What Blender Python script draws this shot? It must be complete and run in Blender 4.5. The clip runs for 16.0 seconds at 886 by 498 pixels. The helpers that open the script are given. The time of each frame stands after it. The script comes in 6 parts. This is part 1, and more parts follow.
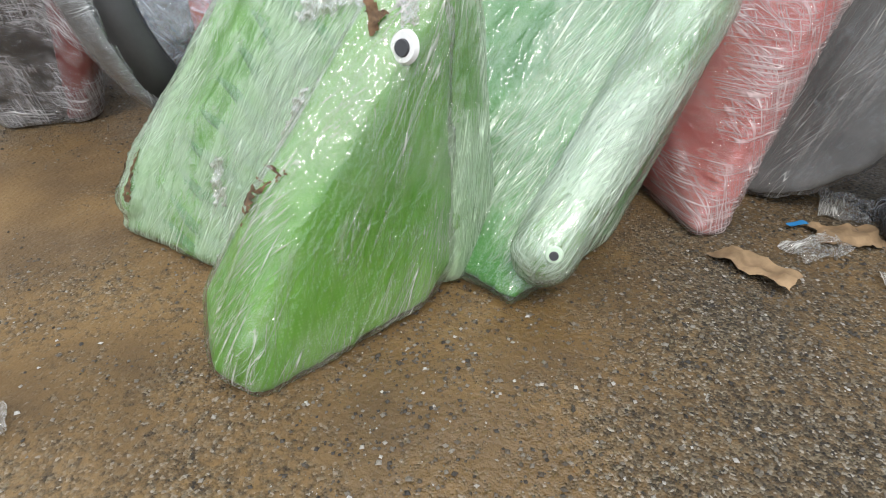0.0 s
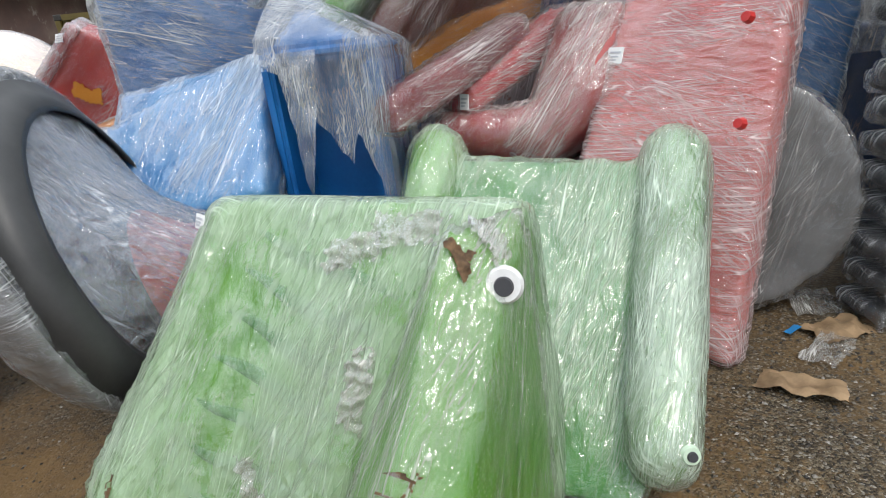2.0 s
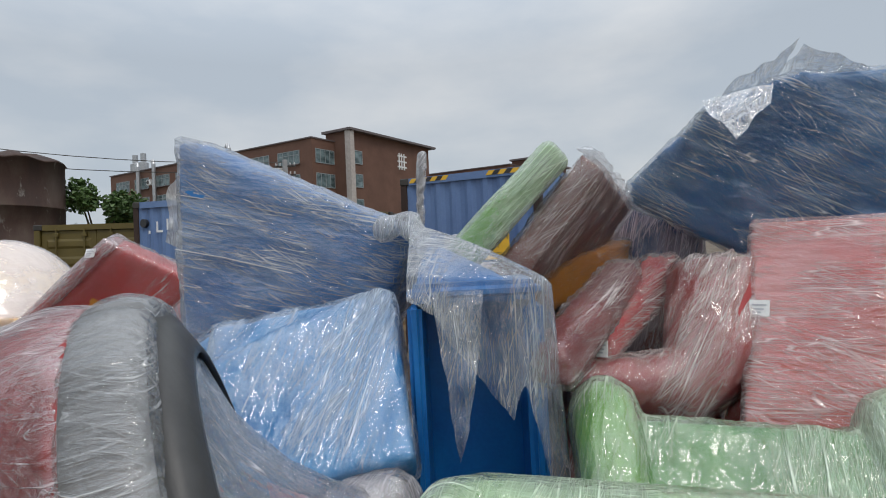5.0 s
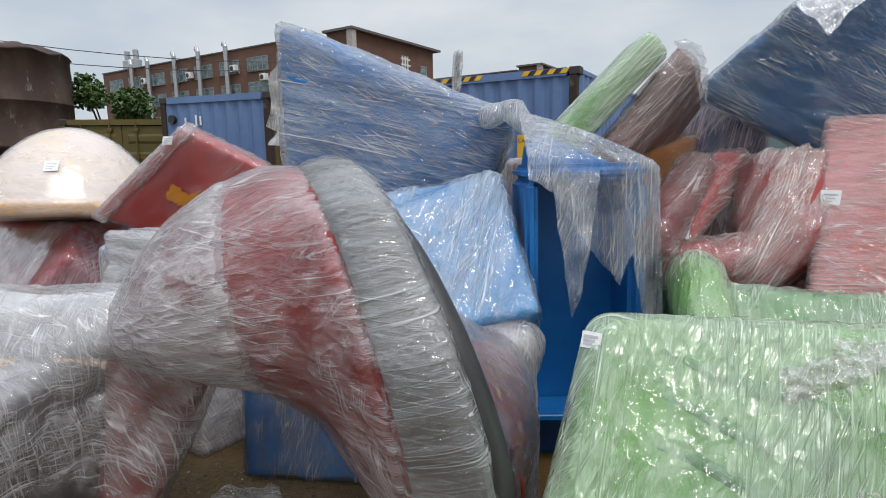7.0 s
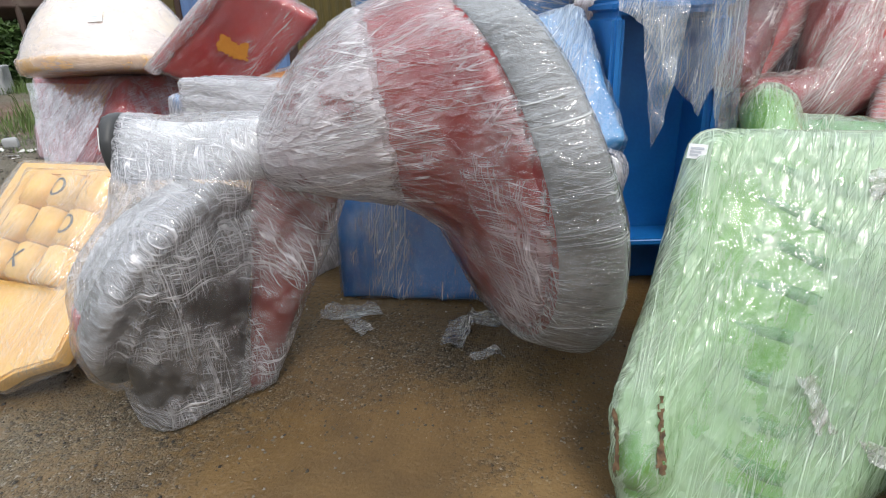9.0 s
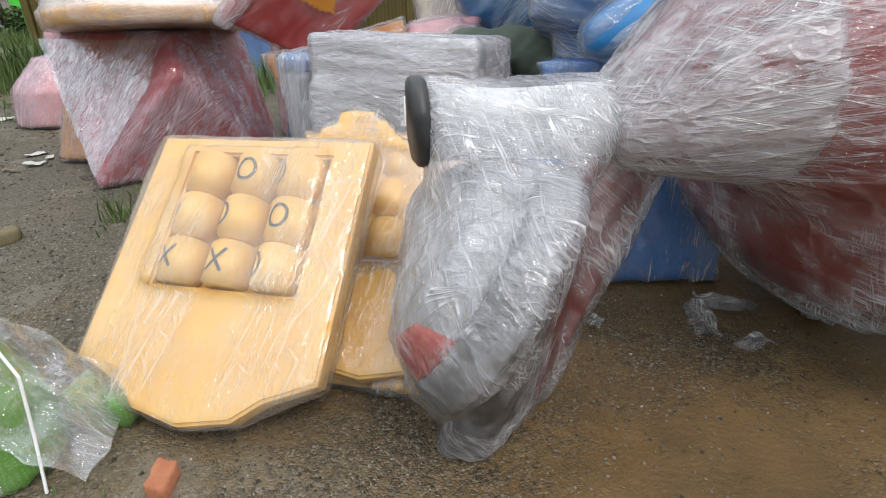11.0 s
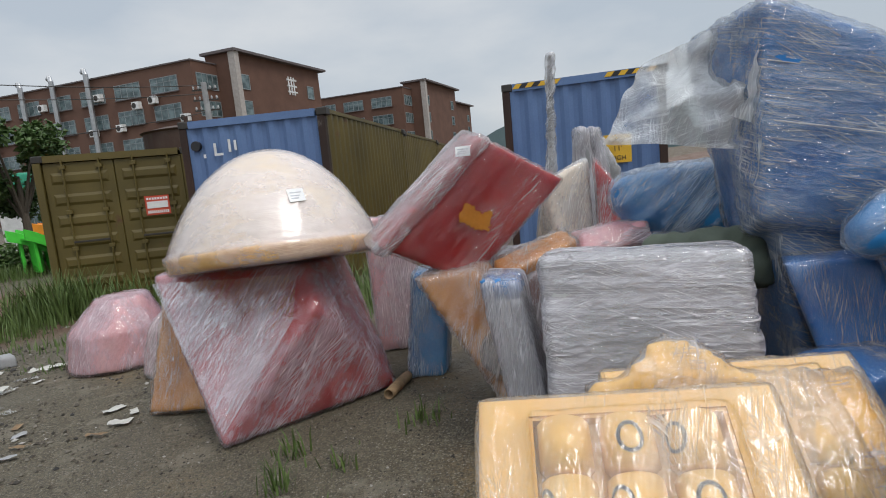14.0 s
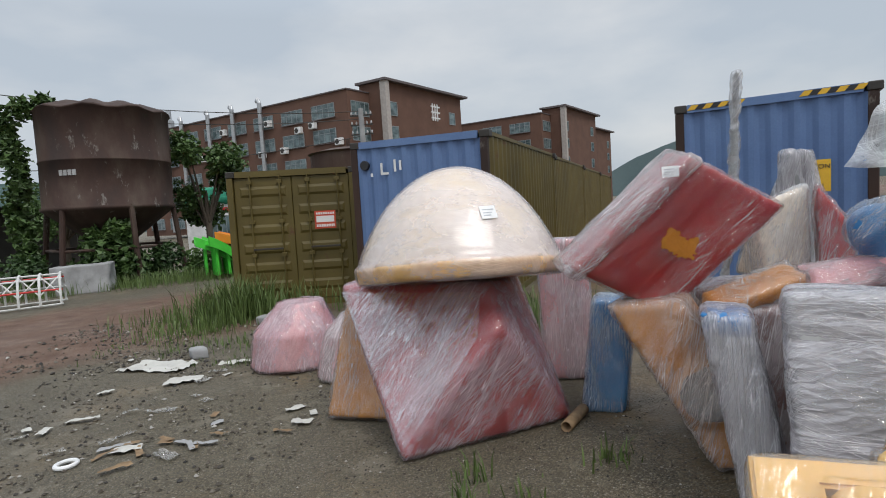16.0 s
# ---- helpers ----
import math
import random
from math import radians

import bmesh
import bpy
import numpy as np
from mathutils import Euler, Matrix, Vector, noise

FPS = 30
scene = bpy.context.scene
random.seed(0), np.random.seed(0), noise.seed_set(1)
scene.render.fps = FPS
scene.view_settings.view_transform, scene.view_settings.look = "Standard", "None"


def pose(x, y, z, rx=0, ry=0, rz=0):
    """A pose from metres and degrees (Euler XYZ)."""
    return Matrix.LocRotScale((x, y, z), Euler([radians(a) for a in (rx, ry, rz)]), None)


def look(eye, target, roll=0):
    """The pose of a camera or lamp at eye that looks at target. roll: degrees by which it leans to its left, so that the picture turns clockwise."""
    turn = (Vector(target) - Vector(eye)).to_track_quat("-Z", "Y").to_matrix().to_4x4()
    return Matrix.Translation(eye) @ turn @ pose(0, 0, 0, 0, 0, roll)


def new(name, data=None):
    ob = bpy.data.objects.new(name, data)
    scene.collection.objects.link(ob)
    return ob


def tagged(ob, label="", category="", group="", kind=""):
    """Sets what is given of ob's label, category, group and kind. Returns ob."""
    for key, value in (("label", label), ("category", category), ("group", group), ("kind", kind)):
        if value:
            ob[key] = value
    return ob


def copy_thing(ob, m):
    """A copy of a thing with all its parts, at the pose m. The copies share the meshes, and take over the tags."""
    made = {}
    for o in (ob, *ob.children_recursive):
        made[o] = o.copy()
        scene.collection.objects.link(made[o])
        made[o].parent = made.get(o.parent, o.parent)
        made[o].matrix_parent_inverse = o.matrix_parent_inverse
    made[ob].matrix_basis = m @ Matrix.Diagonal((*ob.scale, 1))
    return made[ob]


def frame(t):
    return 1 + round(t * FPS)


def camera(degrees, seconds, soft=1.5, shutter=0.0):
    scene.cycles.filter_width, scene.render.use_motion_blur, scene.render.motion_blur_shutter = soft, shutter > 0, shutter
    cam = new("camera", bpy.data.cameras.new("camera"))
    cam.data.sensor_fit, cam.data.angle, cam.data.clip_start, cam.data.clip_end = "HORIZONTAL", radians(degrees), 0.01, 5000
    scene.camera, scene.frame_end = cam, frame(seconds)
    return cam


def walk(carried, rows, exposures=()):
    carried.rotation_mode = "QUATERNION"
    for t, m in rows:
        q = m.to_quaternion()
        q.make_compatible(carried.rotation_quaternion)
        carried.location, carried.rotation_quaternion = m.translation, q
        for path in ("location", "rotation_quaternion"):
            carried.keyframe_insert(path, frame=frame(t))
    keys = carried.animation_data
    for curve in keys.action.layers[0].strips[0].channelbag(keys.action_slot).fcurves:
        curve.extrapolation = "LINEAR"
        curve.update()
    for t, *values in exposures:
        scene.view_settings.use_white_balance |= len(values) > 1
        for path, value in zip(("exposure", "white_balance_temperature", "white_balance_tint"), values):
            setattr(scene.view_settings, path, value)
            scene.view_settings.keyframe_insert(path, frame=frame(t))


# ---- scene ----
cam = camera(77.3, 16.0, soft=1.0)
METRES, EYE, TILT, LEAN, TURN = 7.2, 1.338, -34.753, -0.28, 27.989
ROWS = [
    (0.0, 0.0, 0.0, 0.0, -0.0, 0.0, -0.0),
    (0.5, -0.0259, 0.0157, 0.0162, 0.92, -0.79, 1.08),
    (1.0, -0.0538, 0.0208, 0.0289, -2.01, 4.03, 6.72),
    (1.5, -0.0798, 0.0216, 0.0425, -8.11, 8.12, 11.98),
    (2.0, -0.0879, 0.039, 0.0588, -13.39, 12.17, 16.82),
    (2.5, -0.1018, 0.0512, 0.0782, -18.85, 17.07, 19.47),
    (3.0, -0.1178, 0.0615, 0.0926, -23.39, 21.11, 21.42),
    (3.5, -0.1096, 0.0815, 0.1094, -24.9, 29.23, 21.62),
    (4.0, -0.1124, 0.095, 0.1177, -23.16, 32.47, 19.47),
    (4.5, -0.1538, 0.0984, 0.1216, -21.99, 33.14, 18.47),
    (5.0, -0.1876, 0.1082, 0.1295, -20.27, 32.66, 17.41),
    (7.5, -0.2944, 0.0991, 0.0989, -21.95, 18.93, 16.13),
    (8.0, -0.3209, 0.0824, 0.081, -23.28, 14.2, 16.91),
    (8.5, -0.332, 0.089, 0.0851, -23.07, 11.29, 17.12),
    (9.0, -0.3348, 0.119, 0.1035, -20.54, 10.01, 16.8),
    (9.5, -0.3679, 0.1516, 0.1243, -19.62, 9.36, 16.27),
    (10.0, -0.4033, 0.1858, 0.1476, -22.32, 4.82, 16.37),
    (12.5, -0.5801, 0.2858, 0.2379, -33.11, 7.23, 27.42),
    (13.0, -0.594, 0.3105, 0.263, -34.33, 10.17, 28.73),
    (13.5, -0.6011, 0.3336, 0.2854, -32.09, 15.43, 28.04),
    (14.0, -0.6111, 0.3548, 0.3078, -30.24, 21.48, 26.68),
    (14.5, -0.6209, 0.3669, 0.319, -31.81, 23.45, 25.56),
    (15.0, -0.626, 0.3703, 0.3217, -30.81, 24.61, 23.21),
    (15.5, -0.6308, 0.3746, 0.3217, -22.58, 27.51, 18.8),
    (16.0, -0.6502, 0.393, 0.3341, -18.79, 28.41, 18.1),
]
EXPOSURES = [(0.0, 0.62), (1.0, 0.52), (1.5, 0.45), (2.5, 0.32), (3.3, 0.14), (4.2, -0.13), (5.2, -0.09), (7.3, 0.2), (8.5, 0.53), (10.2, 0.46), (12.3, 0.2), (13.5, 0.03), (14.2, -0.04), (16.0, -0.02)]
walk(cam, [(t, pose(0, 0, EYE, TILT, LEAN, TURN) @ pose(METRES * x, METRES * y, METRES * z, 90 + pitch, roll, yaw)) for t, x, y, z, yaw, pitch, roll in ROWS], EXPOSURES)

# ---- light ----
SUN_DIR = (0.35, -0.55, 1.0)
world = bpy.data.worlds.new("overcast_sky")
scene.world = world
world.use_nodes = True
wn, wl = world.node_tree.nodes, world.node_tree.links
wn.clear()
sky = wn.new("ShaderNodeTexSky")
sky.sky_type, sky.sun_disc = "NISHITA", False
sky.sun_elevation, sky.sun_rotation = radians(56), radians(148)
sky.air_density, sky.dust_density = 1.2, 3.0
coord = wn.new("ShaderNodeTexCoord")
stretch = wn.new("ShaderNodeMapping")
stretch.inputs["Scale"].default_value = (1.0, 1.0, 2.6)
cloud = wn.new("ShaderNodeTexNoise")
cloud.inputs["Scale"].default_value, cloud.inputs["Detail"].default_value = 2.2, 7
ramp = wn.new("ShaderNodeValToRGB")
ramp.color_ramp.elements[0].position, ramp.color_ramp.elements[0].color = 0.42, (5.3, 5.95, 6.7, 1)
ramp.color_ramp.elements[1].position, ramp.color_ramp.elements[1].color = 0.66, (7.4, 7.65, 7.9, 1)
veil = wn.new("ShaderNodeMixRGB")
veil.inputs["Fac"].default_value = 0.86
back = wn.new("ShaderNodeBackground")
back.inputs["Strength"].default_value = 0.1
wout = wn.new("ShaderNodeOutputWorld")
wl.new(coord.outputs["Generated"], stretch.inputs["Vector"])
wl.new(stretch.outputs[0], cloud.inputs["Vector"])
wl.new(cloud.outputs[0], ramp.inputs[0])
wl.new(sky.outputs[0], veil.inputs[1])
wl.new(ramp.outputs[0], veil.inputs[2])
# an overcast sky is brighter overhead than near the horizon
up = wn.new("ShaderNodeSeparateXYZ")
wl.new(coord.outputs["Generated"], up.inputs[0])
rise = wn.new("ShaderNodeMapRange")
rise.inputs["From Min"].default_value, rise.inputs["From Max"].default_value = 0.32, 1.0
rise.inputs["To Min"].default_value, rise.inputs["To Max"].default_value = 1.0, 2.5
wl.new(up.outputs[2], rise.inputs["Value"])
gain = wn.new("ShaderNodeVectorMath")
gain.operation = "SCALE"
wl.new(veil.outputs[0], gain.inputs[0])
wl.new(rise.outputs[0], gain.inputs["Scale"])
wl.new(gain.outputs[0], back.inputs[0])
wl.new(back.outputs[0], wout.inputs[0])
sun = new("sun", bpy.data.lights.new("sun", "SUN"))
sun.data.energy, sun.data.angle, sun.data.color = 1.3, radians(20), (1.0, 0.96, 0.90)
sun.matrix_world = look(SUN_DIR, (0, 0, 0))

# ---- materials ----
MATS = {}


def mat(name, build):
    if name not in MATS:
        m = bpy.data.materials.new(name)
        m.use_nodes = True
        n, l = m.node_tree.nodes, m.node_tree.links
        n.clear()
        out = n.new("ShaderNodeOutputMaterial")
        build(n, l, out)
        MATS[name] = m
    return MATS[name]


def noise_node(n, l, scale, detail=4, vec=None, rough=0.55):
    t = n.new("ShaderNodeTexNoise")
    t.inputs["Scale"].default_value, t.inputs["Detail"].default_value = scale, detail
    t.inputs["Roughness"].default_value = rough
    if vec is not None:
        l.new(vec, t.inputs["Vector"])
    return t.outputs[0]


def ramp_node(n, l, src, stops):
    r = n.new("ShaderNodeValToRGB")
    e = r.color_ramp.elements
    while len(e) < len(stops):
        e.new(0.5)
    for el, (p, c) in zip(e, stops):
        el.position, el.color = p, (*c, 1) if len(c) == 3 else c
    l.new(src, r.inputs[0])
    return r.outputs[0]


def grey(v):
    return (v, v, v)


def mapped(n, l, scale, rot=(0, 0, 0)):
    c = n.new("ShaderNodeTexCoord")
    m = n.new("ShaderNodeMapping")
    m.inputs["Scale"].default_value = scale
    m.inputs["Rotation"].default_value = [radians(a) for a in rot]
    l.new(c.outputs["Object"], m.inputs["Vector"])
    return m.outputs[0]


def mix_node(n, l, fac, a, b, mode="MIX"):
    m = n.new("ShaderNodeMixRGB")
    m.blend_type = mode
    for i, v in enumerate((fac, a, b)):
        if isinstance(v, (int, float)):
            m.inputs[i].default_value = v
        elif isinstance(v, tuple):
            m.inputs[i].default_value = (*v, 1)
        else:
            l.new(v, m.inputs[i])
    return m.outputs[0]


def bump_node(n, l, height, strength, dist=0.01):
    b = n.new("ShaderNodeBump")
    b.inputs["Strength"].default_value, b.inputs["Distance"].default_value = strength, dist
    l.new(height, b.inputs["Height"])
    return b.outputs[0]


def surface(name, stops, rough=0.6, metal=0.0, scale=3.0, grain=60.0, bump=0.15, dirt=None, dirt_at=0.6, stretch_by=(1, 1, 1), coat=0.0):
    """Colour in large soft variation, fine grain, optional dirt patches with a shape of their own."""
    def build(n, l, out):
        v = mapped(n, l, stretch_by)
        c = ramp_node(n, l, noise_node(n, l, scale, 5, v), stops)
        g = noise_node(n, l, grain, 3, v)
        c = mix_node(n, l, 0.25, c, ramp_node(n, l, g, [(0.3, grey(0.6)), (0.7, grey(1.0))]), "MULTIPLY")
        if dirt:
            d = noise_node(n, l, scale * 2.3, 7, v, 0.7)
            f = ramp_node(n, l, d, [(dirt_at, grey(0)), (dirt_at + 0.08, grey(1))])
            c = mix_node(n, l, f, c, dirt)
        p = n.new("ShaderNodeBsdfPrincipled")
        l.new(c, p.inputs["Base Color"])
        p.inputs["Roughness"].default_value, p.inputs["Metallic"].default_value = rough, metal
        p.inputs["Coat Weight"].default_value = coat
        l.new(bump_node(n, l, g, bump, 0.004), p.inputs["Normal"])
        l.new(p.outputs[0], out.inputs[0])
    return mat(name, build)


def plain(name, col, rough=0.5, **k):
    return surface(name, [(0.3, tuple(c * 0.85 for c in col)), (0.7, tuple(min(1, c * 1.12) for c in col))], rough, **k)


def turned(n, l, along, scale):
    """Object space with its x axis turned to lie along a direction, then scaled."""
    c = n.new("ShaderNodeTexCoord")
    m = n.new("ShaderNodeMapping")
    m.inputs["Rotation"].default_value = Vector(along).normalized().rotation_difference(Vector((1, 0, 0))).to_euler()
    l.new(c.outputs["Object"], m.inputs["Vector"])
    k = n.new("ShaderNodeMapping")
    k.inputs["Scale"].default_value = scale
    l.new(m.outputs[0], k.inputs["Vector"])
    return k.outputs[0]


# style: clear part, milk where film hangs free, crease lines with painted glints, share that hangs free (lower is
# more), tint
STYLES = {
    "green": (0.16, 0.74, 0.95, 0.435, (0.66, 0.88, 0.58)),
    "ridge": (0.16, 0.62, 0.9, 0.46, (0.72, 0.92, 0.68)),
    "wound": (0.08, 0.56, 1.0, 0.475, (0.88, 0.86, 0.91)),
    "lip": (0.03, 0.36, 1.0, 0.50, (0.76, 0.78, 0.80)),
    "slant": (0.06, 0.40, 0.95, 0.49, (0.84, 0.70, 0.66)),
    "pulled": (0.10, 0.60, 1.0, 0.475, (0.86, 0.74, 0.77)),
    "bluish": (0.08, 0.62, 0.95, 0.475, (0.58, 0.74, 0.92)),
    "flat": (0.16, 0.42, 0.95, 0.46, (0.92, 0.70, 0.68)),
    "heavy": (0.20, 0.60, 1.0, 0.46, (0.78, 0.77, 0.79)),
    "clear": (0.03, 0.20, 0.75, 0.54, (0.84, 0.80, 0.76)),
    "gather": (0.12, 0.85, 1.0, 0.45, (0.92, 0.88, 0.91)),
    "snout": (0.02, 0.22, 0.75, 0.53, (0.82, 0.86, 0.70)),
    "lavender": (0.05, 0.36, 0.8, 0.475, (0.88, 0.72, 0.84)),
    "tight": (0.0, 0.10, 0.55, 0.55, (0.88, 0.72, 0.70)),
    "half": (0.08, 0.62, 0.95, 0.478, (0.68, 0.90, 0.60)),
    "web": (0.10, 0.34, 0.8, 0.48, (0.72, 0.76, 0.86)),
    "dusty": (0.40, 0.55, 1.0, 0.46, (0.80, 0.75, 0.81)),
    "patchy": (0.04, 0.50, 0.85, 0.52, (0.82, 0.80, 0.80)),
    "violet": (0.12, 0.62, 0.95, 0.475, (0.88, 0.66, 0.76)),
    "grey": (0.26, 0.50, 0.85, 0.475, (0.42, 0.48, 0.54)),
    "navy": (0.05, 0.36, 1.0, 0.50, (0.58, 0.70, 0.78)),
    "smooth": (0.16, 0.60, 0.06, 0.455, (0.94, 0.84, 0.90)),
    "warm": (0.16, 0.50, 1.0, 0.475, (0.78, 0.64, 0.58)),
    "thin": (0.03, 0.22, 1.0, 0.51, (0.72, 0.72, 0.74)),
    "board": (0.12, 0.28, 0.30, 0.485, (0.94, 0.80, 0.56)),
    "sheet": (0.16, 0.40, 0.80, 0.47, (0.76, 0.78, 0.80)),
}


def film(style, along=(0, 0, 1)):
    """Stretch film: clear where it clings, milky where it hangs free, with pulled creases along one direction, whitened
    for their glints.
    """
    thin, milk_by, line_by, free, tint = STYLES[style]
    tint = tuple(0.80 * c + 0.16 for c in tint)
    d = Vector(along).normalized()
    d = Vector([round(c * 4) / 4 for c in d])
    qa = d.cross(Vector((0.3, 1, 0.2))).normalized()
    qb = d.cross(qa).normalized()

    def build(n, l, out):
        geo = n.new("ShaderNodeNewGeometry")

        def facing(q):
            # creases of a family fade out where the skin lies square to it
            dot = n.new("ShaderNodeVectorMath")
            dot.operation = "DOT_PRODUCT"
            dot.inputs[1].default_value = q
            l.new(geo.outputs["Normal"], dot.inputs[0])
            ab = n.new("ShaderNodeMath")
            ab.operation = "ABSOLUTE"
            l.new(dot.outputs["Value"], ab.inputs[0])
            return ramp_node(n, l, ab.outputs[0], [(0.7, grey(1)), (0.93, grey(0))])

        def family(q, skew):
            # fine threads in bunches, a few longer pulls among them
            q2 = (q + d * skew).normalized()
            t1 = noise_node(n, l, 1.0, 1, turned(n, l, q, (24, 0.9, 0.9)))
            t2 = noise_node(n, l, 1.0, 2, turned(n, l, q2, (62, 1.3, 1.3)))
            t3 = noise_node(n, l, 1.0, 3, turned(n, l, q, (170, 2.6, 2.6)))
            a = ramp_node(n, l, t1, [(0.489, grey(0)), (0.5, grey(1)), (0.511, grey(0))])
            b = ramp_node(n, l, t2, [(0.482, grey(0)), (0.5, grey(0.8)), (0.518, grey(0))])
            c = ramp_node(n, l, t3, [(0.54, grey(0)), (0.70, grey(0.75))])
            m = mix_node(n, l, 1.0, mix_node(n, l, 1.0, a, b, "LIGHTEN"), c, "LIGHTEN")
            return mix_node(n, l, 1.0, m, facing(q), "MULTIPLY")
        f = mix_node(n, l, 1.0, family(qa, 0.35), family(qb, -0.3), "LIGHTEN")
        where = ramp_node(n, l, noise_node(n, l, 1.0, 4, turned(n, l, d, (2.0, 4.0, 4.0))), [(0.42, grey(0.08)), (0.62, grey(1))])
        f = mix_node(n, l, 1.0, f, where, "MULTIPLY")
        hang = ramp_node(n, l, noise_node(n, l, 1.0, 8, turned(n, l, d, (2.0, 3.4, 3.4)), 0.66), [(free - 0.06, grey(0)), (free + 0.01, grey(0.5)), (free + 0.03, grey(0.72)), (free + 0.16, grey(1))])
        hang = mix_node(n, l, 1.0, hang, ramp_node(n, l, f, [(0.0, grey(0.8)), (0.5, grey(1))]), "MULTIPLY")
        a1 = mix_node(n, l, 1.0, hang, grey(milk_by * 0.66), "MULTIPLY")
        a2 = mix_node(n, l, 1.0, f, grey(line_by * 0.95), "MULTIPLY")
        a3 = mix_node(n, l, 1.0, mix_node(n, l, 1.0, a1, a2, "ADD"), grey(thin * 0.36), "ADD")
        # crumpled facets that catch the sky
        fold = n.new("ShaderNodeTexVoronoi")
        fold.feature = "DISTANCE_TO_EDGE"
        fold.inputs["Scale"].default_value = 1.0
        warp = n.new("ShaderNodeVectorMath")
        warp.operation = "MULTIPLY_ADD"
        wob = n.new("ShaderNodeTexNoise")
        wob.inputs["Scale"].default_value, wob.inputs["Detail"].default_value = 9.0, 3
        l.new(wob.outputs["Color"], warp.inputs[0])
        warp.inputs[1].default_value = (1.3, 1.3, 1.3)
        l.new(turned(n, l, d, (7, 22, 22)), warp.inputs[2])
        l.new(warp.outputs[0], fold.inputs["Vector"])
        facet = ramp_node(n, l, fold.outputs["Distance"], [(0.0, grey(1)), (0.25, grey(0))])
        dents = noise_node(n, l, 1.0, 4, turned(n, l, d, (5, 26, 26)))
        rough_h = mix_node(n, l, 0.5, mix_node(n, l, 0.45, f, dents), mix_node(n, l, 0.6, facet, dents))
        nrm = bump_node(n, l, rough_h, 0.12 + 0.88 * min(1.0, line_by), 0.022)
        milk = n.new("ShaderNodeBsdfPrincipled")
        # crease lines go whiter than the milk: part of their glint is base colour
        l.new(mix_node(n, l, f, tint, tuple(0.5 * c + 0.42 for c in tint)), milk.inputs["Base Color"])
        milk.inputs["Roughness"].default_value = 0.3
        l.new(nrm, milk.inputs["Normal"])
        clear = n.new("ShaderNodeBsdfTransparent")
        body = n.new("ShaderNodeMixShader")
        l.new(a3, body.inputs[0])
        l.new(clear.outputs[0], body.inputs[1])
        glow = n.new("ShaderNodeBsdfTranslucent")
        glow.inputs["Color"].default_value = (*tint, 1)
        soft = n.new("ShaderNodeMixShader")
        soft.inputs[0].default_value = 0.2
        l.new(milk.outputs[0], soft.inputs[1])
        l.new(glow.outputs[0], soft.inputs[2])
        l.new(soft.outputs[0], body.inputs[2])
        gloss = n.new("ShaderNodeBsdfGlossy")
        gloss.inputs["Roughness"].default_value = 0.09
        l.new(nrm, gloss.inputs["Normal"])
        fres = n.new("ShaderNodeFresnel")
        fres.inputs["IOR"].default_value = 1.42
        l.new(nrm, fres.inputs["Normal"])
        fin = n.new("ShaderNodeMixShader")
        l.new(ramp_node(n, l, fres.outputs[0], [(0.0, grey(0.03)), (0.04, grey(0.11)), (0.35, grey(0.34)), (1.0, grey(0.5))]), fin.inputs[0])
        l.new(body.outputs[0], fin.inputs[1])
        l.new(gloss.outputs[0], fin.inputs[2])
        l.new(fin.outputs[0], out.inputs[0])
    return mat("film_%s_%d_%d_%d" % (style, d.x * 4, d.y * 4, d.z * 4), build)


def dotted(name, stops, rough=0.42):
    """Vinyl under a layer of small-bubble film: a fine dot grid over soft colour."""
    def build(n, l, out):
        v = mapped(n, l, (1, 1, 1))
        c = ramp_node(n, l, noise_node(n, l, 2.0, 5, v), stops)
        dots = n.new("ShaderNodeTexVoronoi")
        dots.inputs["Scale"].default_value, dots.inputs["Randomness"].default_value = 78, 0.12
        l.new(v, dots.inputs["Vector"])
        h = ramp_node(n, l, dots.outputs["Distance"], [(0.18, grey(1)), (0.42, grey(0))])
        patch = ramp_node(n, l, noise_node(n, l, 4.5, 4, v), [(0.42, grey(0.25)), (0.6, grey(1))])
        hp = mix_node(n, l, 1.0, h, patch, "MULTIPLY")
        c = mix_node(n, l, mix_node(n, l, 1.0, hp, grey(0.28), "MULTIPLY"), c, (0.42, 0.60, 0.30))
        p = n.new("ShaderNodeBsdfPrincipled")
        l.new(c, p.inputs["Base Color"])
        p.inputs["Roughness"].default_value = rough
        l.new(bump_node(n, l, hp, 0.22, 0.003), p.inputs["Normal"])
        l.new(p.outputs[0], out.inputs[0])
    return mat(name, build)


GREEN = dotted("green_foam_vinyl", [(0.3, (0.062, 0.22, 0.014)), (0.7, (0.13, 0.34, 0.03))])
GREEN_DEEP = dotted("deep_green_vinyl", [(0.3, (0.012, 0.12, 0.010)), (0.7, (0.045, 0.24, 0.022))])
RED = surface("red_plastic", [(0.3, (0.42, 0.016, 0.016)), (0.7, (0.60, 0.035, 0.03))], 0.42, scale=2)
DARK_RED = surface("dark_red_plastic", [(0.3, (0.13, 0.012, 0.014)), (0.7, (0.25, 0.03, 0.03))], 0.42, scale=2)
SLAB_RED = surface("glossy_red_plastic", [(0.3, (0.32, 0.012, 0.016)), (0.7, (0.50, 0.03, 0.028))], 0.4, scale=2)
BELL_RED = surface("weathered_red_plastic", [(0.3, (0.20, 0.014, 0.016)), (0.7, (0.38, 0.028, 0.026))], 0.45, scale=2)
PINK = surface("faded_red_plastic", [(0.3, (0.50, 0.08, 0.07)), (0.7, (0.66, 0.17, 0.15))], 0.45, scale=1.6)
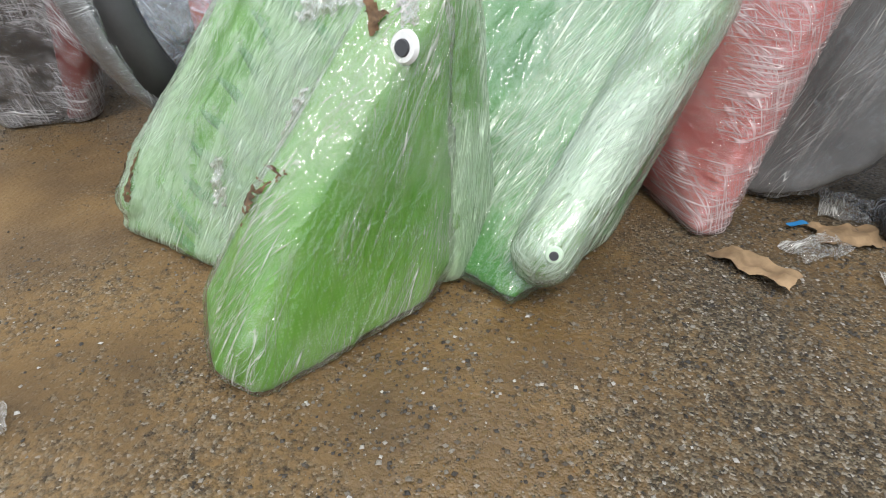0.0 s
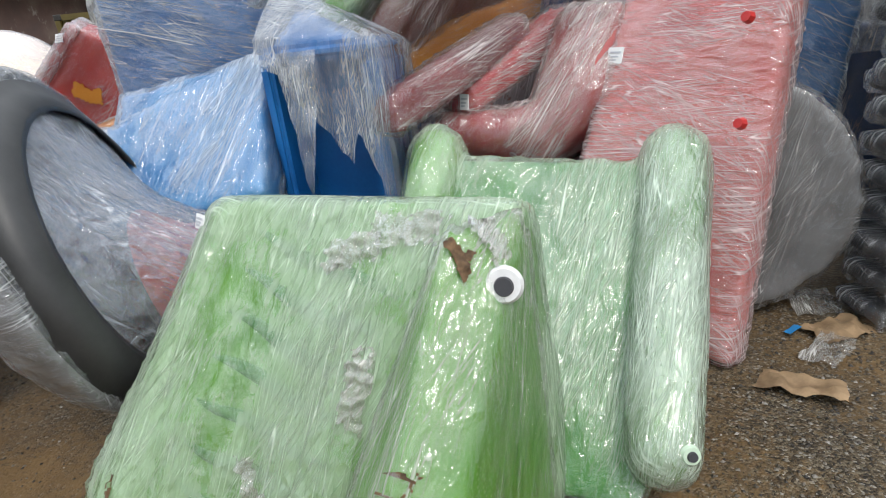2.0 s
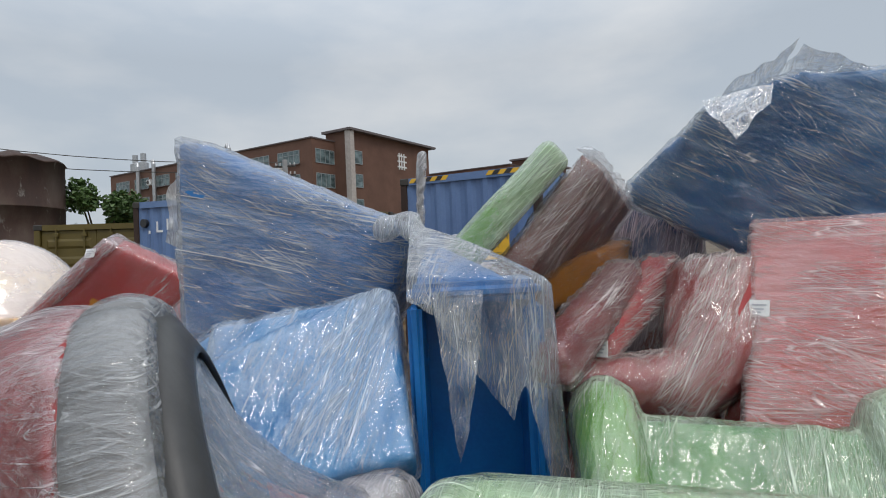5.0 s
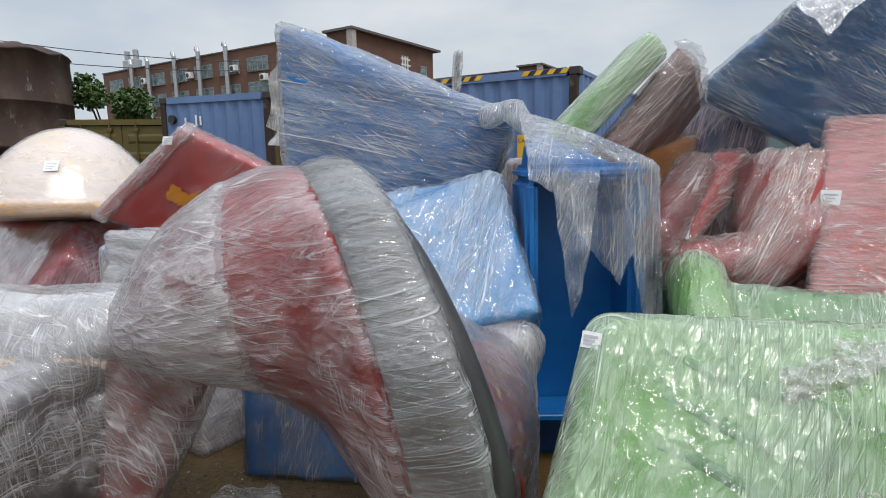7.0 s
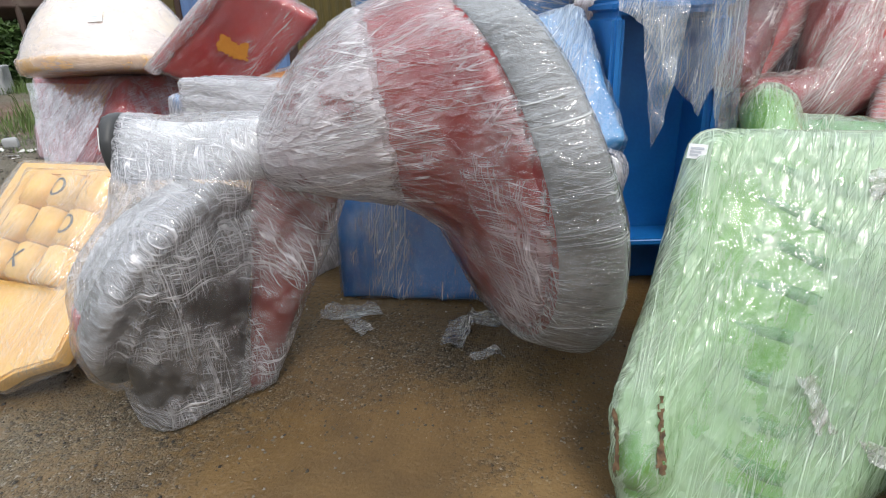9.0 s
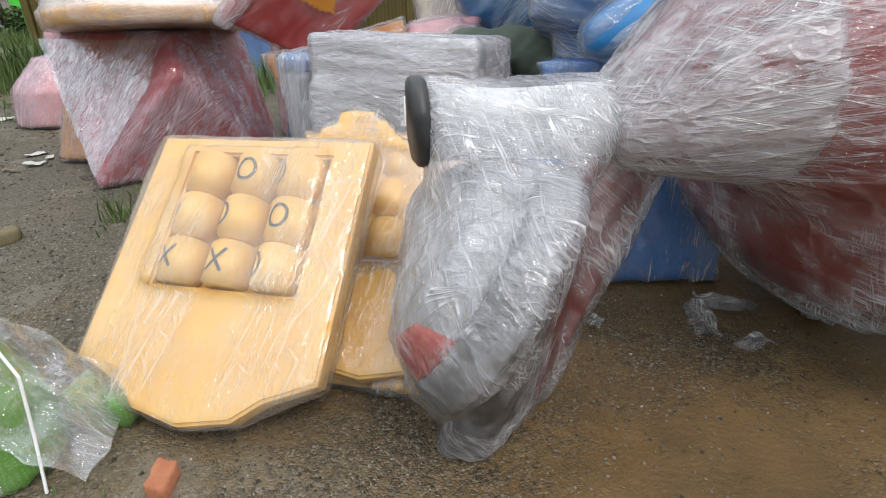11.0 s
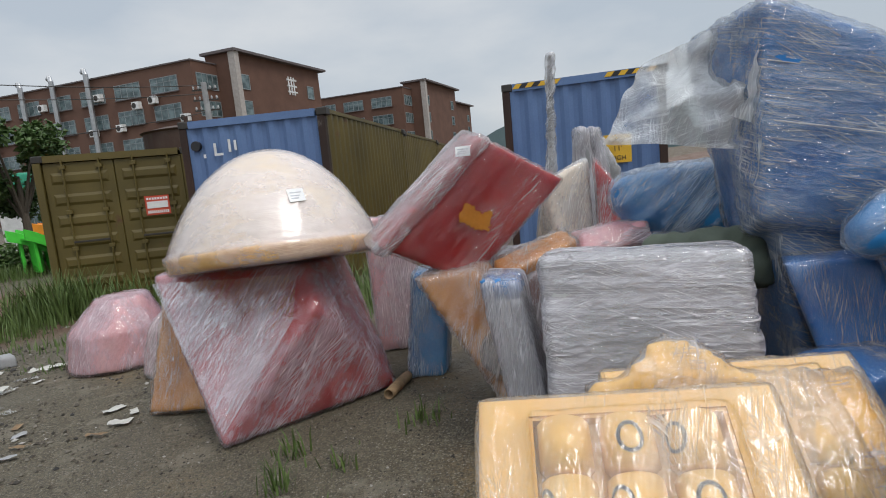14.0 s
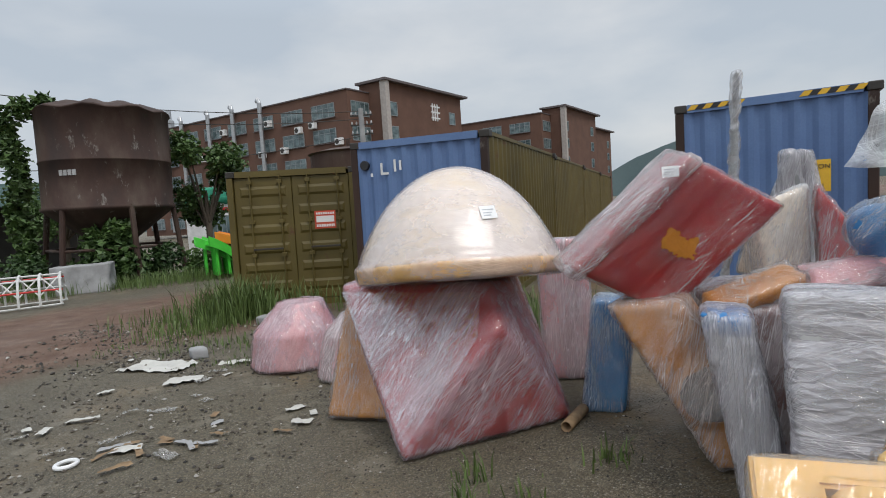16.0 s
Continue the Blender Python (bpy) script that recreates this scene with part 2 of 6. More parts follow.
ROSE = surface("pale_rose_plastic", [(0.3, (0.55, 0.22, 0.24)), (0.7, (0.74, 0.42, 0.42))], 0.45, scale=1.6)
BROWN = surface("brown_plastic", [(0.3, (0.12, 0.04, 0.03)), (0.7, (0.22, 0.08, 0.06))], 0.45, scale=2)
ORANGE = surface("orange_plastic", [(0.3, (0.38, 0.13, 0.01)), (0.7, (0.56, 0.24, 0.03))], 0.42, scale=2)
YELLOW = surface("yellow_plastic", [(0.3, (0.74, 0.40, 0.07)), (0.7, (0.86, 0.54, 0.15))], 0.4, scale=2)
CREAM = surface("cream_plastic", [(0.3, (0.78, 0.64, 0.47)), (0.7, (0.85, 0.76, 0.66))], 0.4, scale=1.5)
BLUE = surface("blue_plastic", [(0.3, (0.004, 0.09, 0.31)), (0.7, (0.010, 0.18, 0.50))], 0.4, scale=1.6)
MID_BLUE = surface("mid_blue_plastic", [(0.3, (0.010, 0.13, 0.36)), (0.7, (0.03, 0.25, 0.52))], 0.42, scale=1.6)
DEEP_BLUE = surface("deep_blue_plastic", [(0.3, (0.006, 0.085, 0.25)), (0.7, (0.014, 0.17, 0.42))], 0.42, scale=1.2)
NAVY = surface("navy_plastic", [(0.3, (0.006, 0.03, 0.10)), (0.7, (0.014, 0.07, 0.22))], 0.45, scale=1.6)
GREY_PL = surface("grey_plastic", [(0.3, grey(0.10)), (0.7, grey(0.26))], 0.6, scale=2.5, bump=0.4)
LIGHT_GREY = surface("light_grey_plastic", [(0.3, grey(0.32)), (0.7, grey(0.5))], 0.5, scale=2)
PALE_GREY = surface("pale_grey_plastic", [(0.3, grey(0.5)), (0.7, grey(0.68))], 0.5, scale=2)
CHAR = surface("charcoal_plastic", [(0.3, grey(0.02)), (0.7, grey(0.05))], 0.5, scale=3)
WHITE_PL = plain("white_plastic", (0.75, 0.75, 0.74), 0.4)
BLACK_PL = plain("black_plastic", (0.02, 0.02, 0.022), 0.4)
PUPIL = plain("dark_grey_pupil", (0.045, 0.045, 0.05), 0.5, grain=120.0)
LABEL = plain("white_paper_label", (0.86, 0.86, 0.85), 0.6)
INK = plain("dark_ink", (0.05, 0.05, 0.06), 0.6)
FAINT = plain("faint_print", (0.5, 0.51, 0.54), 0.6)
MUD = surface("dried_brown_mud", [(0.35, (0.05, 0.03, 0.015)), (0.65, (0.17, 0.10, 0.05))], 0.9, scale=30, bump=0.9)
OLIVE = surface("olive_painted_steel", [(0.3, (0.075, 0.055, 0.009)), (0.7, (0.13, 0.095, 0.019))], 0.55, scale=0.8, grain=40, dirt=(0.09, 0.035, 0.015), dirt_at=0.62)
BLUE_STEEL = surface("blue_painted_steel", [(0.3, (0.085, 0.15, 0.31)), (0.7, (0.14, 0.23, 0.42))], 0.5, scale=0.8, grain=40, dirt=(0.12, 0.07, 0.05), dirt_at=0.68)
RUST = surface("rusty_steel", [(0.25, (0.016, 0.010, 0.008)), (0.5, (0.045, 0.021, 0.014)), (0.75, (0.085, 0.06, 0.045))], 0.8, scale=1.1, grain=30, bump=0.5, dirt=(0.16, 0.145, 0.13), dirt_at=0.60, stretch_by=(1, 1, 0.5))
DARK_STEEL = plain("dark_steel", (0.05, 0.045, 0.04), 0.55, metal=0.4)
GALV = plain("galvanised_steel", (0.42, 0.43, 0.44), 0.4, metal=0.7)
CONCRETE = surface("weathered_concrete", [(0.3, grey(0.24)), (0.7, grey(0.40))], 0.9, scale=2, bump=0.5)


# ---- building helpers ----
def part(name, bm, material, parent, label=""):
    """Links a bmesh (in the parent's own space) as one mesh under its thing."""
    if isinstance(bm, bmesh.types.BMesh):
        me = bpy.data.meshes.new(name)
        bmesh.ops.recalc_face_normals(bm, faces=bm.faces)
        bm.to_mesh(me)
        bm.free()
    else:
        me = bm
    if material:
        me.materials.clear()
        me.materials.append(material)
    ob = new(name, me)
    ob.parent = parent
    return tagged(ob, label)


def thing(name, at, label, category, group="", kind=""):
    ob = new(name)
    ob.matrix_world = at if isinstance(at, Matrix) else pose(*at)
    return tagged(ob, label, category, group, kind)


def box_bm(x0, x1, y0, y1, z0, z1, bevel=0.0, seg=2):
    bm = bmesh.new()
    bmesh.ops.create_cube(bm, size=1)
    for v in bm.verts:
        v.co = Vector((x0 + (v.co.x + 0.5) * (x1 - x0), y0 + (v.co.y + 0.5) * (y1 - y0), z0 + (v.co.z + 0.5) * (z1 - z0)))
    if bevel:
        bmesh.ops.bevel(bm, geom=list(bm.edges), offset=bevel, segments=seg, affect="EDGES")
    return bm


def joined(*bms):
    out = bmesh.new()
    for b in bms:
        me = bpy.data.meshes.new("tmp")
        b.to_mesh(me)
        b.free()
        out.from_mesh(me)
        bpy.data.meshes.remove(me)
    return out


def tube_bm(points, radii, sides=12, cap=True):
    """A round bar through points; radii one number or one each."""
    bm = bmesh.new()
    pts = [Vector(p) for p in points]
    if isinstance(radii, (int, float)):
        radii = [radii] * len(pts)
    rings = []
    ref = Vector((0.13, 0.21, 0.97))
    for i, p in enumerate(pts):
        d = (pts[min(i + 1, len(pts) - 1)] - pts[max(i - 1, 0)]).normalized()
        if abs(d.dot(ref)) > 0.95:
            ref = Vector((0.97, 0.1, 0.2))
        u = d.cross(ref).normalized()
        w = d.cross(u)
        rings.append([bm.verts.new(p + radii[i] * (math.cos(a) * u + math.sin(a) * w)) for a in [2 * math.pi * k / sides for k in range(sides)]])
    for a, b in zip(rings, rings[1:]):
        for k in range(sides):
            bm.faces.new((a[k], a[(k + 1) % sides], b[(k + 1) % sides], b[k]))
    if cap:
        bm.faces.new(rings[0])
        bm.faces.new(rings[-1])
    return bm


def plate(corner, across, up, depth):
    """Eight corners of a slab from one corner and three edges."""
    c, a, u, d = Vector(corner), Vector(across), Vector(up), Vector(depth)
    return [c + i * a + j * u + k * d for i in (0, 1) for j in (0, 1) for k in (0, 1)]


def ring_pts(centre, axis, r, count=20, squash=1.0):
    c, ax = Vector(centre), Vector(axis).normalized()
    u = ax.cross(Vector((0, 0, 1)) if abs(ax.z) < 0.9 else Vector((1, 0, 0))).normalized()
    w = u.cross(ax)
    return [c + r * (math.cos(t) * u + squash * math.sin(t) * w) for t in [2 * math.pi * k / count for k in range(count)]]


def ball_pts(centre, r):
    c = Vector(centre)
    return [c + r * Vector((math.cos(a) * math.cos(e), math.sin(a) * math.cos(e), math.sin(e))) for e in (-1.3, -0.65, 0, 0.65, 1.3) for a in [k * math.pi / 4 for k in range(8)]]


def chain(path, closed_ends=True):
    """Hulls that follow a bent tube: path rows are (centre, axis, radius)."""
    return [ring_pts(*a) + ring_pts(*b) for a, b in zip(path, path[1:])]


def without_crumbs(me):
    """Drops loose crumbs that lie apart from the main skin."""
    n, m = len(me.vertices), len(me.edges)
    e = np.empty(m * 2, dtype=np.int64)
    me.edges.foreach_get("vertices", e)
    e0, e1 = e[::2], e[1::2]
    lab = np.arange(n)
    while True:
        old = lab.copy()
        low = np.minimum(lab[e0], lab[e1])
        np.minimum.at(lab, e0, low)
        np.minimum.at(lab, e1, low)
        lab = lab[lab]
        if (lab == old).all():
            break
    size = np.bincount(lab, minlength=n)[lab]
    crumbs = np.nonzero(size < 0.03 * size.max())[0]
    if len(crumbs):
        bm = bmesh.new()
        bm.from_mesh(me)
        bm.verts.ensure_lookup_table()
        bmesh.ops.delete(bm, geom=[bm.verts[int(i)] for i in crumbs], context="VERTS")
        bm.to_mesh(me)
        bm.free()
    return me


def soft_mesh(hulls, origin, voxel=0.028, rounds=6):
    """One skin over several convex lumps, its edges rounded off."""
    bm = bmesh.new()
    o = Vector(origin)
    for pts in hulls:
        vs = [bm.verts.new(Vector(p) - o) for p in pts]
        res = bmesh.ops.convex_hull(bm, input=vs)
        drop = [g for g in res["geom_interior"] if isinstance(g, bmesh.types.BMVert)]
        bmesh.ops.delete(bm, geom=drop, context="VERTS")
    me = bpy.data.meshes.new("lump")
    bm.to_mesh(me)
    bm.free()
    ob = new("lump", me)
    r = ob.modifiers.new("r", "REMESH")
    r.mode, r.voxel_size = "VOXEL", voxel
    s = ob.modifiers.new("s", "SMOOTH")
    s.factor, s.iterations = 0.5, rounds
    dg = bpy.context.evaluated_depsgraph_get()
    res = bpy.data.meshes.new_from_object(ob.evaluated_get(dg))
    bpy.data.objects.remove(ob)
    bpy.data.meshes.remove(me)
    return without_crumbs(res)


def crumple(me, amount, along, seed, offset=0.0, floor=None, lump=0.35):
    """Pushes a skin in and out: pulled creases along one direction and soft dents."""
    n = len(me.vertices)
    co, no = np.empty(n * 3), np.empty(n * 3)
    me.vertices.foreach_get("co", co)
    me.vertices.foreach_get("normal", no)
    co, no = co.reshape(-1, 3), no.reshape(-1, 3)
    d = Vector(along).normalized()
    out = np.empty(n)
    sd = Vector((seed * 7.3, seed * 3.1, seed * 1.7))
    for i in range(n):
        p = Vector(co[i])
        q = p - d * (p.dot(d) * 0.86)
        out[i] = offset + amount * (1.0 - 2.4 * abs(noise.noise(q * 11 + sd))) + amount * lump * 3 * noise.noise(p * 3.2 + sd)
    co += no * out[:, None]
    if floor is not None:
        co[:, 2] = np.maximum(co[:, 2], floor)
    me.vertices.foreach_set("co", co.ravel())
    me.polygons.foreach_set("use_smooth", [True] * len(me.polygons))
    me.update()
    return me


SEED = [0]


def wrapped(name, base, hulls, material, cover, label, category="wrapped goods", group="", along=(0.2, 0, 1), voxel=0.03, rounds=4, wrinkle=0.006, extra=(), air=0.01, core="body"):
    """A thing in stretch film: a body, further bodies in other colours (name, hulls, material, label), and the film over all."""
    SEED[0] += 1
    th = thing(name, (*base, 0, 0, 0), label, category, group)
    part(core, crumple(soft_mesh(hulls, base, voxel, rounds), wrinkle * 0.4, along, SEED[0], 0, 0.002 - base[2]), material, th)
    every = list(hulls)
    for pname, ph, pm, pl in extra:
        part(pname, crumple(soft_mesh(ph, base, voxel, rounds), wrinkle * 0.4, along, SEED[0] + 0.3, 0, 0.002 - base[2]), pm, th, pl)
        every += ph
    if cover:
        part("plastic_wrap", crumple(soft_mesh(every, base, voxel * 0.8, rounds), wrinkle, along, SEED[0] + 0.7, air + 0.005, 0.001 - base[2]), film(cover, along), th, "clear stretch film pulled tight in creases")
    return th


def skin_point(th, at):
    """The nearest place on a thing's film (or body), in the thing's space, and the way out of it."""
    skins = [c for c in th.children if c.name.startswith("plastic_wrap")] or [c for c in th.children if c.type == "MESH"]
    o = Vector(at) - th.matrix_basis.translation
    bpy.context.view_layer.update()
    best = min((c.closest_point_on_mesh(o) for c in skins), key=lambda h: (h[1] - o).length)
    return best[1], best[2]


def label_on(th, at, normal, w=0.09, h=0.09, up=(0, 0, 1), exact=False):
    """A paper label with grey bars, lying on a thing."""
    n = Vector(normal).normalized()
    u = Vector(up)
    u = (u - n * u.dot(n)).normalized()
    r = u.cross(n)
    o = (Vector(at) - th.matrix_basis.translation if exact else skin_point(th, at)[0]) + n * 0.004
    m = Matrix((r, u, n)).transposed().to_4x4()
    m.translation = o
    b = box_bm(-w / 2, w / 2, -h / 2, h / 2, 0, 0.004)
    b.transform(m)
    lab = part("label", b, LABEL, th, "white paper label")
    bars = joined(*[box_bm(-w * 0.36, w * (0.1 + 0.25 * ((k * 7) % 3) / 2), y - 0.004, y + 0.004, 0.004, 0.006) for k, y in enumerate((-h * 0.25, -h * 0.05, h * 0.2))])
    bars.transform(m)
    part("print", bars, FAINT, lab)


# ---- ground ----
def ground_mesh():
    xs = np.concatenate([np.array([-900, -400, -160, -80, -50, -32, -24]), np.arange(-18, -9.6, 0.24), np.arange(-9.6, 2.6, 0.06), np.array([2.7, 3.2, 4, 6, 10, 16, 30, 60, 150, 400, 900])])
    ys = np.concatenate([np.array([-300, -100, -30, -10, -5, -3]), np.arange(-2, 7.0, 0.06), np.arange(7, 17, 0.24), np.array([18, 20, 23, 27, 33, 42, 60, 90, 150, 300, 600, 1200])])
    verts = []
    for y in ys:
        for x in xs:
            p = Vector((x, y, 0))
            near = 1.0 if -10 < x < 2.7 and -2 < y < 7 else 0.6
            h = 0.02 * noise.noise(p * 0.9) + 0.012 * noise.noise(p * 3.1) + near * 0.007 * noise.noise(p * 9.0) - 0.006
            verts.append((x, y, h if abs(x) < 40 and abs(y) < 60 else 0.0))
    w = len(xs)
    faces = [(j * w + i, j * w + i + 1, (j + 1) * w + i + 1, (j + 1) * w + i) for j in range(len(ys) - 1) for i in range(w - 1)]
    me = bpy.data.meshes.new("ground")
    me.from_pydata(verts, [], faces)
    me.polygons.foreach_set("use_smooth", [True] * len(me.polygons))
    return me


def ground_mat(n, l, out):
    v = mapped(n, l, (1, 1, 1))
    mudc = ramp_node(n, l, noise_node(n, l, 1.7, 6, v), [(0.3, (0.066, 0.037, 0.011)), (0.52, (0.135, 0.078, 0.025)), (0.75, (0.205, 0.126, 0.047))])
    cells = n.new("ShaderNodeTexVoronoi")
    cells.inputs["Scale"].default_value = 110
    l.new(v, cells.inputs["Vector"])
    sep = n.new("ShaderNodeSeparateColor")
    l.new(cells.outputs["Color"], sep.inputs[0])
    grit = ramp_node(n, l, sep.outputs[0], [(0.0, (0.006, 0.005, 0.003)), (0.3, (0.036, 0.023, 0.009)), (0.6, (0.085, 0.062, 0.034)), (0.9, (0.16, 0.13, 0.085)), (1.0, (0.30, 0.275, 0.235))])
    # gravel lies in patches; the mud is bare elsewhere, and the yard grows greyer away to the west
    patch = mix_node(n, l, 0.4, noise_node(n, l, 0.8, 6, v, 0.62), noise_node(n, l, 38, 4, v, 0.6))
    xyz = n.new("ShaderNodeSeparateXYZ")
    l.new(v, xyz.inputs[0])
    west = n.new("ShaderNodeMapRange")
    west.inputs["From Min"].default_value, west.inputs["From Max"].default_value = -3.4, -5.6
    l.new(xyz.outputs[0], west.inputs["Value"])
    add = n.new("ShaderNodeMath")
    add.operation = "MULTIPLY_ADD"
    l.new(west.outputs[0], add.inputs[0])
    add.inputs[1].default_value = 0.17
    l.new(patch, add.inputs[2])
    east = n.new("ShaderNodeMapRange")
    east.inputs["From Min"].default_value, east.inputs["From Max"].default_value = -0.75, 0.25
    l.new(xyz.outputs[0], east.inputs["Value"])
    add2 = n.new("ShaderNodeMath")
    add2.operation = "MULTIPLY_ADD"
    l.new(east.outputs[0], add2.inputs[0])
    add2.inputs[1].default_value = 0.10
    l.new(add.outputs[0], add2.inputs[2])
    gf = ramp_node(n, l, add2.outputs[0], [(0.505, grey(0.06)), (0.64, grey(0.95))])
    c = mix_node(n, l, gf, mudc, grit)
    c = mix_node(n, l, mix_node(n, l, 1.0, west.outputs[0], grey(0.7), "MULTIPLY"), c, mix_node(n, l, 0.5, c, (0.15, 0.14, 0.10)))
    # pale dried silt lies in ragged patches out in the yard
    silt = ramp_node(n, l, noise_node(n, l, 2.2, 8, v, 0.68), [(0.56, grey(0)), (0.61, grey(0.5))])
    c = mix_node(n, l, mix_node(n, l, 1.0, silt, west.outputs[0], "MULTIPLY"), c, (0.21, 0.185, 0.14))
    # a red-brown dirt track crosses beyond the litter
    track = n.new("ShaderNodeMath")
    track.operation = "MULTIPLY_ADD"
    l.new(xyz.outputs[0], track.inputs[0])
    track.inputs[1].default_value = -1.05
    l.new(xyz.outputs[1], track.inputs[2])
    wob = n.new("ShaderNodeMath")
    wob.operation = "MULTIPLY_ADD"
    l.new(noise_node(n, l, 0.7, 5, v), wob.inputs[0])
    wob.inputs[1].default_value = 4.0
    l.new(track.outputs[0], wob.inputs[2])
    scaled = n.new("ShaderNodeMath")
    scaled.operation = "MULTIPLY"
    scaled.inputs[1].default_value = 1 / 40
    l.new(wob.outputs[0], scaled.inputs[0])
    tf = ramp_node(n, l, scaled.outputs[0], [(0.52, grey(0)), (0.57, grey(0.85)), (0.76, grey(0.85)), (0.80, grey(0))])
    c = mix_node(n, l, tf, c, ramp_node(n, l, noise_node(n, l, 2.5, 7, v), [(0.35, (0.10, 0.045, 0.026)), (0.55, (0.16, 0.088, 0.058)), (0.75, (0.24, 0.17, 0.125))]))
    wet = ramp_node(n, l, noise_node(n, l, 0.55, 4, v), [(0.40, grey(0.30)), (0.58, grey(0.85))])
    p = n.new("ShaderNodeBsdfPrincipled")
    l.new(c, p.inputs["Base Color"])
    l.new(mix_node(n, l, 0.5, wet, mix_node(n, l, gf, wet, grey(0.8))), p.inputs["Roughness"])
    h = mix_node(n, l, gf, noise_node(n, l, 45, 5, v), ramp_node(n, l, cells.outputs["Distance"], [(0.0, grey(1)), (0.7, grey(0))]))
    l.new(bump_node(n, l, h, 0.9, 0.011), p.inputs["Normal"])
    l.new(p.outputs[0], out.inputs[0])


gm = ground_mesh()
gm.materials.append(mat("muddy_gravel", ground_mat))
tagged(new("ground", gm), "wet brown mud yard with loose grey gravel", "ground", kind="structure")

# ---- the two green seesaw bodies ----
def eye_on(th, at, normal, r, white=None):
    o = skin_point(th, at)[0]
    m = look(o, o - Vector(normal))
    w = bmesh.new()
    bmesh.ops.create_cone(w, cap_ends=True, segments=32, radius1=r, radius2=r * 0.86, depth=0.014, matrix=m @ pose(0, 0, 0.004))
    e = part("eye", w, white or WHITE_PL, th, "round white plastic eye")
    b = bmesh.new()
    bmesh.ops.create_cone(b, cap_ends=True, segments=28, radius1=r * 0.52, radius2=r * 0.46, depth=0.008, matrix=m @ pose(0, -r * 0.05, 0.015))
    part("pupil", b, PUPIL, e, "black dotted pupil")


WING = [(-2.2, 1.16, 0.02), (-2.22, 1.3, 0.3), (-1.82, 1.82, 1.06), (-1.72, 2.0, 1.0), (-0.82, 1.60, 1.05), (-0.78, 1.72, 1.0), (-0.74, 1.5, 0.04), (-0.7, 1.8, 0.0), (-2.1, 1.5, 0.0), (-1.6, 1.14, 0.02)]
SNOUT = [(-1.0, 1.46, 1.05), (-0.80, 1.57, 1.07), (-1.12, 1.02, 0.60), (-0.98, 1.0, 0.5), (-1.28, 0.84, 0.24), (-1.04, 0.76, 0.20), (-1.27, 0.78, 0.0), (-1.0, 0.74, 0.0), (-1.14, 0.70, 0.08), (-0.76, 1.34, 0.04), (-1.46, 1.05, 0.02), (-1.36, 1.0, 0.25), (-0.75, 1.52, 0.1)]
roll = ball_pts((-1.80, 1.81, 0.99), 0.075) + ball_pts((-2.14, 1.24, 0.14), 0.085)
g1 = wrapped("green_play_figure", (-1.5, 1.5, 0), [WING], GREEN, None, "green foam play figure wrapped in torn stretch film", "play figure", along=(0.35, 0.3, 1), voxel=0.022, rounds=3, wrinkle=0.004, core="wing",
             extra=[("snout", [SNOUT], GREEN, "long green snout"), ("edge_roll", [roll], GREEN, "rounded side edge")])
# slanting ribs stand a little proud of the wing's face
for k in range(9):
    h = 0.10 + 0.105 * k
    p = Vector((-2.2, 1.10, 0.02)).lerp(Vector((-1.82, 1.76, 1.06)), h) + Vector((0.14, 0.0, 0))
    q = p.lerp(Vector((-1.5, 1.05, 0.02)).lerp(Vector((-0.95, 1.50, 1.05)), max(0.02, h - 0.16)), 0.9)
    run = []
    for m in range(15):
        o, out = skin_point(g1, p.lerp(q, m / 14) + Vector((0, 0, 0.014 * math.sin(0.6 * m + k))))
        run.append(o - out * 0.013)
    rib = tube_bm(run, [0.010 + 0.018 * math.sin(math.pi * m / 14) for m in range(15)], 10)
    for f in rib.faces:
        f.smooth = True
    part("rib", rib, GREEN_DEEP, g1)
part("plastic_wrap", crumple(soft_mesh([WING, roll], (-1.5, 1.5, 0), 0.019, 4), 0.003, (0.35, 0.3, 1), 3.7, 0.019, 0.001), film("green", (0.35, 0.3, 1)), g1, "milky stretch film over the wing")
part("plastic_wrap", crumple(soft_mesh([SNOUT], (-1.5, 1.5, 0), 0.019, 6), 0.003, (0.35, 0.6, 0.8), 4.7, 0.013, 0.001), film("snout", (0.25, 0.6, 0.75)), g1, "clear film over the snout")
eye_on(g1, (-0.84, 1.36, 0.93), (-0.1, -0.9, 0.25), 0.05)
label_on(g1, (-1.86, 1.76, 1.0), (-0.55, -0.75, 0.35), 0.06, 0.05)

g2 = wrapped("green_play_figure", (-0.75, 2.1, 0), [
    [(-1.3, 2.6, 0.98), (-0.1, 2.38, 0.92), (-0.1, 2.66, 0.8), (-1.3, 2.85, 0.9), (-1.35, 1.72, 0.05), (-0.5, 1.46, 0.03), (-1.3, 2.1, 0.0), (-0.3, 2.1, 0.03)],
], GREEN_DEEP, "half", "green play figure bound in milky stretch film", "play figure", along=(0.3, 0.6, 0.7), voxel=0.026, rounds=4, wrinkle=0.008,
    extra=[("side_ridge", [ball_pts((-0.2, 2.44, 0.93), 0.13) + ball_pts((-0.42, 1.54, 0.24), 0.10)], GREEN, "rounded green ridge"),
           ("side_ridge", [ball_pts((-1.2, 2.64, 0.98), 0.13) + ball_pts((-1.3, 1.76, 0.24), 0.11)], GREEN, "")])
part("plastic_wrap", crumple(soft_mesh([ball_pts((-0.2, 2.44, 0.93), 0.13) + ball_pts((-0.42, 1.54, 0.24), 0.10)], (-0.75, 2.1, 0), 0.022, 3), 0.006, (0.2, 0.8, 0.6), 91, 0.022), film("ridge", (0.2, 0.8, 0.6)), g2, "thick milky film over the ridge")
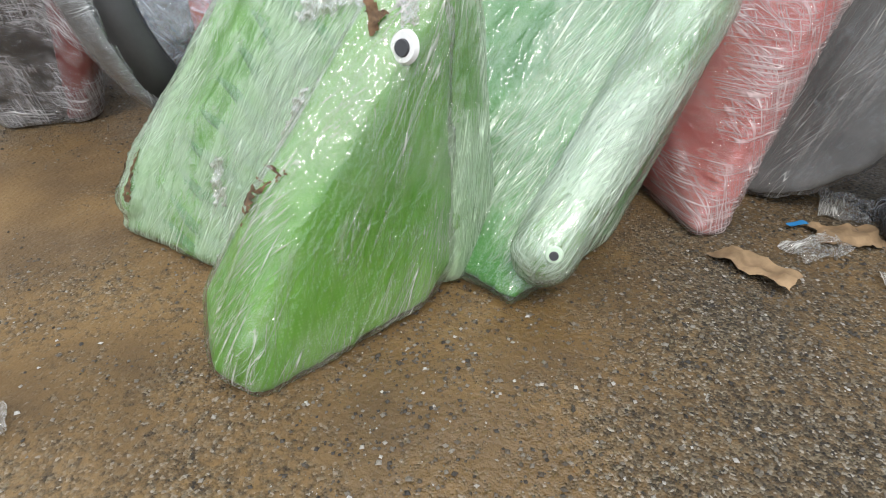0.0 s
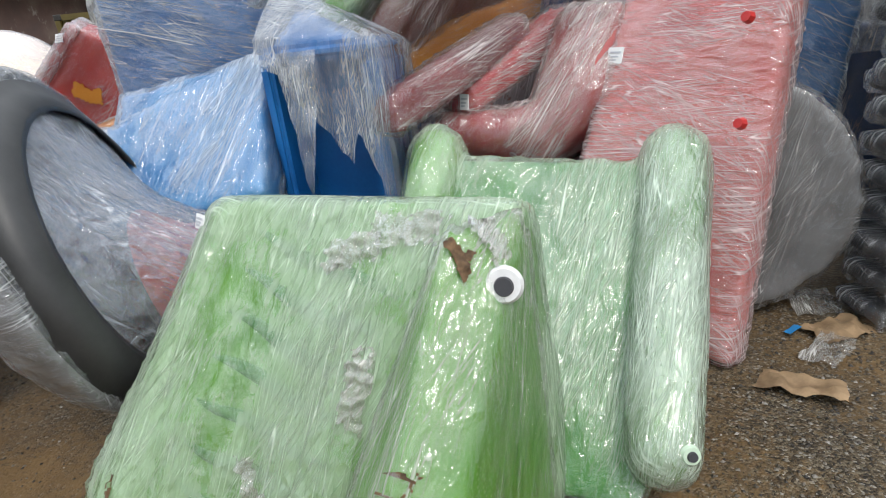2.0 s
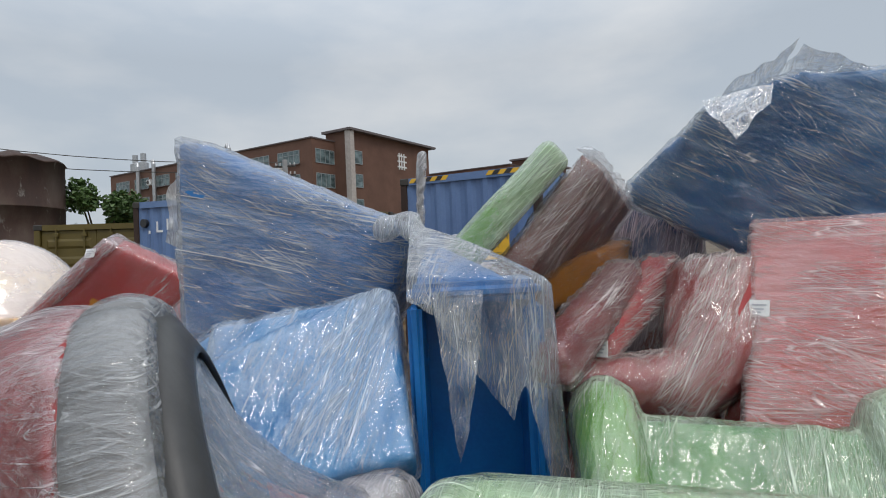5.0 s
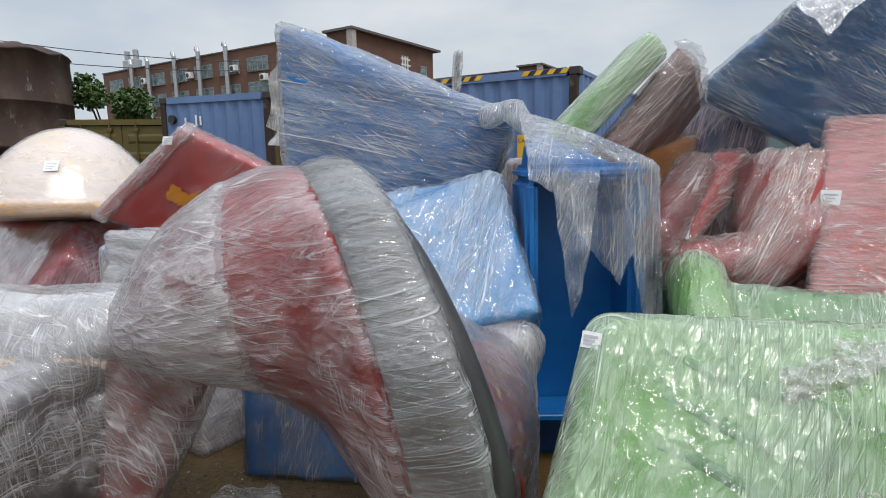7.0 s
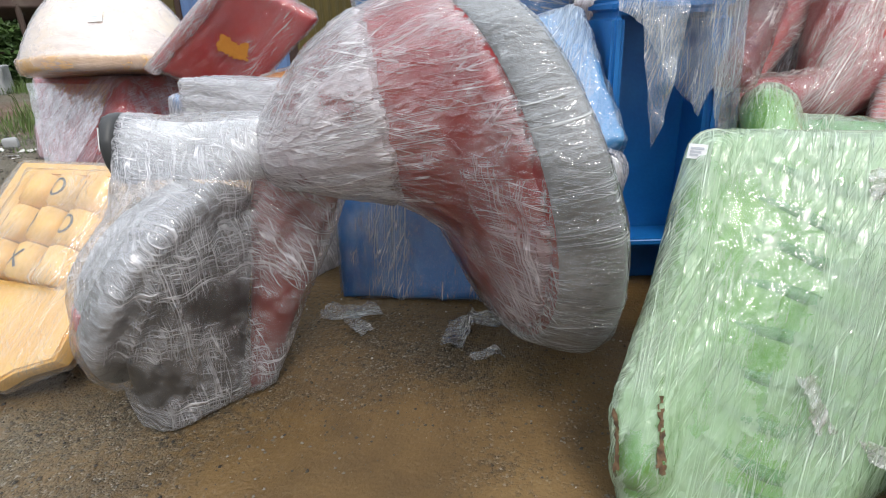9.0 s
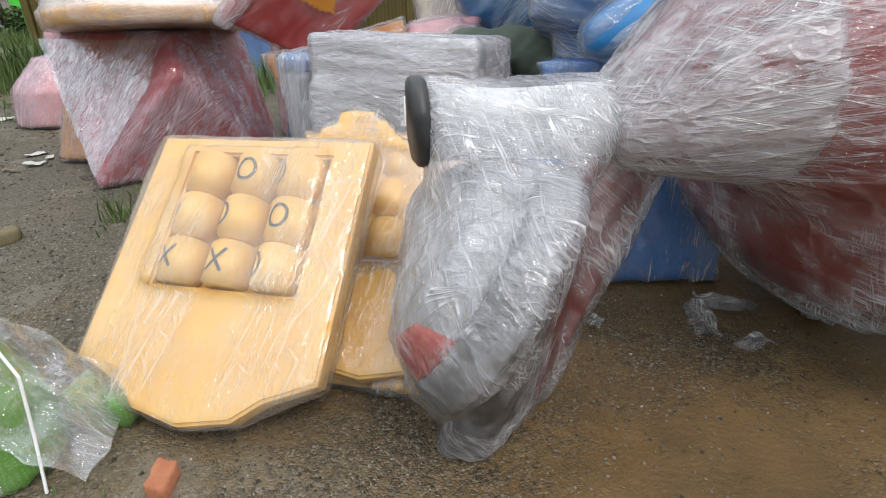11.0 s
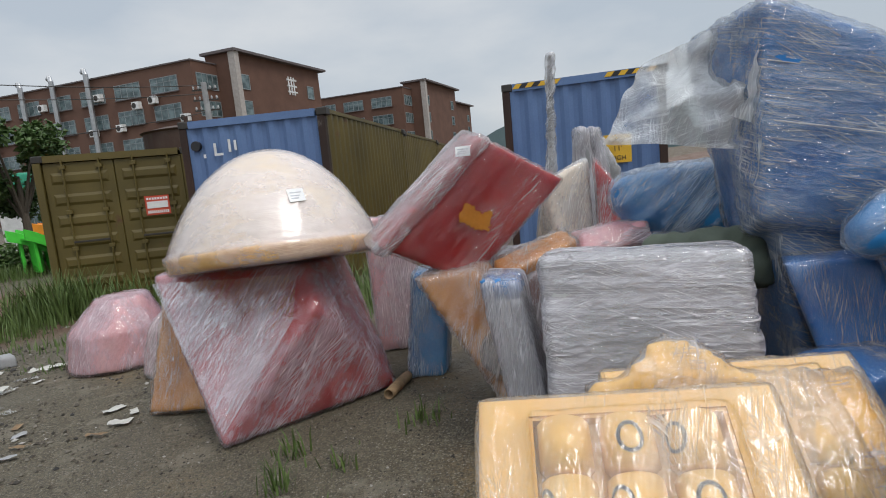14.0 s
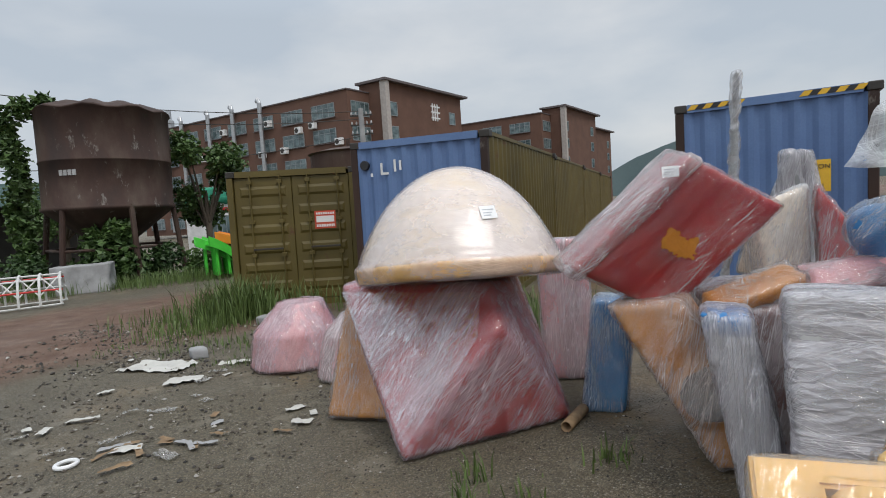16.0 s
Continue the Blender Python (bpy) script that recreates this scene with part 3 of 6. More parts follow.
eye_on(g2, (-0.36, 1.45, 0.31), (0.2, -0.95, 0.35), 0.03, plain("pale_mint_eye", (0.55, 0.68, 0.52), 0.5))

# ---- the heap beside them ----
pk = wrapped("flat_roof_panel", (0, 2.7, 0), [plate((-0.50, 2.9, 0.03), (0.53, -0.58, -0.02), (0.29, 0.45, 1.70), (0.10, 0.09, -0.03)) + [Vector((-0.53, 2.89, 0.85)), Vector((-0.56, 2.86, 0.3))]],
             PINK, "flat", "faded red plastic panel in stretch film, leaning", "panel", along=(0.67, -0.74, 0.1), rounds=3, voxel=0.024, wrinkle=0.004)
for bx in ((0.10, 2.62, 1.44), (0.06, 2.49, 1.05), (0.285, 2.745, 1.68)):
    b = bmesh.new()
    bmesh.ops.create_cone(b, cap_ends=True, segments=8, radius1=0.026, radius2=0.02, depth=0.03, matrix=Matrix.Translation(Vector(bx) - Vector((0, 2.7, 0)) + Vector((-0.01, -0.01, 0))) @ look((0, 0, 0), (0.7, 0.64, -0.28)))
    part("bolt", b, RED, pk, "bright red bolt head")
label_on(pk, (-0.36, 3.05, 1.33), (-0.7, -0.64, 0.28), 0.09, 0.08)

wrapped("tunnel_flange", (0.35, 3.0, 0), [ring_pts((0.13, 2.9, 0.60), (-0.25, -1, 0.1), 0.60) + ring_pts((0.17, 3.06, 0.60), (-0.25, -1, 0.1), 0.58)],
        GREY_PL, "clear", "round grey plastic tunnel flange in clear film", "tunnel part",
        extra=[("red_cone", [ring_pts((0.17, 3.06, 0.60), (-0.25, -1, 0.1), 0.46) + ring_pts((0.3, 3.5, 0.7), (-0.25, -1, 0.1), 0.3)], RED, "red tunnel wall"), ("red_side", [ring_pts((0.05, 2.98, 0.60), (-0.25, -1, 0.1), 0.60) + ring_pts((0.08, 3.08, 0.60), (-0.25, -1, 0.1), 0.58)], RED, "red inner side")])

wrapped("blue_roof_piece", (0.2, 3.6, 0), [
    [(-0.72, 3.8, 2.0), (-0.68, 3.86, 1.88), (-0.35, 3.45, 2.38), (0.05, 3.3, 2.5), (0.95, 3.25, 2.48), (1.0, 3.6, 2.4), (0.85, 3.35, 1.5), (-0.05, 3.62, 1.5), (0.1, 4.1, 1.7), (0.0, 3.9, 2.4)],
    [(0.3, 3.3, 1.7), (0.85, 3.25, 1.7), (0.75, 3.15, 0.9), (0.3, 3.3, 0.6), (0.5, 3.8, 1.6), (0.3, 3.6, 0.0), (0.6, 3.5, 0.0), (0.2, 3.9, 0.0)],
], DEEP_BLUE, "navy", "big dark blue play roof wrapped in loose film", "roof piece", along=(1, 0.1, -0.45), rounds=8, wrinkle=0.012, voxel=0.032)

wrapped("green_board", (-1.5, 3.1, 1.6), [plate((-1.80, 2.98, 1.66), (0.50, 0.04, 0.50), (0.09, 0.02, -0.10), (0.05, 0.55, 0.02))], GREEN, "green",
        "narrow green board in film on the heap", "board", along=(0.7, 0, 0.7))
brown = wrapped("brown_slab", (-1.2, 3.4, 1.5), [plate((-1.62, 3.08, 1.52), (0.50, 0.06, 0.60), (0.38, 0.78, -0.16), (0.10, 0.02, -0.10))], BROWN, "slant",
        "brown plastic panel under crumpled film", "panel", along=(0.7, 0.1, 0.7), wrinkle=0.012)
wrapped("orange_board", (-1.0, 3.7, 1.4), [plate((-1.42, 3.22, 1.28), (0.74, 0.74, 0.12), (0.05, 0.05, 0.28), (-0.12, 0.16, 0))], ORANGE, "clear",
        "orange plastic board lying in the heap", "board", along=(1, 1, 0.2))
wrapped("orange_board", (-0.9, 3.9, 1.6), [plate((-1.05, 3.75, 1.62), (0.35, 0.3, 0.22), (0.05, 0.2, -0.12), (-0.06, 0.1, -0.04))], ORANGE, "slant",
        "short orange board under the brown panel", "board", along=(1, 1, 0.2))
rb1 = wrapped("red_beam", (-1.2, 3.1, 1.3), [plate((-1.48, 2.62, 1.10), (0.60, 0.96, 0.30), (-0.02, 0.02, 0.16), (0.14, -0.08, 0))], DARK_RED, "slant",
              "long red plastic beam in film", "beam", group="red beams", along=(0.6, 0.96, 0.3))
rb2 = wrapped("red_beam", (-0.85, 3.4, 1.3), [plate((-1.20, 3.12, 1.08), (0.60, 0.64, 0.34), (-0.02, 0.02, 0.16), (0.16, -0.08, 0))], SLAB_RED, "slant",
              "short red plastic beam with a label in film", "beam", group="red beams", along=(0.6, 0.66, 0.34))
label_on(rb2, (-1.09, 3.06, 1.16), (-0.6, -0.8, 0.1), 0.06, 0.08)
wrapped("red_funnel", (-0.8, 3.1, 0.8), chain([((-1.24, 3.08, 1.0), (1, 0, -0.1), 0.13), ((-1.12, 3.08, 0.98), (1, 0, -0.1), 0.12), ((-0.72, 3.12, 0.94), (1, 0.05, 0.1), 0.17), ((-0.52, 3.22, 1.08), (0.7, 0.4, 0.6), 0.24), ((-0.30, 3.50, 1.40), (0.3, 0.5, 0.8), 0.30)]),
        BELL_RED, "warm", "faded red funnel tube with pulled film", "tunnel part", along=(0.5, 0.3, 0.8), wrinkle=0.02,
        extra=[("dark_rim", [ring_pts((-1.27, 3.08, 1.0), (1, 0, -0.1), 0.14) + ring_pts((-1.24, 3.08, 1.0), (1, 0, -0.1), 0.14)], BROWN, "brown end rim")])
wrapped("brown_crate", (-0.9, 3.5, 0), [plate((-1.4, 3.05, 0.0), (1.0, 0.25, 0), (0, 0.1, 0.95), (-0.2, 0.9, 0))], DARK_RED, "dusty",
        "dark red crate in dusty film under the heap", "crate")
wrapped("brown_crate", (-1.2, 4.2, 0), [plate((-1.9, 3.7, 0.0), (1.5, 0.25, 0), (0.1, 0.1, 1.55), (-0.1, 0.7, 0))], BROWN, "dusty",
        "tall brown crate in dusty film behind the heap", "crate")

wrapped("violet_slab", (-0.6, 4.1, 0), [plate((-0.95, 4.05, 0.0), (0.75, -0.1, 0), (0.05, 0.1, 1.95), (0, 0.2, 0))], NAVY, "violet", "dark violet slab in film behind the heap", "slab")

# stacked black planks
SEED[0] = 40
def black_plank(k, x, y, z, length, tilt):
    ob = wrapped("black_plank", (x, y, z), [plate((x, y, z), (length, 0.16, tilt), (0, 0, 0.085), (-0.05, 0.30, 0)), plate((x - 0.02, y + 0.03, z + 0.02), (0.1, 0, 0), (0, 0, 0.045), (0, 0.24, 0))],
                 CHAR, "thin", "black wrapped plastic plank in a tall stack", "plank", group="stacked black planks", along=(1, 0.1, 0), voxel=0.026, rounds=3, wrinkle=0.006)
    return ob


rnd = random.Random(4)
for k in range(16):
    black_plank(k, 0.80 + rnd.uniform(-0.03, 0.03) + 0.004 * k, 2.62 + rnd.uniform(-0.03, 0.03), 0.01 + k * 0.155, 1.2, 0.02 + 0.002 * k)
for k in range(15):
    black_plank(k, 1.0 + rnd.uniform(-0.04, 0.04), 3.02 + rnd.uniform(-0.03, 0.03), 0.06 + k * 0.158, 1.1, 0.01)
wrapped("pallet_blocks", (0.9, 3.3, 0), [plate((0.98, 2.74, 0.0), (0.8, 0.1, 0), (0, 0, 2.4), (0, 0.08, 0))], CHAR, "thin",
        "black spacer board inside the stack", "board")
wrapped("grey_cover", (0.85, 4.3, 0), [plate((1.0, 4.1, 0.0), (0.7, 0.0, 0), (0.05, 0.1, 2.0), (0, 0.5, 0))], LIGHT_GREY, "heavy",
        "tall pale grey bale under milky film", "bale")
wrapped("navy_bale", (0.75, 3.7, 0), [plate((0.95, 3.6, 0.0), (0.5, 0.0, 0), (0.0, 0.1, 1.3), (0, 0.3, 0))], NAVY, "slant", "navy bale wrapped in film", "bale")

# ---- blue goods ----
lb = wrapped("blue_slab", (-2.4, 2.6, 0.8), [plate((-2.74, 2.28, 0.82), (0.80, 0.06, 0.12), (-0.12, 0.56, 0.56), (0.0, 0.16, -0.14)), [(-2.9, 2.6, 1.22), (-2.72, 2.5, 1.0), (-2.1, 2.9, 1.52), (-2.7, 2.75, 1.1), (-2.15, 2.95, 1.36), (-2.65, 2.32, 0.86)]],
             MID_BLUE, "bluish", "light blue padded slab in milky stretch film", "slab", along=(0.2, 0.7, 0.7))
bd = thing("blue_cabinet", (-1.75, 2.9, 0), "tall open blue plastic case draped with loose film", "cabinet")
for nm, bx, bev in (("side_panel", (-0.22, -0.16, -0.28, 0.32, 0.0, 1.45), 0.02), ("side_panel", (0.25, 0.33, -0.28, 0.32, 0.0, 1.45), 0.03), ("back_panel", (-0.16, 0.25, 0.02, 0.08, 0.0, 1.45), 0.0), ("top_panel", (-0.22, 0.33, -0.28, 0.32, 1.45, 1.53), 0.03), ("shelf", (-0.16, 0.25, -0.2, 0.02, 0.28, 0.32), 0.01)):
    part(nm, box_bm(*bx, bev, 3), BLUE, bd)
part("raised_hood", crumple(soft_mesh([[(-0.19, -0.24, 1.5), (0.26, -0.2, 1.5), (-0.17, 0.1, 1.68), (-0.1, 0.18, 1.70), (0.2, 0.25, 1.5), (-0.19, 0.25, 1.5)]], (0, 0, 0), 0.03, 3), 0.003, (0, 0, 1), 8), BLUE, bd, "blue hood")
gb = wrapped("blue_sail_roof", (-2.7, 3.5, 0), [
    [(-3.28, 3.42, 2.36), (-3.12, 3.46, 2.33), (-3.25, 4.1, 2.3), (-3.3, 3.42, 1.25), (-3.05, 4.0, 1.0), (-1.98, 3.1, 1.78), (-1.9, 3.7, 1.7), (-2.15, 3.2, 1.35), (-2.2, 3.8, 1.1), (-2.8, 3.35, 1.15)],
    [(-3.15, 3.5, 1.3), (-2.2, 3.4, 1.3), (-3.0, 3.45, 0.0), (-2.3, 3.35, 0.0), (-2.9, 4.0, 0.0), (-2.2, 4.0, 0.0), (-2.9, 4.0, 1.3)],
], BLUE, "grey", "large blue play roof in grey loose film", "roof piece", along=(1, -0.2, -0.35), rounds=8, wrinkle=0.012, voxel=0.032)
wrapped("blue_box", (-3.0, 2.9, 0), [plate((-3.40, 2.72, 0.0), (0.95, -0.1, 0), (0, 0.1, 0.6), (0.05, 0.4, 0))], BLUE, "patchy", "low blue box in film on the mud", "box", along=(0, 0, 1))
wrapped("grey_bundle", (-2.1, 2.35, 0), [[(-2.24, 2.22, 0.0), (-1.98, 2.26, 0.0), (-1.95, 2.5, 0.0), (-2.2, 2.55, 0.0), (-2.26, 2.2, 0.62), (-1.99, 2.25, 0.72), (-2.2, 2.48, 0.7)], ball_pts((-2.16, 2.28, 0.78), 0.09) + ball_pts((-2.03, 2.34, 0.79), 0.09) + ball_pts((-2.12, 2.36, 0.6), 0.1)], LIGHT_GREY, "dusty", "grey bundle in dusty film beside the blue cabinet", "bundle", along=(0, 0, 1), wrinkle=0.016, rounds=2)

# ---- the tunnel elbow with the wide bell ----

def shell_bm(path, base, wall=0.025, sides=40):
    """A hollow turned shell: rows of (centre, axis, radius), with wall thickness and open ends."""
    bm = bmesh.new()
    rows = [[bm.verts.new(p - Vector(base)) for p in ring_pts(c, a, r - w, sides, sq)] for w, seq in ((0, path), (wall, path[::-1])) for c, a, r, _, sq in seq]
    for p, q in zip(rows, rows[1:] + rows[:1]):
        for k in range(sides):
            bm.faces.new((p[k], p[(k + 1) % sides], q[(k + 1) % sides], q[k])).smooth = True
    return bm


def hoop(top, bottom, y, lean=0.0):
    """A ring row from its highest and lowest points (x, z) in the plane y, swung round the upright by lean."""
    (x0, z0), (x1, z1) = top, bottom
    ax = Vector((z0 - z1, (z0 - z1) * lean, x1 - x0)).normalized()
    r = math.hypot(x0 - x1, z0 - z1) / 2
    return (Vector(((x0 + x1) / 2, y, (z0 + z1) / 2)), ax, r, 24, 1.0)


EB = (-3.2, 1.9, 0)
NECK = [hoop((-3.40, 1.15), (-3.38, 0.90), 1.96), hoop((-3.30, 1.27), (-3.25, 0.875), 1.96, 0.05), hoop((-3.20, 1.38), (-3.12, 0.86), 1.95, 0.12), hoop((-3.02, 1.50), (-2.93, 0.83), 1.94, 0.22), hoop((-2.90, 1.545), (-2.74, 0.70), 1.94, 0.32), hoop((-2.84, 1.55), (-2.62, 0.46), 1.95, 0.38), hoop((-2.79, 1.545), (-2.52, 0.26), 1.95, 0.40)]
LIP = [hoop((-2.79, 1.55), (-2.52, 0.255), 1.95, 0.40), hoop((-2.71, 1.575), (-2.42, 0.20), 1.97, 0.40), hoop((-2.65, 1.57), (-2.34, 0.175), 1.98, 0.40), hoop((-2.625, 1.55), (-2.315, 0.19), 1.99, 0.40)]
FARLIP = [hoop((-2.625, 1.55), (-2.315, 0.19), 1.99, 0.40), hoop((-2.54, 1.42), (-2.22, 0.30), 2.03, 0.40)]
# the second bell opens down and to the front; its neck runs up to the capped stub
M2, A2 = Vector((-3.74, 1.77, 0.54)), Vector((0.84, -0.2, -0.5)).normalized()
bell2 = [ring_pts(M2 - A2 * 0.12, A2, 0.38, 28) + ring_pts(M2 - A2 * 0.24, A2, 0.30, 28) + ring_pts((-3.90, 1.93, 0.86), (0.5, 0, -0.8), 0.14)]
lip2 = [ring_pts(M2 - A2 * 0.13, A2, 0.40, 28) + ring_pts(M2 - A2 * 0.02, A2, 0.44, 28) + ring_pts(M2, A2, 0.43, 28)]
stub = [ring_pts((-3.96, 1.99, 1.04), (1, 0.05, 0.05), 0.125) + ring_pts((-3.72, 1.97, 1.03), (1, 0, 0), 0.11), ring_pts((-3.72, 1.97, 1.03), (1, 0, 0), 0.11) + ring_pts((-3.40, 1.96, 1.03), (1, 0, 0), 0.12)]
# solid fill down to the ground; its charcoal colour stands for the hollow's shade
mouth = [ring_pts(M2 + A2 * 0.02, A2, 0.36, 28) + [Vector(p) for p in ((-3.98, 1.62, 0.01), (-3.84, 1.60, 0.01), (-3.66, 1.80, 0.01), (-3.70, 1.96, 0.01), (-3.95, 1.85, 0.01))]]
strut = [ring_pts((-3.40, 1.98, 0.93), (0.4, 0, 1), 0.10) + ring_pts((-3.20, 2.02, 0.87), (0.4, 0, 1), 0.05) + [Vector(p) for p in ((-3.62, 1.82, 0.01), (-3.54, 1.90, 0.01), (-3.62, 2.05, 0.01), (-3.46, 1.88, 0.4), (-3.40, 2.0, 0.42))]]
low = [p for p in bell2[0] if p.z < 0.66 and p.x < -3.68]
mid = sum(low, Vector()) / len(low)
red_side = [[mid + (p - mid) * 1.02 + Vector((-0.006, -0.006, 0)) for p in low]]
SEED[0] = 70
e1 = wrapped("tunnel_elbow", EB, bell2, LIGHT_GREY, None, "red and grey tunnel slide elbow bound in stretch film", "tunnel part", along=(0.3, -0.1, 0.9), voxel=0.024, rounds=4, core="small_bell",
             extra=[("stub", stub, PALE_GREY, "pale stub"), ("red_side", red_side, PINK, "faded red lower side"), ("small_flange", lip2, GREY_PL, "grey flange of the lower bell"), ("mouth_cover", mouth, CHAR, "charcoal fill for the shaded, film-covered lower mouth"),
                    ("red_strut", strut, DARK_RED, "dark red neck"),                     ("end_ring", [ring_pts((-3.955, 1.985, 1.045), (1, 0.08, 0.05), 0.148) + ring_pts((-4.02, 1.98, 1.05), (1, 0.08, 0.05), 0.145)], CHAR, "black ring at the open end")])
part("bell", shell_bm(NECK, EB), BELL_RED, e1, "red flaring bell")
part("flange", shell_bm(LIP, EB), GREY_PL, e1, "wide grey end flange")
part("inner_lip", shell_bm(FARLIP, EB), CHAR, e1, "dark grey inner lip")
SEED[0] = 72
part("plastic_wrap", crumple(soft_mesh(chain([n[:3] for n in NECK]), EB, 0.02, 3), 0.006, (0.8, 0, 0.5), 71, 0.014, 0.001), film("pulled", (0.9, 0.05, 0.25)), e1, "film pulled in creases over the bell")
part("plastic_wrap", crumple(soft_mesh(chain([n[:3] for n in NECK[:4]]), EB, 0.02, 3), 0.008, (0.8, 0, 0.5), 74, 0.024, 0.001), film("gather", (0.9, 0.05, 0.25)), e1, "thick film gathered round the neck")
part("plastic_wrap", crumple(soft_mesh(chain([n[:3] for n in LIP]), EB, 0.02, 2), 0.004, (0.9, 0, 0.3), 75, 0.012, 0.001), film("lip", (0.9, 0.05, 0.25)), e1, "clear film over the flange")
knot_rows = [hoop((-2.615, 1.53), (-2.31, 0.20), 1.99, 0.40), hoop((-2.46, 1.20), (-2.22, 0.25), 2.06, 0.42), hoop((-2.32, 1.02), (-2.13, 0.32), 2.14, 0.5), hoop((-2.20, 0.92), (-2.06, 0.42), 2.22, 0.55), hoop((-2.12, 0.88), (-2.05, 0.55), 2.28, 0.6)]
part("inner_cone", shell_bm([hoop((-2.36, 0.98), (-2.14, 0.28), 2.06, 0.44), hoop((-2.24, 0.88), (-2.10, 0.40), 2.16, 0.5), hoop((-2.13, 0.84), (-2.07, 0.56), 2.27, 0.6)], EB), PINK, e1, "faded red inner cone")
web = shell_bm(knot_rows, EB, 0.004, 56)
bmesh.ops.subdivide_edges(web, edges=list(web.edges), cuts=2, use_grid_fill=True)
wm = bpy.data.meshes.new("web")
web.to_mesh(wm)
web.free()
part("plastic_wrap", crumple(wm, 0.005, (0.6, 0.4, -0.3), 77, 0.0), film("web", (0.6, 0.4, -0.4)), e1, "thin film stretched from the flange to a knot")
LUMP = [ring_pts(M2 + A2 * 0.02, A2, 0.30, 28) + [Vector(p) for p in ((-3.40, 1.98, 0.80), (-3.56, 1.88, 0.01), (-3.62, 2.0, 0.01), (-3.84, 1.62, 0.01))]] + stub + bell2 + lip2 + mouth + strut + [ring_pts((-3.93, 1.98, 1.03), (1, 0.05, 0.05), 0.12) + ring_pts((-3.42, 1.96, 1.03), (1, 0, 0), 0.12) + ring_pts(M2 - A2 * 0.06, A2, 0.36, 28)]
part("plastic_wrap", crumple(soft_mesh(LUMP, EB, 0.02, 5), 0.009, (0.5, 0, 0.8), 73, 0.02, 0.001), film("wound", (0.6, 0.1, -0.7)), e1, "film wound round the lower bell")
label_on(e1, (-4.03, 1.94, 1.09), (-1, -0.12, 0.05), 0.085, 0.085, (0, 0.25, 1), True)

# ---- game boards ----
def strip(bm, pts, width, r):
    """A flat stroke laid on a roller of radius r whose axis is local y; pts are (arc, y)."""
    rows = []
    for i, (a, y) in enumerate(pts):
        a0, y0 = pts[max(i - 1, 0)]
        a1, y1 = pts[min(i + 1, len(pts) - 1)]
        d = Vector((a1 - a0, y1 - y0)).normalized()
        nx, ny = -d.y * width / 2, d.x * width / 2
        rows.append([bm.verts.new(((r + 0.003) * math.sin((a + s * nx) / r), y + s * ny, (r + 0.003) * math.cos((a + s * nx) / r))) for s in (-1, 1)])
    for p, q in zip(rows, rows[1:]):
        bm.faces.new((p[0], p[1], q[1], q[0]))


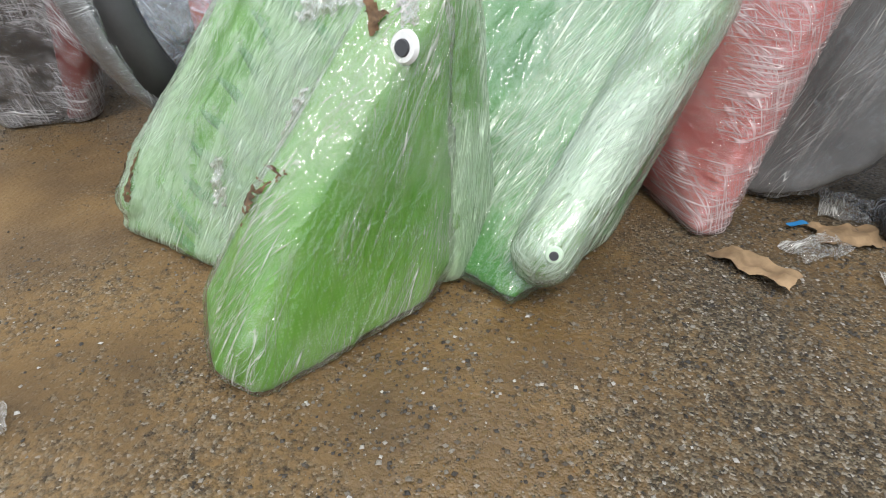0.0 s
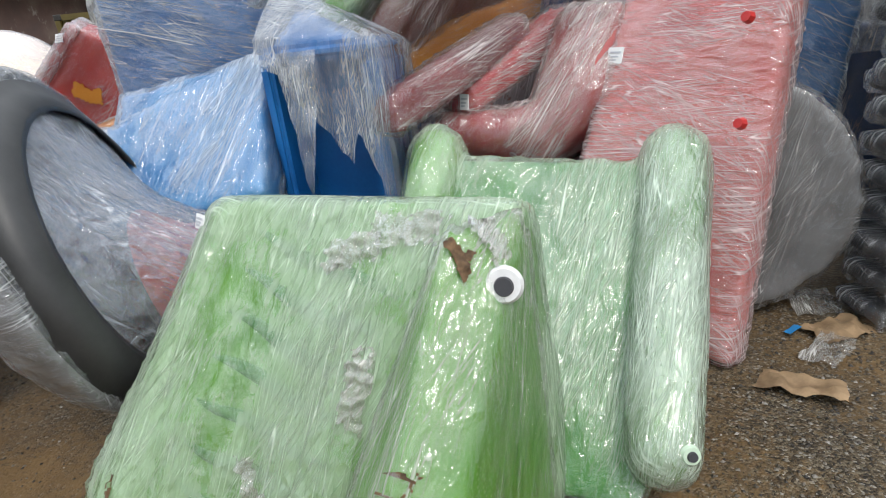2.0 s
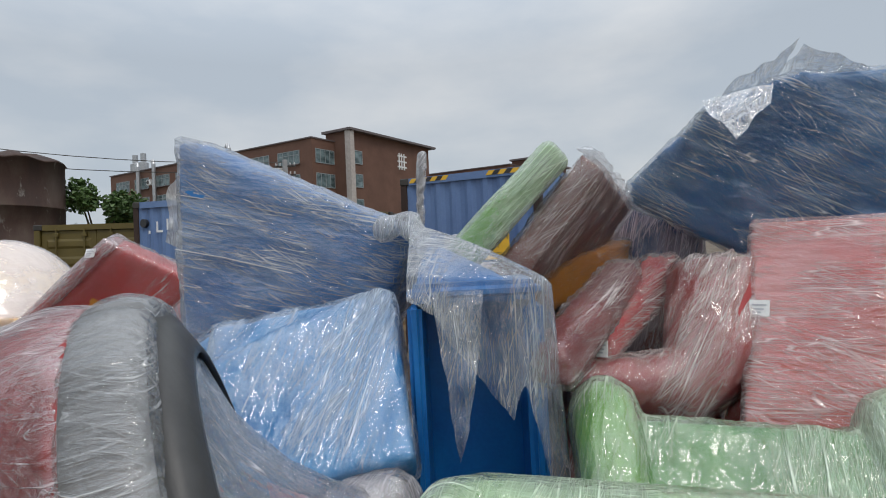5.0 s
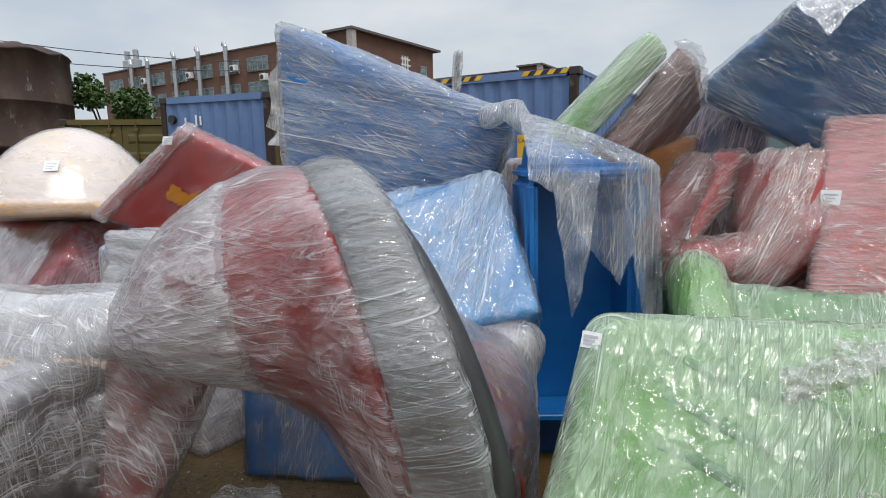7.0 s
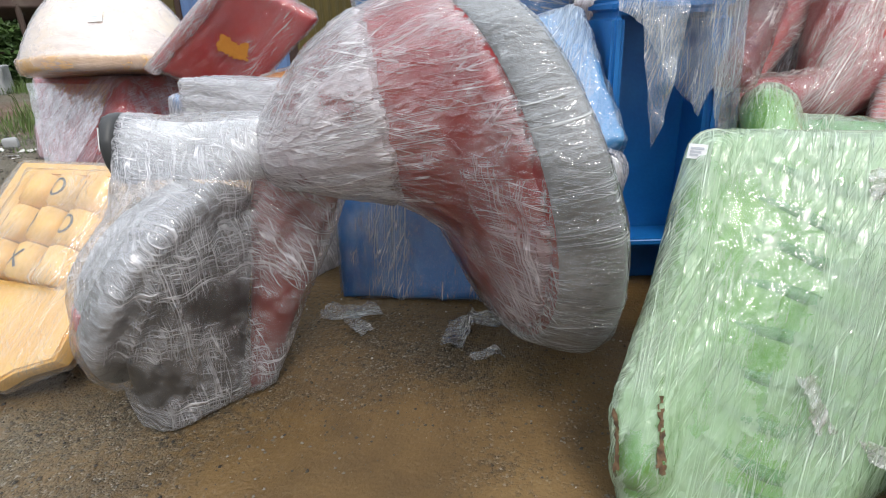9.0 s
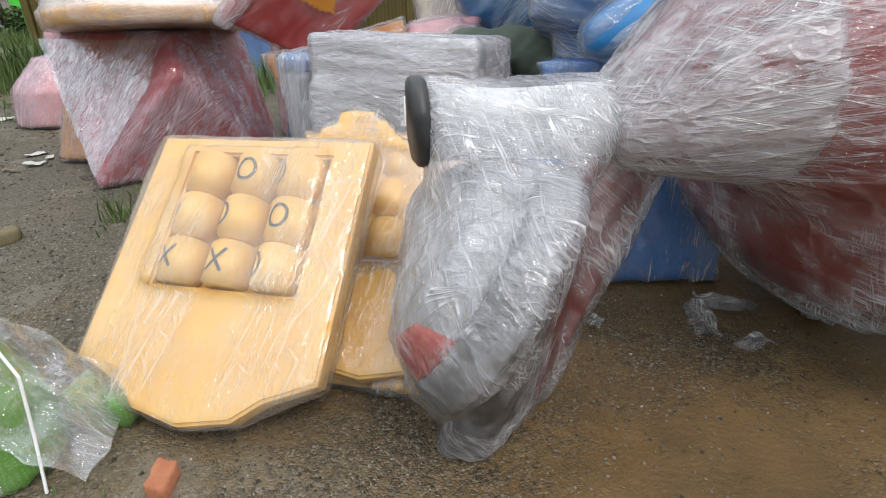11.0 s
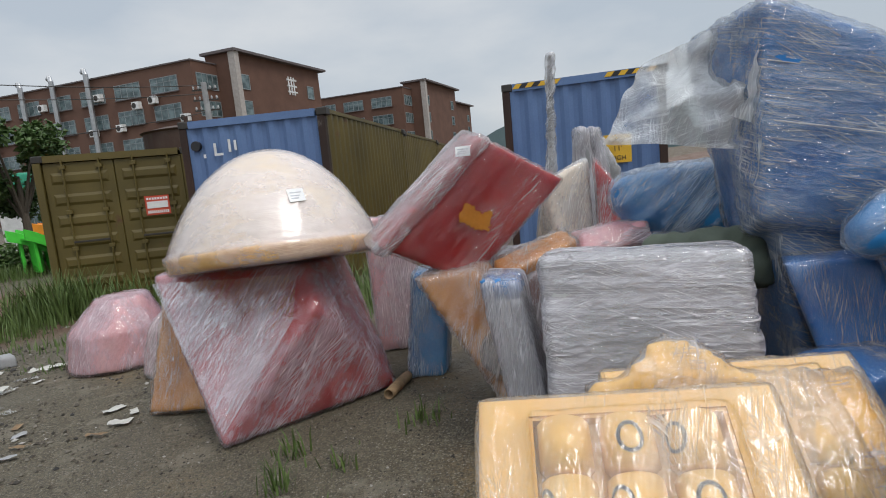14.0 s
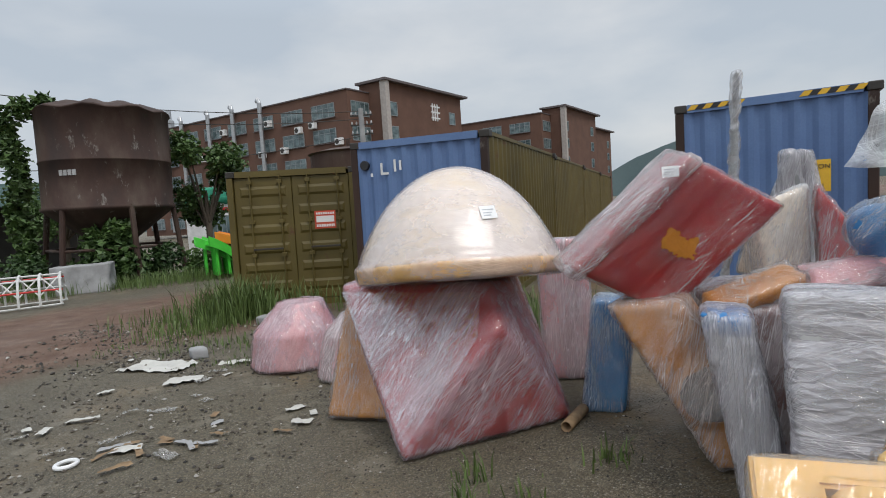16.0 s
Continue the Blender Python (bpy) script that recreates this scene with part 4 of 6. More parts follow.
def game_board(at, marks, label):
    """A yellow board with nine rollers in a window, lying in its own x-y plane, z outwards, origin at its foot."""
    th = thing("game_board", at, label, "game board", "yellow game boards")
    w, h = 0.97, 1.02
    out = [(-w / 2, 0.06), (-w / 2, h), (w / 2, h), (w / 2, 0.06), (0.30, -0.02), (0.2, -0.1), (0, -0.14), (-0.2, -0.1), (-0.30, -0.02)]
    bm = bmesh.new()
    win = [(-0.30, 0.36), (0.32, 0.36), (0.32, 0.94), (-0.30, 0.94)]
    # frame as an outer and an inner outline
    for z in (0.0, 0.09):
        o = [bm.verts.new((x, y, z)) for x, y in out]
        i = [bm.verts.new((x, y, z)) for x, y in win]
        eo = [bm.edges.new((o[k], o[(k + 1) % len(o)])) for k in range(len(o))]
        ei = [bm.edges.new((i[k], i[(k + 1) % 4])) for k in range(4)]
        bmesh.ops.triangle_fill(bm, use_beauty=True, edges=eo + ei)
        if z == 0.0:
            lo, li = o, i
        else:
            for a, b in ((lo, o), (li, i)):
                for k in range(len(a)):
                    bm.faces.new((a[k], a[(k + 1) % len(a)], b[(k + 1) % len(a)], b[k]))
    rim = [e for e in bm.edges if len(e.link_faces) == 2 and e.calc_face_angle(0) > 1.0]
    bmesh.ops.bevel(bm, geom=rim, offset=0.012, segments=2, affect="EDGES")
    part("board", bm, YELLOW, th)
    part("back_sheet", box_bm(-0.32, 0.34, 0.34, 0.96, 0.003, 0.02), YELLOW, th)
    r = 0.088
    for row in range(3):
        for col in range(3):
            kind, turn = marks[row][col]
            cx, cy = -0.20 + col * 0.205, 0.845 - row * 0.193
            b = bmesh.new()
            bmesh.ops.create_cone(b, cap_ends=True, segments=28, radius1=r, radius2=r, depth=0.175, matrix=pose(0, 0, 0, 90, 0, 0))
            bmesh.ops.bevel(b, geom=[e for e in b.edges if e.calc_face_angle(0) > 1.0], offset=0.012, segments=2, affect="EDGES")
            for f in b.faces:
                f.smooth = True
            b.transform(pose(cx, cy, 0.062))
            roller = part("roller", b, YELLOW, th)
            m = bmesh.new()
            if kind == "O":
                strip(m, [(turn + 0.036 * math.cos(a), 0.045 * math.sin(a)) for a in [2 * math.pi * k / 24 for k in range(25)]], 0.013, r)
            elif kind == "X":
                for s in (-1, 1):
                    strip(m, [(turn - 0.035 + 0.07 * k / 6, s * (-0.045 + 0.09 * k / 6)) for k in range(7)], 0.013, r)
            if kind:
                m.transform(pose(cx, cy, 0.062))
                part("mark", m, INK, roller, "grey painted " + ("ring" if kind == "O" else "cross"))
            else:
                m.free()
    # film over the board
    cover = soft_mesh([[Vector((x, y, z)) for x, y in out for z in (-0.02, 0.10)], [Vector((x, y, z)) for x, y in ((-0.3, 0.36), (0.32, 0.36), (0.32, 0.94), (-0.3, 0.94)) for z in (0.05, 0.145)]], (0, 0, 0), 0.024, 2)
    SEED[0] += 1
    part("plastic_wrap", crumple(cover, 0.005, (0.6, 1, 0), SEED[0], 0.012), film("board", (0.3, 1, 0)), th, "clear film over the board")
    return th




def frame_at(origin, across, up):
    """A pose with local x along across, y along up and z out of the face."""
    x = Vector(across).normalized()
    u = Vector(up)
    y = (u - x * u.dot(x)).normalized()
    m = Matrix((x, y, x.cross(y))).transposed().to_4x4()
    m.translation = origin
    return m


game_board(frame_at((-4.83, 1.93, 0.115), (0.92, -0.33, 0.02), (0.26, 0.74, 0.70)), [[("", 0), ("O", 0.0), ("O", -0.075)], [("O", -0.09), ("O", -0.06), ("O", -0.01)], [("X", -0.025), ("X", -0.01), ("O", -0.07)]],
           "yellow noughts and crosses board in film, leaning back")
game_board(frame_at((-4.22, 2.10, 0.11), (0.93, -0.25, 0.0), (0.24, 0.80, 0.62)), [[("", 0), ("", 0), ("", 0)], [("O", -0.07), ("", 0), ("", 0)], [("X", -0.05), ("", 0), ("", 0)]],
           "second yellow noughts and crosses board behind the first")
wrapped("yellow_sheet", (-4.4, 2.3, 0.05), [plate((-4.83, 2.16, 0.04), (0.95, -0.32, 0.0), (0.25, 0.76, 0.74), (0.02, 0.03, -0.05)), [(-4.5, 2.85, 0.78), (-3.95, 2.65, 0.76), (-4.28, 2.92, 0.92), (-4.15, 2.88, 0.92), (-4.2, 2.92, 0.72)]], YELLOW, "patchy",
        "plain yellow board between the game boards", "board", rounds=3)

# ---- the goods round the red slab ----
CAP = (-5.97, 5.36)
TIP = (0.0, 0.14, 1.0)
HS = [0.13, 0.2, 0.28, 0.36, 0.44, 0.52, 0.6, 0.68, 0.76, 0.83, 0.89, 0.94, 0.975, 0.995]
dome = [p for h in HS for p in ring_pts((CAP[0], CAP[1] + 0.12 * h, 1.10 + 0.87 * h), TIP, 0.80 * math.sqrt(1 - h ** 1.45), 36)]
cap = wrapped("mushroom_cap", (-5.97, 5.35, 1.1), [dome], CREAM, "smooth", "cream dome-shaped play mushroom cap in film", "play dome", rounds=1, wrinkle=0.003, along=(1, 0, 0), voxel=0.026,
              extra=[("rim", [ring_pts((*CAP, 1.12), TIP, 0.78, 36) + ring_pts((CAP[0], CAP[1] + 0.015, 1.23), TIP, 0.80, 36)], YELLOW, "yellow rim band")])
label_on(cap, (-5.75, 4.85, 1.6), (0.22, -0.7, 0.6), 0.11, 0.11)
rb = wrapped("red_base_block", (-6.1, 5.4, 0), [[(-6.92, 5.45, 1.12), (-5.62, 5.3, 1.1), (-5.5, 6.1, 1.08), (-6.8, 6.1, 1.08), (-6.42, 4.64, 0.02), (-5.2, 5.2, 0.03), (-5.3, 6.1, 0.03), (-6.7, 5.8, 0.03), (-5.71, 4.80, 0.84), (-5.78, 5.05, 1.10)]],
             SLAB_RED, "violet", "red play base block bound in pinkish film", "play block", rounds=2, voxel=0.03, along=(0.4, 0.2, 0.8), wrinkle=0.008)
wrapped("orange_block", (-6.9, 5.7, 0), [[(-7.16, 5.5, 0.02), (-6.6, 5.35, 0.02), (-6.98, 5.95, 1.08), (-6.7, 5.85, 1.1), (-6.95, 6.2, 0.0), (-6.4, 6.0, 0.0)]], ORANGE, "clear",
        "orange block half hidden in loose film", "play block", along=(0, 0, 1), wrinkle=0.012)
wrapped("rose_dome", (-8.1, 7.3, 0), [ring_pts((-8.0, 7.4, 0.02), (0, 0, 1), 0.52) + ring_pts((-7.98, 7.4, 0.4), (0, 0, 1), 0.47) + ring_pts((-7.9, 7.4, 0.72), (0, 0, 1), 0.25)], ROSE, "violet", "small pink play dome in film", "play dome", wrinkle=0.008)
wrapped("rose_dome", (-7.35, 6.7, 0), [ring_pts((-7.25, 6.75, 0.02), (0, 0, 1), 0.32) + ring_pts((-7.2, 6.75, 0.45), (0, 0, 1), 0.26) + ring_pts((-7.15, 6.75, 0.66), (0, 0, 1), 0.12)], ROSE, "heavy", "small pale play dome in milky film", "play dome", wrinkle=0.008)
sq = wrapped("red_slab", (-4.6, 4.8, 0.9), [plate((-5.24, 4.58, 1.22), (0.64, 0.14, -0.36), (0.77, 0.02, 0.66), (-0.06, 0.24, 0.06))], SLAB_RED, "tight", "square red slab with a yellow splash, tilted on a corner", "slab", rounds=2, along=(0.7, 0, 0.7))
label_on(sq, (-4.60, 4.60, 1.80), (-0.3, -0.9, 0.3), 0.1, 0.07)
part("film_fold", crumple(soft_mesh([plate((-5.27, 4.565, 1.20), (0.80, 0.02, 0.69), (0.075, 0.015, -0.045), (-0.06, 0.27, 0.06))], (-4.6, 4.8, 0.9), 0.018, 2), 0.010, (0.7, 0, 0.6), 33, 0.012), film("pulled", (0.7, 0, 0.7)), sq, "milky film folded over the edge")
wrapped("grey_box", (-4.1, 3.5, 0), [plate((-4.56, 3.32, 0.02), (0.86, -0.42, -0.02), (0.06, 0.24, 1.16), (0.25, 0.42, -0.05))], LIGHT_GREY, "dusty", "large box in dusty grey stretch film", "box", along=(1, -0.4, 0), wrinkle=0.014, rounds=2)
wrapped("narrow_box", (-4.6, 3.7, 0), [plate((-4.64, 3.62, 0.02), (0.16, -0.12, 0), (-0.10, 0.20, 0.94), (0.14, 0.3, 0))], LIGHT_GREY, "dusty", "narrow box with a pale blue top in dusty film", "box", along=(0, 0, 1), rounds=2, wrinkle=0.012,
        extra=[("blue_top", [plate((-4.75, 3.82, 0.96), (0.18, -0.12, 0), (-0.01, 0.02, 0.09), (0.14, 0.3, 0))], MID_BLUE, "pale blue top")])
wrapped("orange_wheel_panel", (-4.6, 4.5, 0), [plate((-4.52, 4.28, 0.02), (0.42, -0.10, 0.03), (-0.50, 0.36, 0.94), (0.16, 0.26, 0.02))], ORANGE, "warm", "orange panel with a dark wheel mark in dusty film", "panel", along=(0.3, 0, 0.9),
        extra=[("dark_disc", [ring_pts((-4.52, 4.36, 0.44), (-0.3, -0.9, 0.3), 0.17) + ring_pts((-4.50, 4.42, 0.44), (-0.3, -0.9, 0.3), 0.17)], CHAR, "dark round mark")])
wrapped("blue_bundle", (-5.0, 5.5, 0), [plate((-5.08, 5.36, 0.0), (0.3, -0.1, 0), (0.14, 0.1, 0.86), (0.1, 0.3, 0))], MID_BLUE, "bluish", "blue bundle in twisted film", "bundle", along=(0, 0, 1))
wrapped("pale_slab", (-4.9, 6.3, 0), [plate((-5.25, 6.2, 0.0), (0.45, -0.05, 0), (0, 0.08, 1.3), (0.02, 0.12, 0))], ROSE, "dusty", "pale upright panel in dusty film", "panel", along=(0, 0, 1))
wrapped("cream_wedge", (-3.5, 5.2, 0.8), [[(-3.86, 5.1, 1.50), (-3.44, 5.15, 1.66), (-3.42, 5.2, 1.05), (-3.8, 5.05, 1.0), (-3.4, 5.5, 1.6), (-3.4, 5.6, 1.0), (-3.8, 5.5, 1.0)]], CREAM, "heavy", "cream wedge block in milky film", "play block")
wrapped("red_wedge", (-3.2, 5.1, 0.8), [[(-3.40, 5.12, 1.66), (-3.16, 5.05, 1.3), (-3.2, 5.05, 1.0), (-3.4, 5.1, 1.0), (-3.2, 5.5, 1.5), (-3.1, 5.5, 1.0)]], RED, "pulled", "red wedge block in milky film", "play block")
wrapped("blue_bag", (-3.2, 4.4, 1.0), [ball_pts((-3.45, 4.5, 1.36), 0.14) + ball_pts((-3.05, 4.25, 1.42), 0.13) + ball_pts((-3.42, 4.45, 1.2), 0.1) + ball_pts((-2.9, 4.1, 1.2), 0.1)], MID_BLUE, "bluish", "rounded blue bag in film", "bag", rounds=2, wrinkle=0.03, along=(0.5, -0.3, 0.6))
wrapped("yellow_strip", (-4.2, 4.2, 0.9), [plate((-4.5, 4.2, 1.0), (0.55, 0.1, 0.14), (0, 0.25, 0.06), (0, 0.02, -0.1))], ORANGE, "clear", "yellow board under the red slab", "board")
wrapped("rose_bundle", (-3.6, 4.4, 1.0), [plate((-3.95, 4.22, 1.02), (0.5, 0.0, 0.05), (0.04, 0.12, 0.14), (0, 0.2, 0))], ROSE, "pulled", "pink bundle in film", "bundle", rounds=2, wrinkle=0.022, along=(0.8, 0, 0.3))
wrapped("green_tarp", (-3.4, 4.0, 0.9), [ball_pts((-3.6, 3.98, 1.05), 0.1) + ball_pts((-3.1, 3.8, 1.05), 0.12), ball_pts((-3.3, 3.8, 1.02), 0.1) + ball_pts((-3.1, 3.7, 0.9), 0.1)], plain("grey_green_canvas", (0.10, 0.12, 0.09), 0.8), None, "crumpled grey-green canvas cover", "tarpaulin", wrinkle=0.05, along=(0.7, 0.2, 0.6))
wrapped("dark_blue_slab", (-3.0, 3.1, 0), [plate((-3.12, 3.02, 0.02), (0.40, -0.16, 0), (-0.15, 0.32, 1.0), (0.2, 0.25, 0))], BLUE, "clear", "dark blue panel with rolled edge in film", "panel", along=(0, 0, 1))
wrapped("pale_blue_bundle", (-2.85, 3.2, 1.0), [ball_pts((-3.02, 3.1, 1.16), 0.1) + ball_pts((-2.6, 3.0, 1.2), 0.12) + ball_pts((-2.9, 3.1, 1.3), 0.06)], MID_BLUE, "bluish", "pale blue bundle in milky film", "bundle", rounds=2, wrinkle=0.024, along=(0.7, 0, 0.5))
wrapped("brown_crate", (-3.7, 4.6, 0), [plate((-4.35, 4.15, 0.0), (1.35, -0.2, 0), (0, 0.1, 0.98), (0.1, 1.2, 0))], BROWN, "dusty", "low brown crate in dusty film under the pile", "crate")

wrapped("dark_crate", (-3.02, 6.2, 0), [plate((-3.32, 5.85, 0.0), (0.7, 0, 0), (0, 0, 0.9), (0, 0.5, 0))], NAVY, "dusty", "dark blue crate in dusty film behind the pile", "crate")
wrapped("wrapped_cones", (-3.02, 6.0, 0.0), [ring_pts((-3.07, 6.0, 0.9), (0, 0, 1), 0.16) + ring_pts((-3.09, 6.0, 1.92), (0.1, 0, 1), 0.05), ring_pts((-2.90, 6.05, 0.9), (0, 0, 1), 0.15) + ring_pts((-2.93, 6.05, 1.92), (-0.1, 0, 1), 0.05)], GREY_PL, "dusty", "two slim grey cones bound in crumpled film", "play cone", wrinkle=0.02, rounds=2, along=(0, 0, 1), voxel=0.024)

# ---- the small green figure beside the path ----
gf = wrapped("small_green_figure", (-5.5, 1.8, 0), [ring_pts((-5.5, 1.80, 0.0), (0, 0, 1), 0.24) + ring_pts((-5.48, 1.80, 0.3), (0, 0, 1), 0.17), ring_pts((-5.48, 1.80, 0.3), (0, 0, 1), 0.15) + ring_pts((-5.50, 1.82, 0.60), (0, 0, 1), 0.085)], GREEN, "clear",
             "small green play figure under a loose plastic sheet", "play figure")

# ---- shipping containers ----
def corrugated(u0, u1, z0, z1, pitch=0.278, deep=0.036):
    """An upright trapezoid-ribbed sheet in local x-z, ribs towards -y."""
    bm = bmesh.new()
    pts, u = [], u0
    while u < u1 - 0.01:
        for f, d in ((0.0, 0), (0.26, 0), (0.50, deep), (0.76, deep)):
            if u + f * pitch < u1:
                pts.append((u + f * pitch, d))
        u += pitch
    pts.append((u1, 0))
    lo = [bm.verts.new((x, d, z0)) for x, d in pts]
    hi = [bm.verts.new((x, d, z1)) for x, d in pts]
    for k in range(len(pts) - 1):
        bm.faces.new((lo[k], lo[k + 1], hi[k + 1], hi[k]))
    return bm


def container(at, length, height, side, end, doors, label, stripes=False):
    w = 2.438
    th = thing("shipping_container", at, label, "shipping container", "shipping containers")
    for x in (0.0, w - 0.12):
        for y in (0.0, length - 0.12):
            part("corner_post", box_bm(x, x + 0.12, y, y + 0.12, 0.118, height - 0.118, 0.01, 1), RUST if y == 0 and not doors else side, th)
            for z in (0, height - 0.118):
                part("corner_casting", box_bm(x - 0.006, x + 0.162, y - 0.006, y + 0.178, z, z + 0.118, 0.012, 1), DARK_STEEL, th)
    for x in (0.01, w - 0.07):
        part("top_rail", box_bm(x, x + 0.06, 0.17, length - 0.17, height - 0.07, height - 0.008), side, th)
        part("bottom_rail", box_bm(x, x + 0.06, 0.17, length - 0.17, 0.02, 0.16), side, th)
    part("header", box_bm(0.165, w - 0.165, 0.006, 0.08, height - 0.12, height - 0.005), end, th)
    part("sill", box_bm(0.165, w - 0.165, 0.006, 0.1, 0.02, 0.15), end, th)
    part("roof_sheet", box_bm(0.08, w - 0.08, 0.1, length - 0.1, height - 0.045, height - 0.025), side, th)
    part("floor_deck", box_bm(0.08, w - 0.08, 0.1, length - 0.1, 0.1, 0.15), DARK_STEEL, th)
    for x, turn in ((0.02, 90), (w - 0.02, -90)):
        b = corrugated(-(length - 0.24) / 2, (length - 0.24) / 2, 0.16, height - 0.07)
        b.transform(pose(x, length / 2, 0, 0, 0, -turn))
        part("side_wall", b, side, th)
    b = corrugated(-1.1, 1.1, 0.16, height - 0.07)
    b.transform(pose(w / 2, length - 0.03, 0, 0, 0, 180))
    part("back_wall", b, side, th)
    if not doors:
        b = corrugated(0.12, w - 0.12, 0.15, height - 0.12)
        b.transform(pose(0, 0.03, 0))
        part("end_wall", b, end, th)
    else:
        for x in (0.13, w / 2 + 0.005):
            dw = w / 2 - 0.135
            d = part("door", box_bm(x, x + dw, 0.05, 0.09, 0.16, height - 0.13, 0.008, 1), end, th)
            for k in range(6):
                z = 0.34 + k * (height - 0.62) / 5.6
                b = box_bm(x + 0.1, x + dw - 0.1, 0.028, 0.05, z, z + 0.20, 0.0)
                for v in b.verts:
                    if v.co.y < 0.04:
                        v.co.z += 0.05 if v.co.z < z + 0.1 else -0.05
                        v.co.x += 0.04 if v.co.x < x + dw / 2 else -0.04
                part("door_rib", b, end, d)
            for bx in (x + dw * 0.28, x + dw * 0.80):
                part("lock_bar", tube_bm([(bx, 0.005, 0.1), (bx, 0.005, height - 0.08)], 0.017, 8), end, d)
                for z in (0.25, height * 0.38, height * 0.62, height - 0.25):
                    part("bar_bracket", box_bm(bx - 0.05, bx + 0.05, -0.012, 0.05, z, z + 0.07, 0.006, 1), end, d)
            part("door_handle", box_bm(x + dw * 0.28, x + dw * 0.80, -0.035, -0.015, height * 0.43, height * 0.43 + 0.035, 0.004, 1), DARK_STEEL, d)
    if stripes:
        for x0 in (0.17, w - 0.17 - 0.7):
            for k in range(7):
                m = BLACK_PL if k % 2 else PAINT_YELLOW
                b = box_bm(x0 + k * 0.1, x0 + k * 0.1 + 0.1, 0.0, 0.004, height - 0.085, height - 0.015)
                for v in b.verts:
                    v.co.x += 0.06 if v.co.z > height - 0.05 else 0
                part("warning_stripe", b, m, th)
    return th


PAINT_YELLOW = plain("yellow_paint", (0.72, 0.42, 0.03), 0.5)
c1 = container(pose(-10.46, 11.45, 0, 0, 1.2, 5), 6.06, 2.66, OLIVE, OLIVE, True, "olive green shipping container with closed double doors")
sgn = part("notice", box_bm(1.62, 2.02, 0.018, 0.026, 1.5, 1.84), plain("red_notice", (0.55, 0.07, 0.03), 0.5), c1, "red and white notice plate")
part("notice_bars", joined(*[box_bm(1.65 + 0.045 * k, 1.68 + 0.045 * k, 0.012, 0.018, 1.77, 1.81) for k in range(8)], box_bm(1.65, 1.99, 0.012, 0.018, 1.62, 1.74), *[box_bm(1.65 + 0.032 * k, 1.672 + 0.032 * k, 0.012, 0.018, 1.53, 1.58) for k in range(11)]), WHITE_PL, sgn)
c2 = container(pose(-7.86, 10.60, 0, 0, 1.2, -18.6), 6.06, 2.9, OLIVE, BLUE_STEEL, False, "blue-ended shipping container with olive sides and worn white letters")
for bx in ((0.36, 0.40, 2.3, 2.36), (0.55, 0.70, 2.32, 2.36), (0.55, 0.59, 2.36, 2.52), (0.80, 0.84, 2.36, 2.56), (0.90, 0.94, 2.38, 2.54)):
    part("painted_mark", box_bm(bx[0], bx[1], 0.016, 0.022, bx[2], bx[3]), WHITE_PL, c2)
part("round_vent", tube_bm([(0.25, 0.0, 2.5), (0.25, 0.06, 2.5)], 0.08, 16), BLACK_PL, c2)
for k in (1, 2, 3):
    d = Vector((0.319, 0.948, 0)) * 6.2 * k
    container(pose(-7.86 + d.x, 10.60 + d.y, 0, 0, 1.0, -18.6), 6.06, 2.9 - 0.04 * k, OLIVE, OLIVE, True, "olive shipping container farther along the row")
c3 = container(pose(-2.72, 9.66, 0.02, 0, 1.0, -27.5), 6.06, 2.9, BLUE_STEEL, BLUE_STEEL, False, "blue shipping container with a yellow height notice", True)
sg = part("height_notice", box_bm(1.52, 1.92, 0.0, 0.012, 1.52, 1.95), PAINT_YELLOW, c3, "yellow height warning notice")
for txt, z, s in (("CAUTION", 1.83, 0.085), ("11'", 1.70, 0.12), ("HIGH", 1.56, 0.1)):
    cu = bpy.data.curves.new("words", "FONT")
    cu.body, cu.size, cu.extrude, cu.align_x = txt, s, 0.002, "CENTER"
    tmp = new("words", cu)
    me = bpy.data.meshes.new_from_object(tmp.evaluated_get(bpy.context.evaluated_depsgraph_get()))
    bpy.data.objects.remove(tmp)
    me.transform(pose(1.72, -0.004, z, 90, 0, 0))
    part("wording", me, BLACK_PL, sg)

# wrapped posts standing among the pile
wrapped("wrapped_pole", (-2.35, 8.6, 0), chain([((-2.55, 8.6, 0.0), (0.1, 0, 1), 0.05), ((-2.35, 8.62, 1.6), (0.1, 0, 1), 0.052), ((-2.23, 8.65, 3.15), (0.1, 0, 1), 0.04)]), GREY_PL, "heavy", "tall thin pole wound in grey film", "pole", along=(0.6, 0, 0.8), wrinkle=0.02)
for px, tip in ((-1.95, -1.88), (-1.66, -1.78)):
    wrapped("wrapped_post", (px, 8.2, 0), chain([((px, 8.2, 0.0), (0, 0, 1), 0.14), ((px, 8.2, 1.45), (0, 0, 1), 0.13), ((tip, 8.2, 1.78), (0, 0, 1), 0.055), ((tip, 8.2, 1.88), (0, 0, 1), 0.055)]), GREY_PL, "heavy", "short post tied up in grey film", "post", along=(0.3, 0, 0.9), wrinkle=0.015)

# ---- factory buildings ----
BRICK = surface("brown_brick_cladding", [(0.3, (0.112, 0.056, 0.038)), (0.7, (0.150, 0.078, 0.053))], 0.85, scale=0.5, grain=12, bump=0.2)
ROOF_TRIM = plain("grey_roof_trim", (0.12, 0.10, 0.10), 0.7)
PILLAR = plain("pale_render", (0.42, 0.38, 0.35), 0.8)


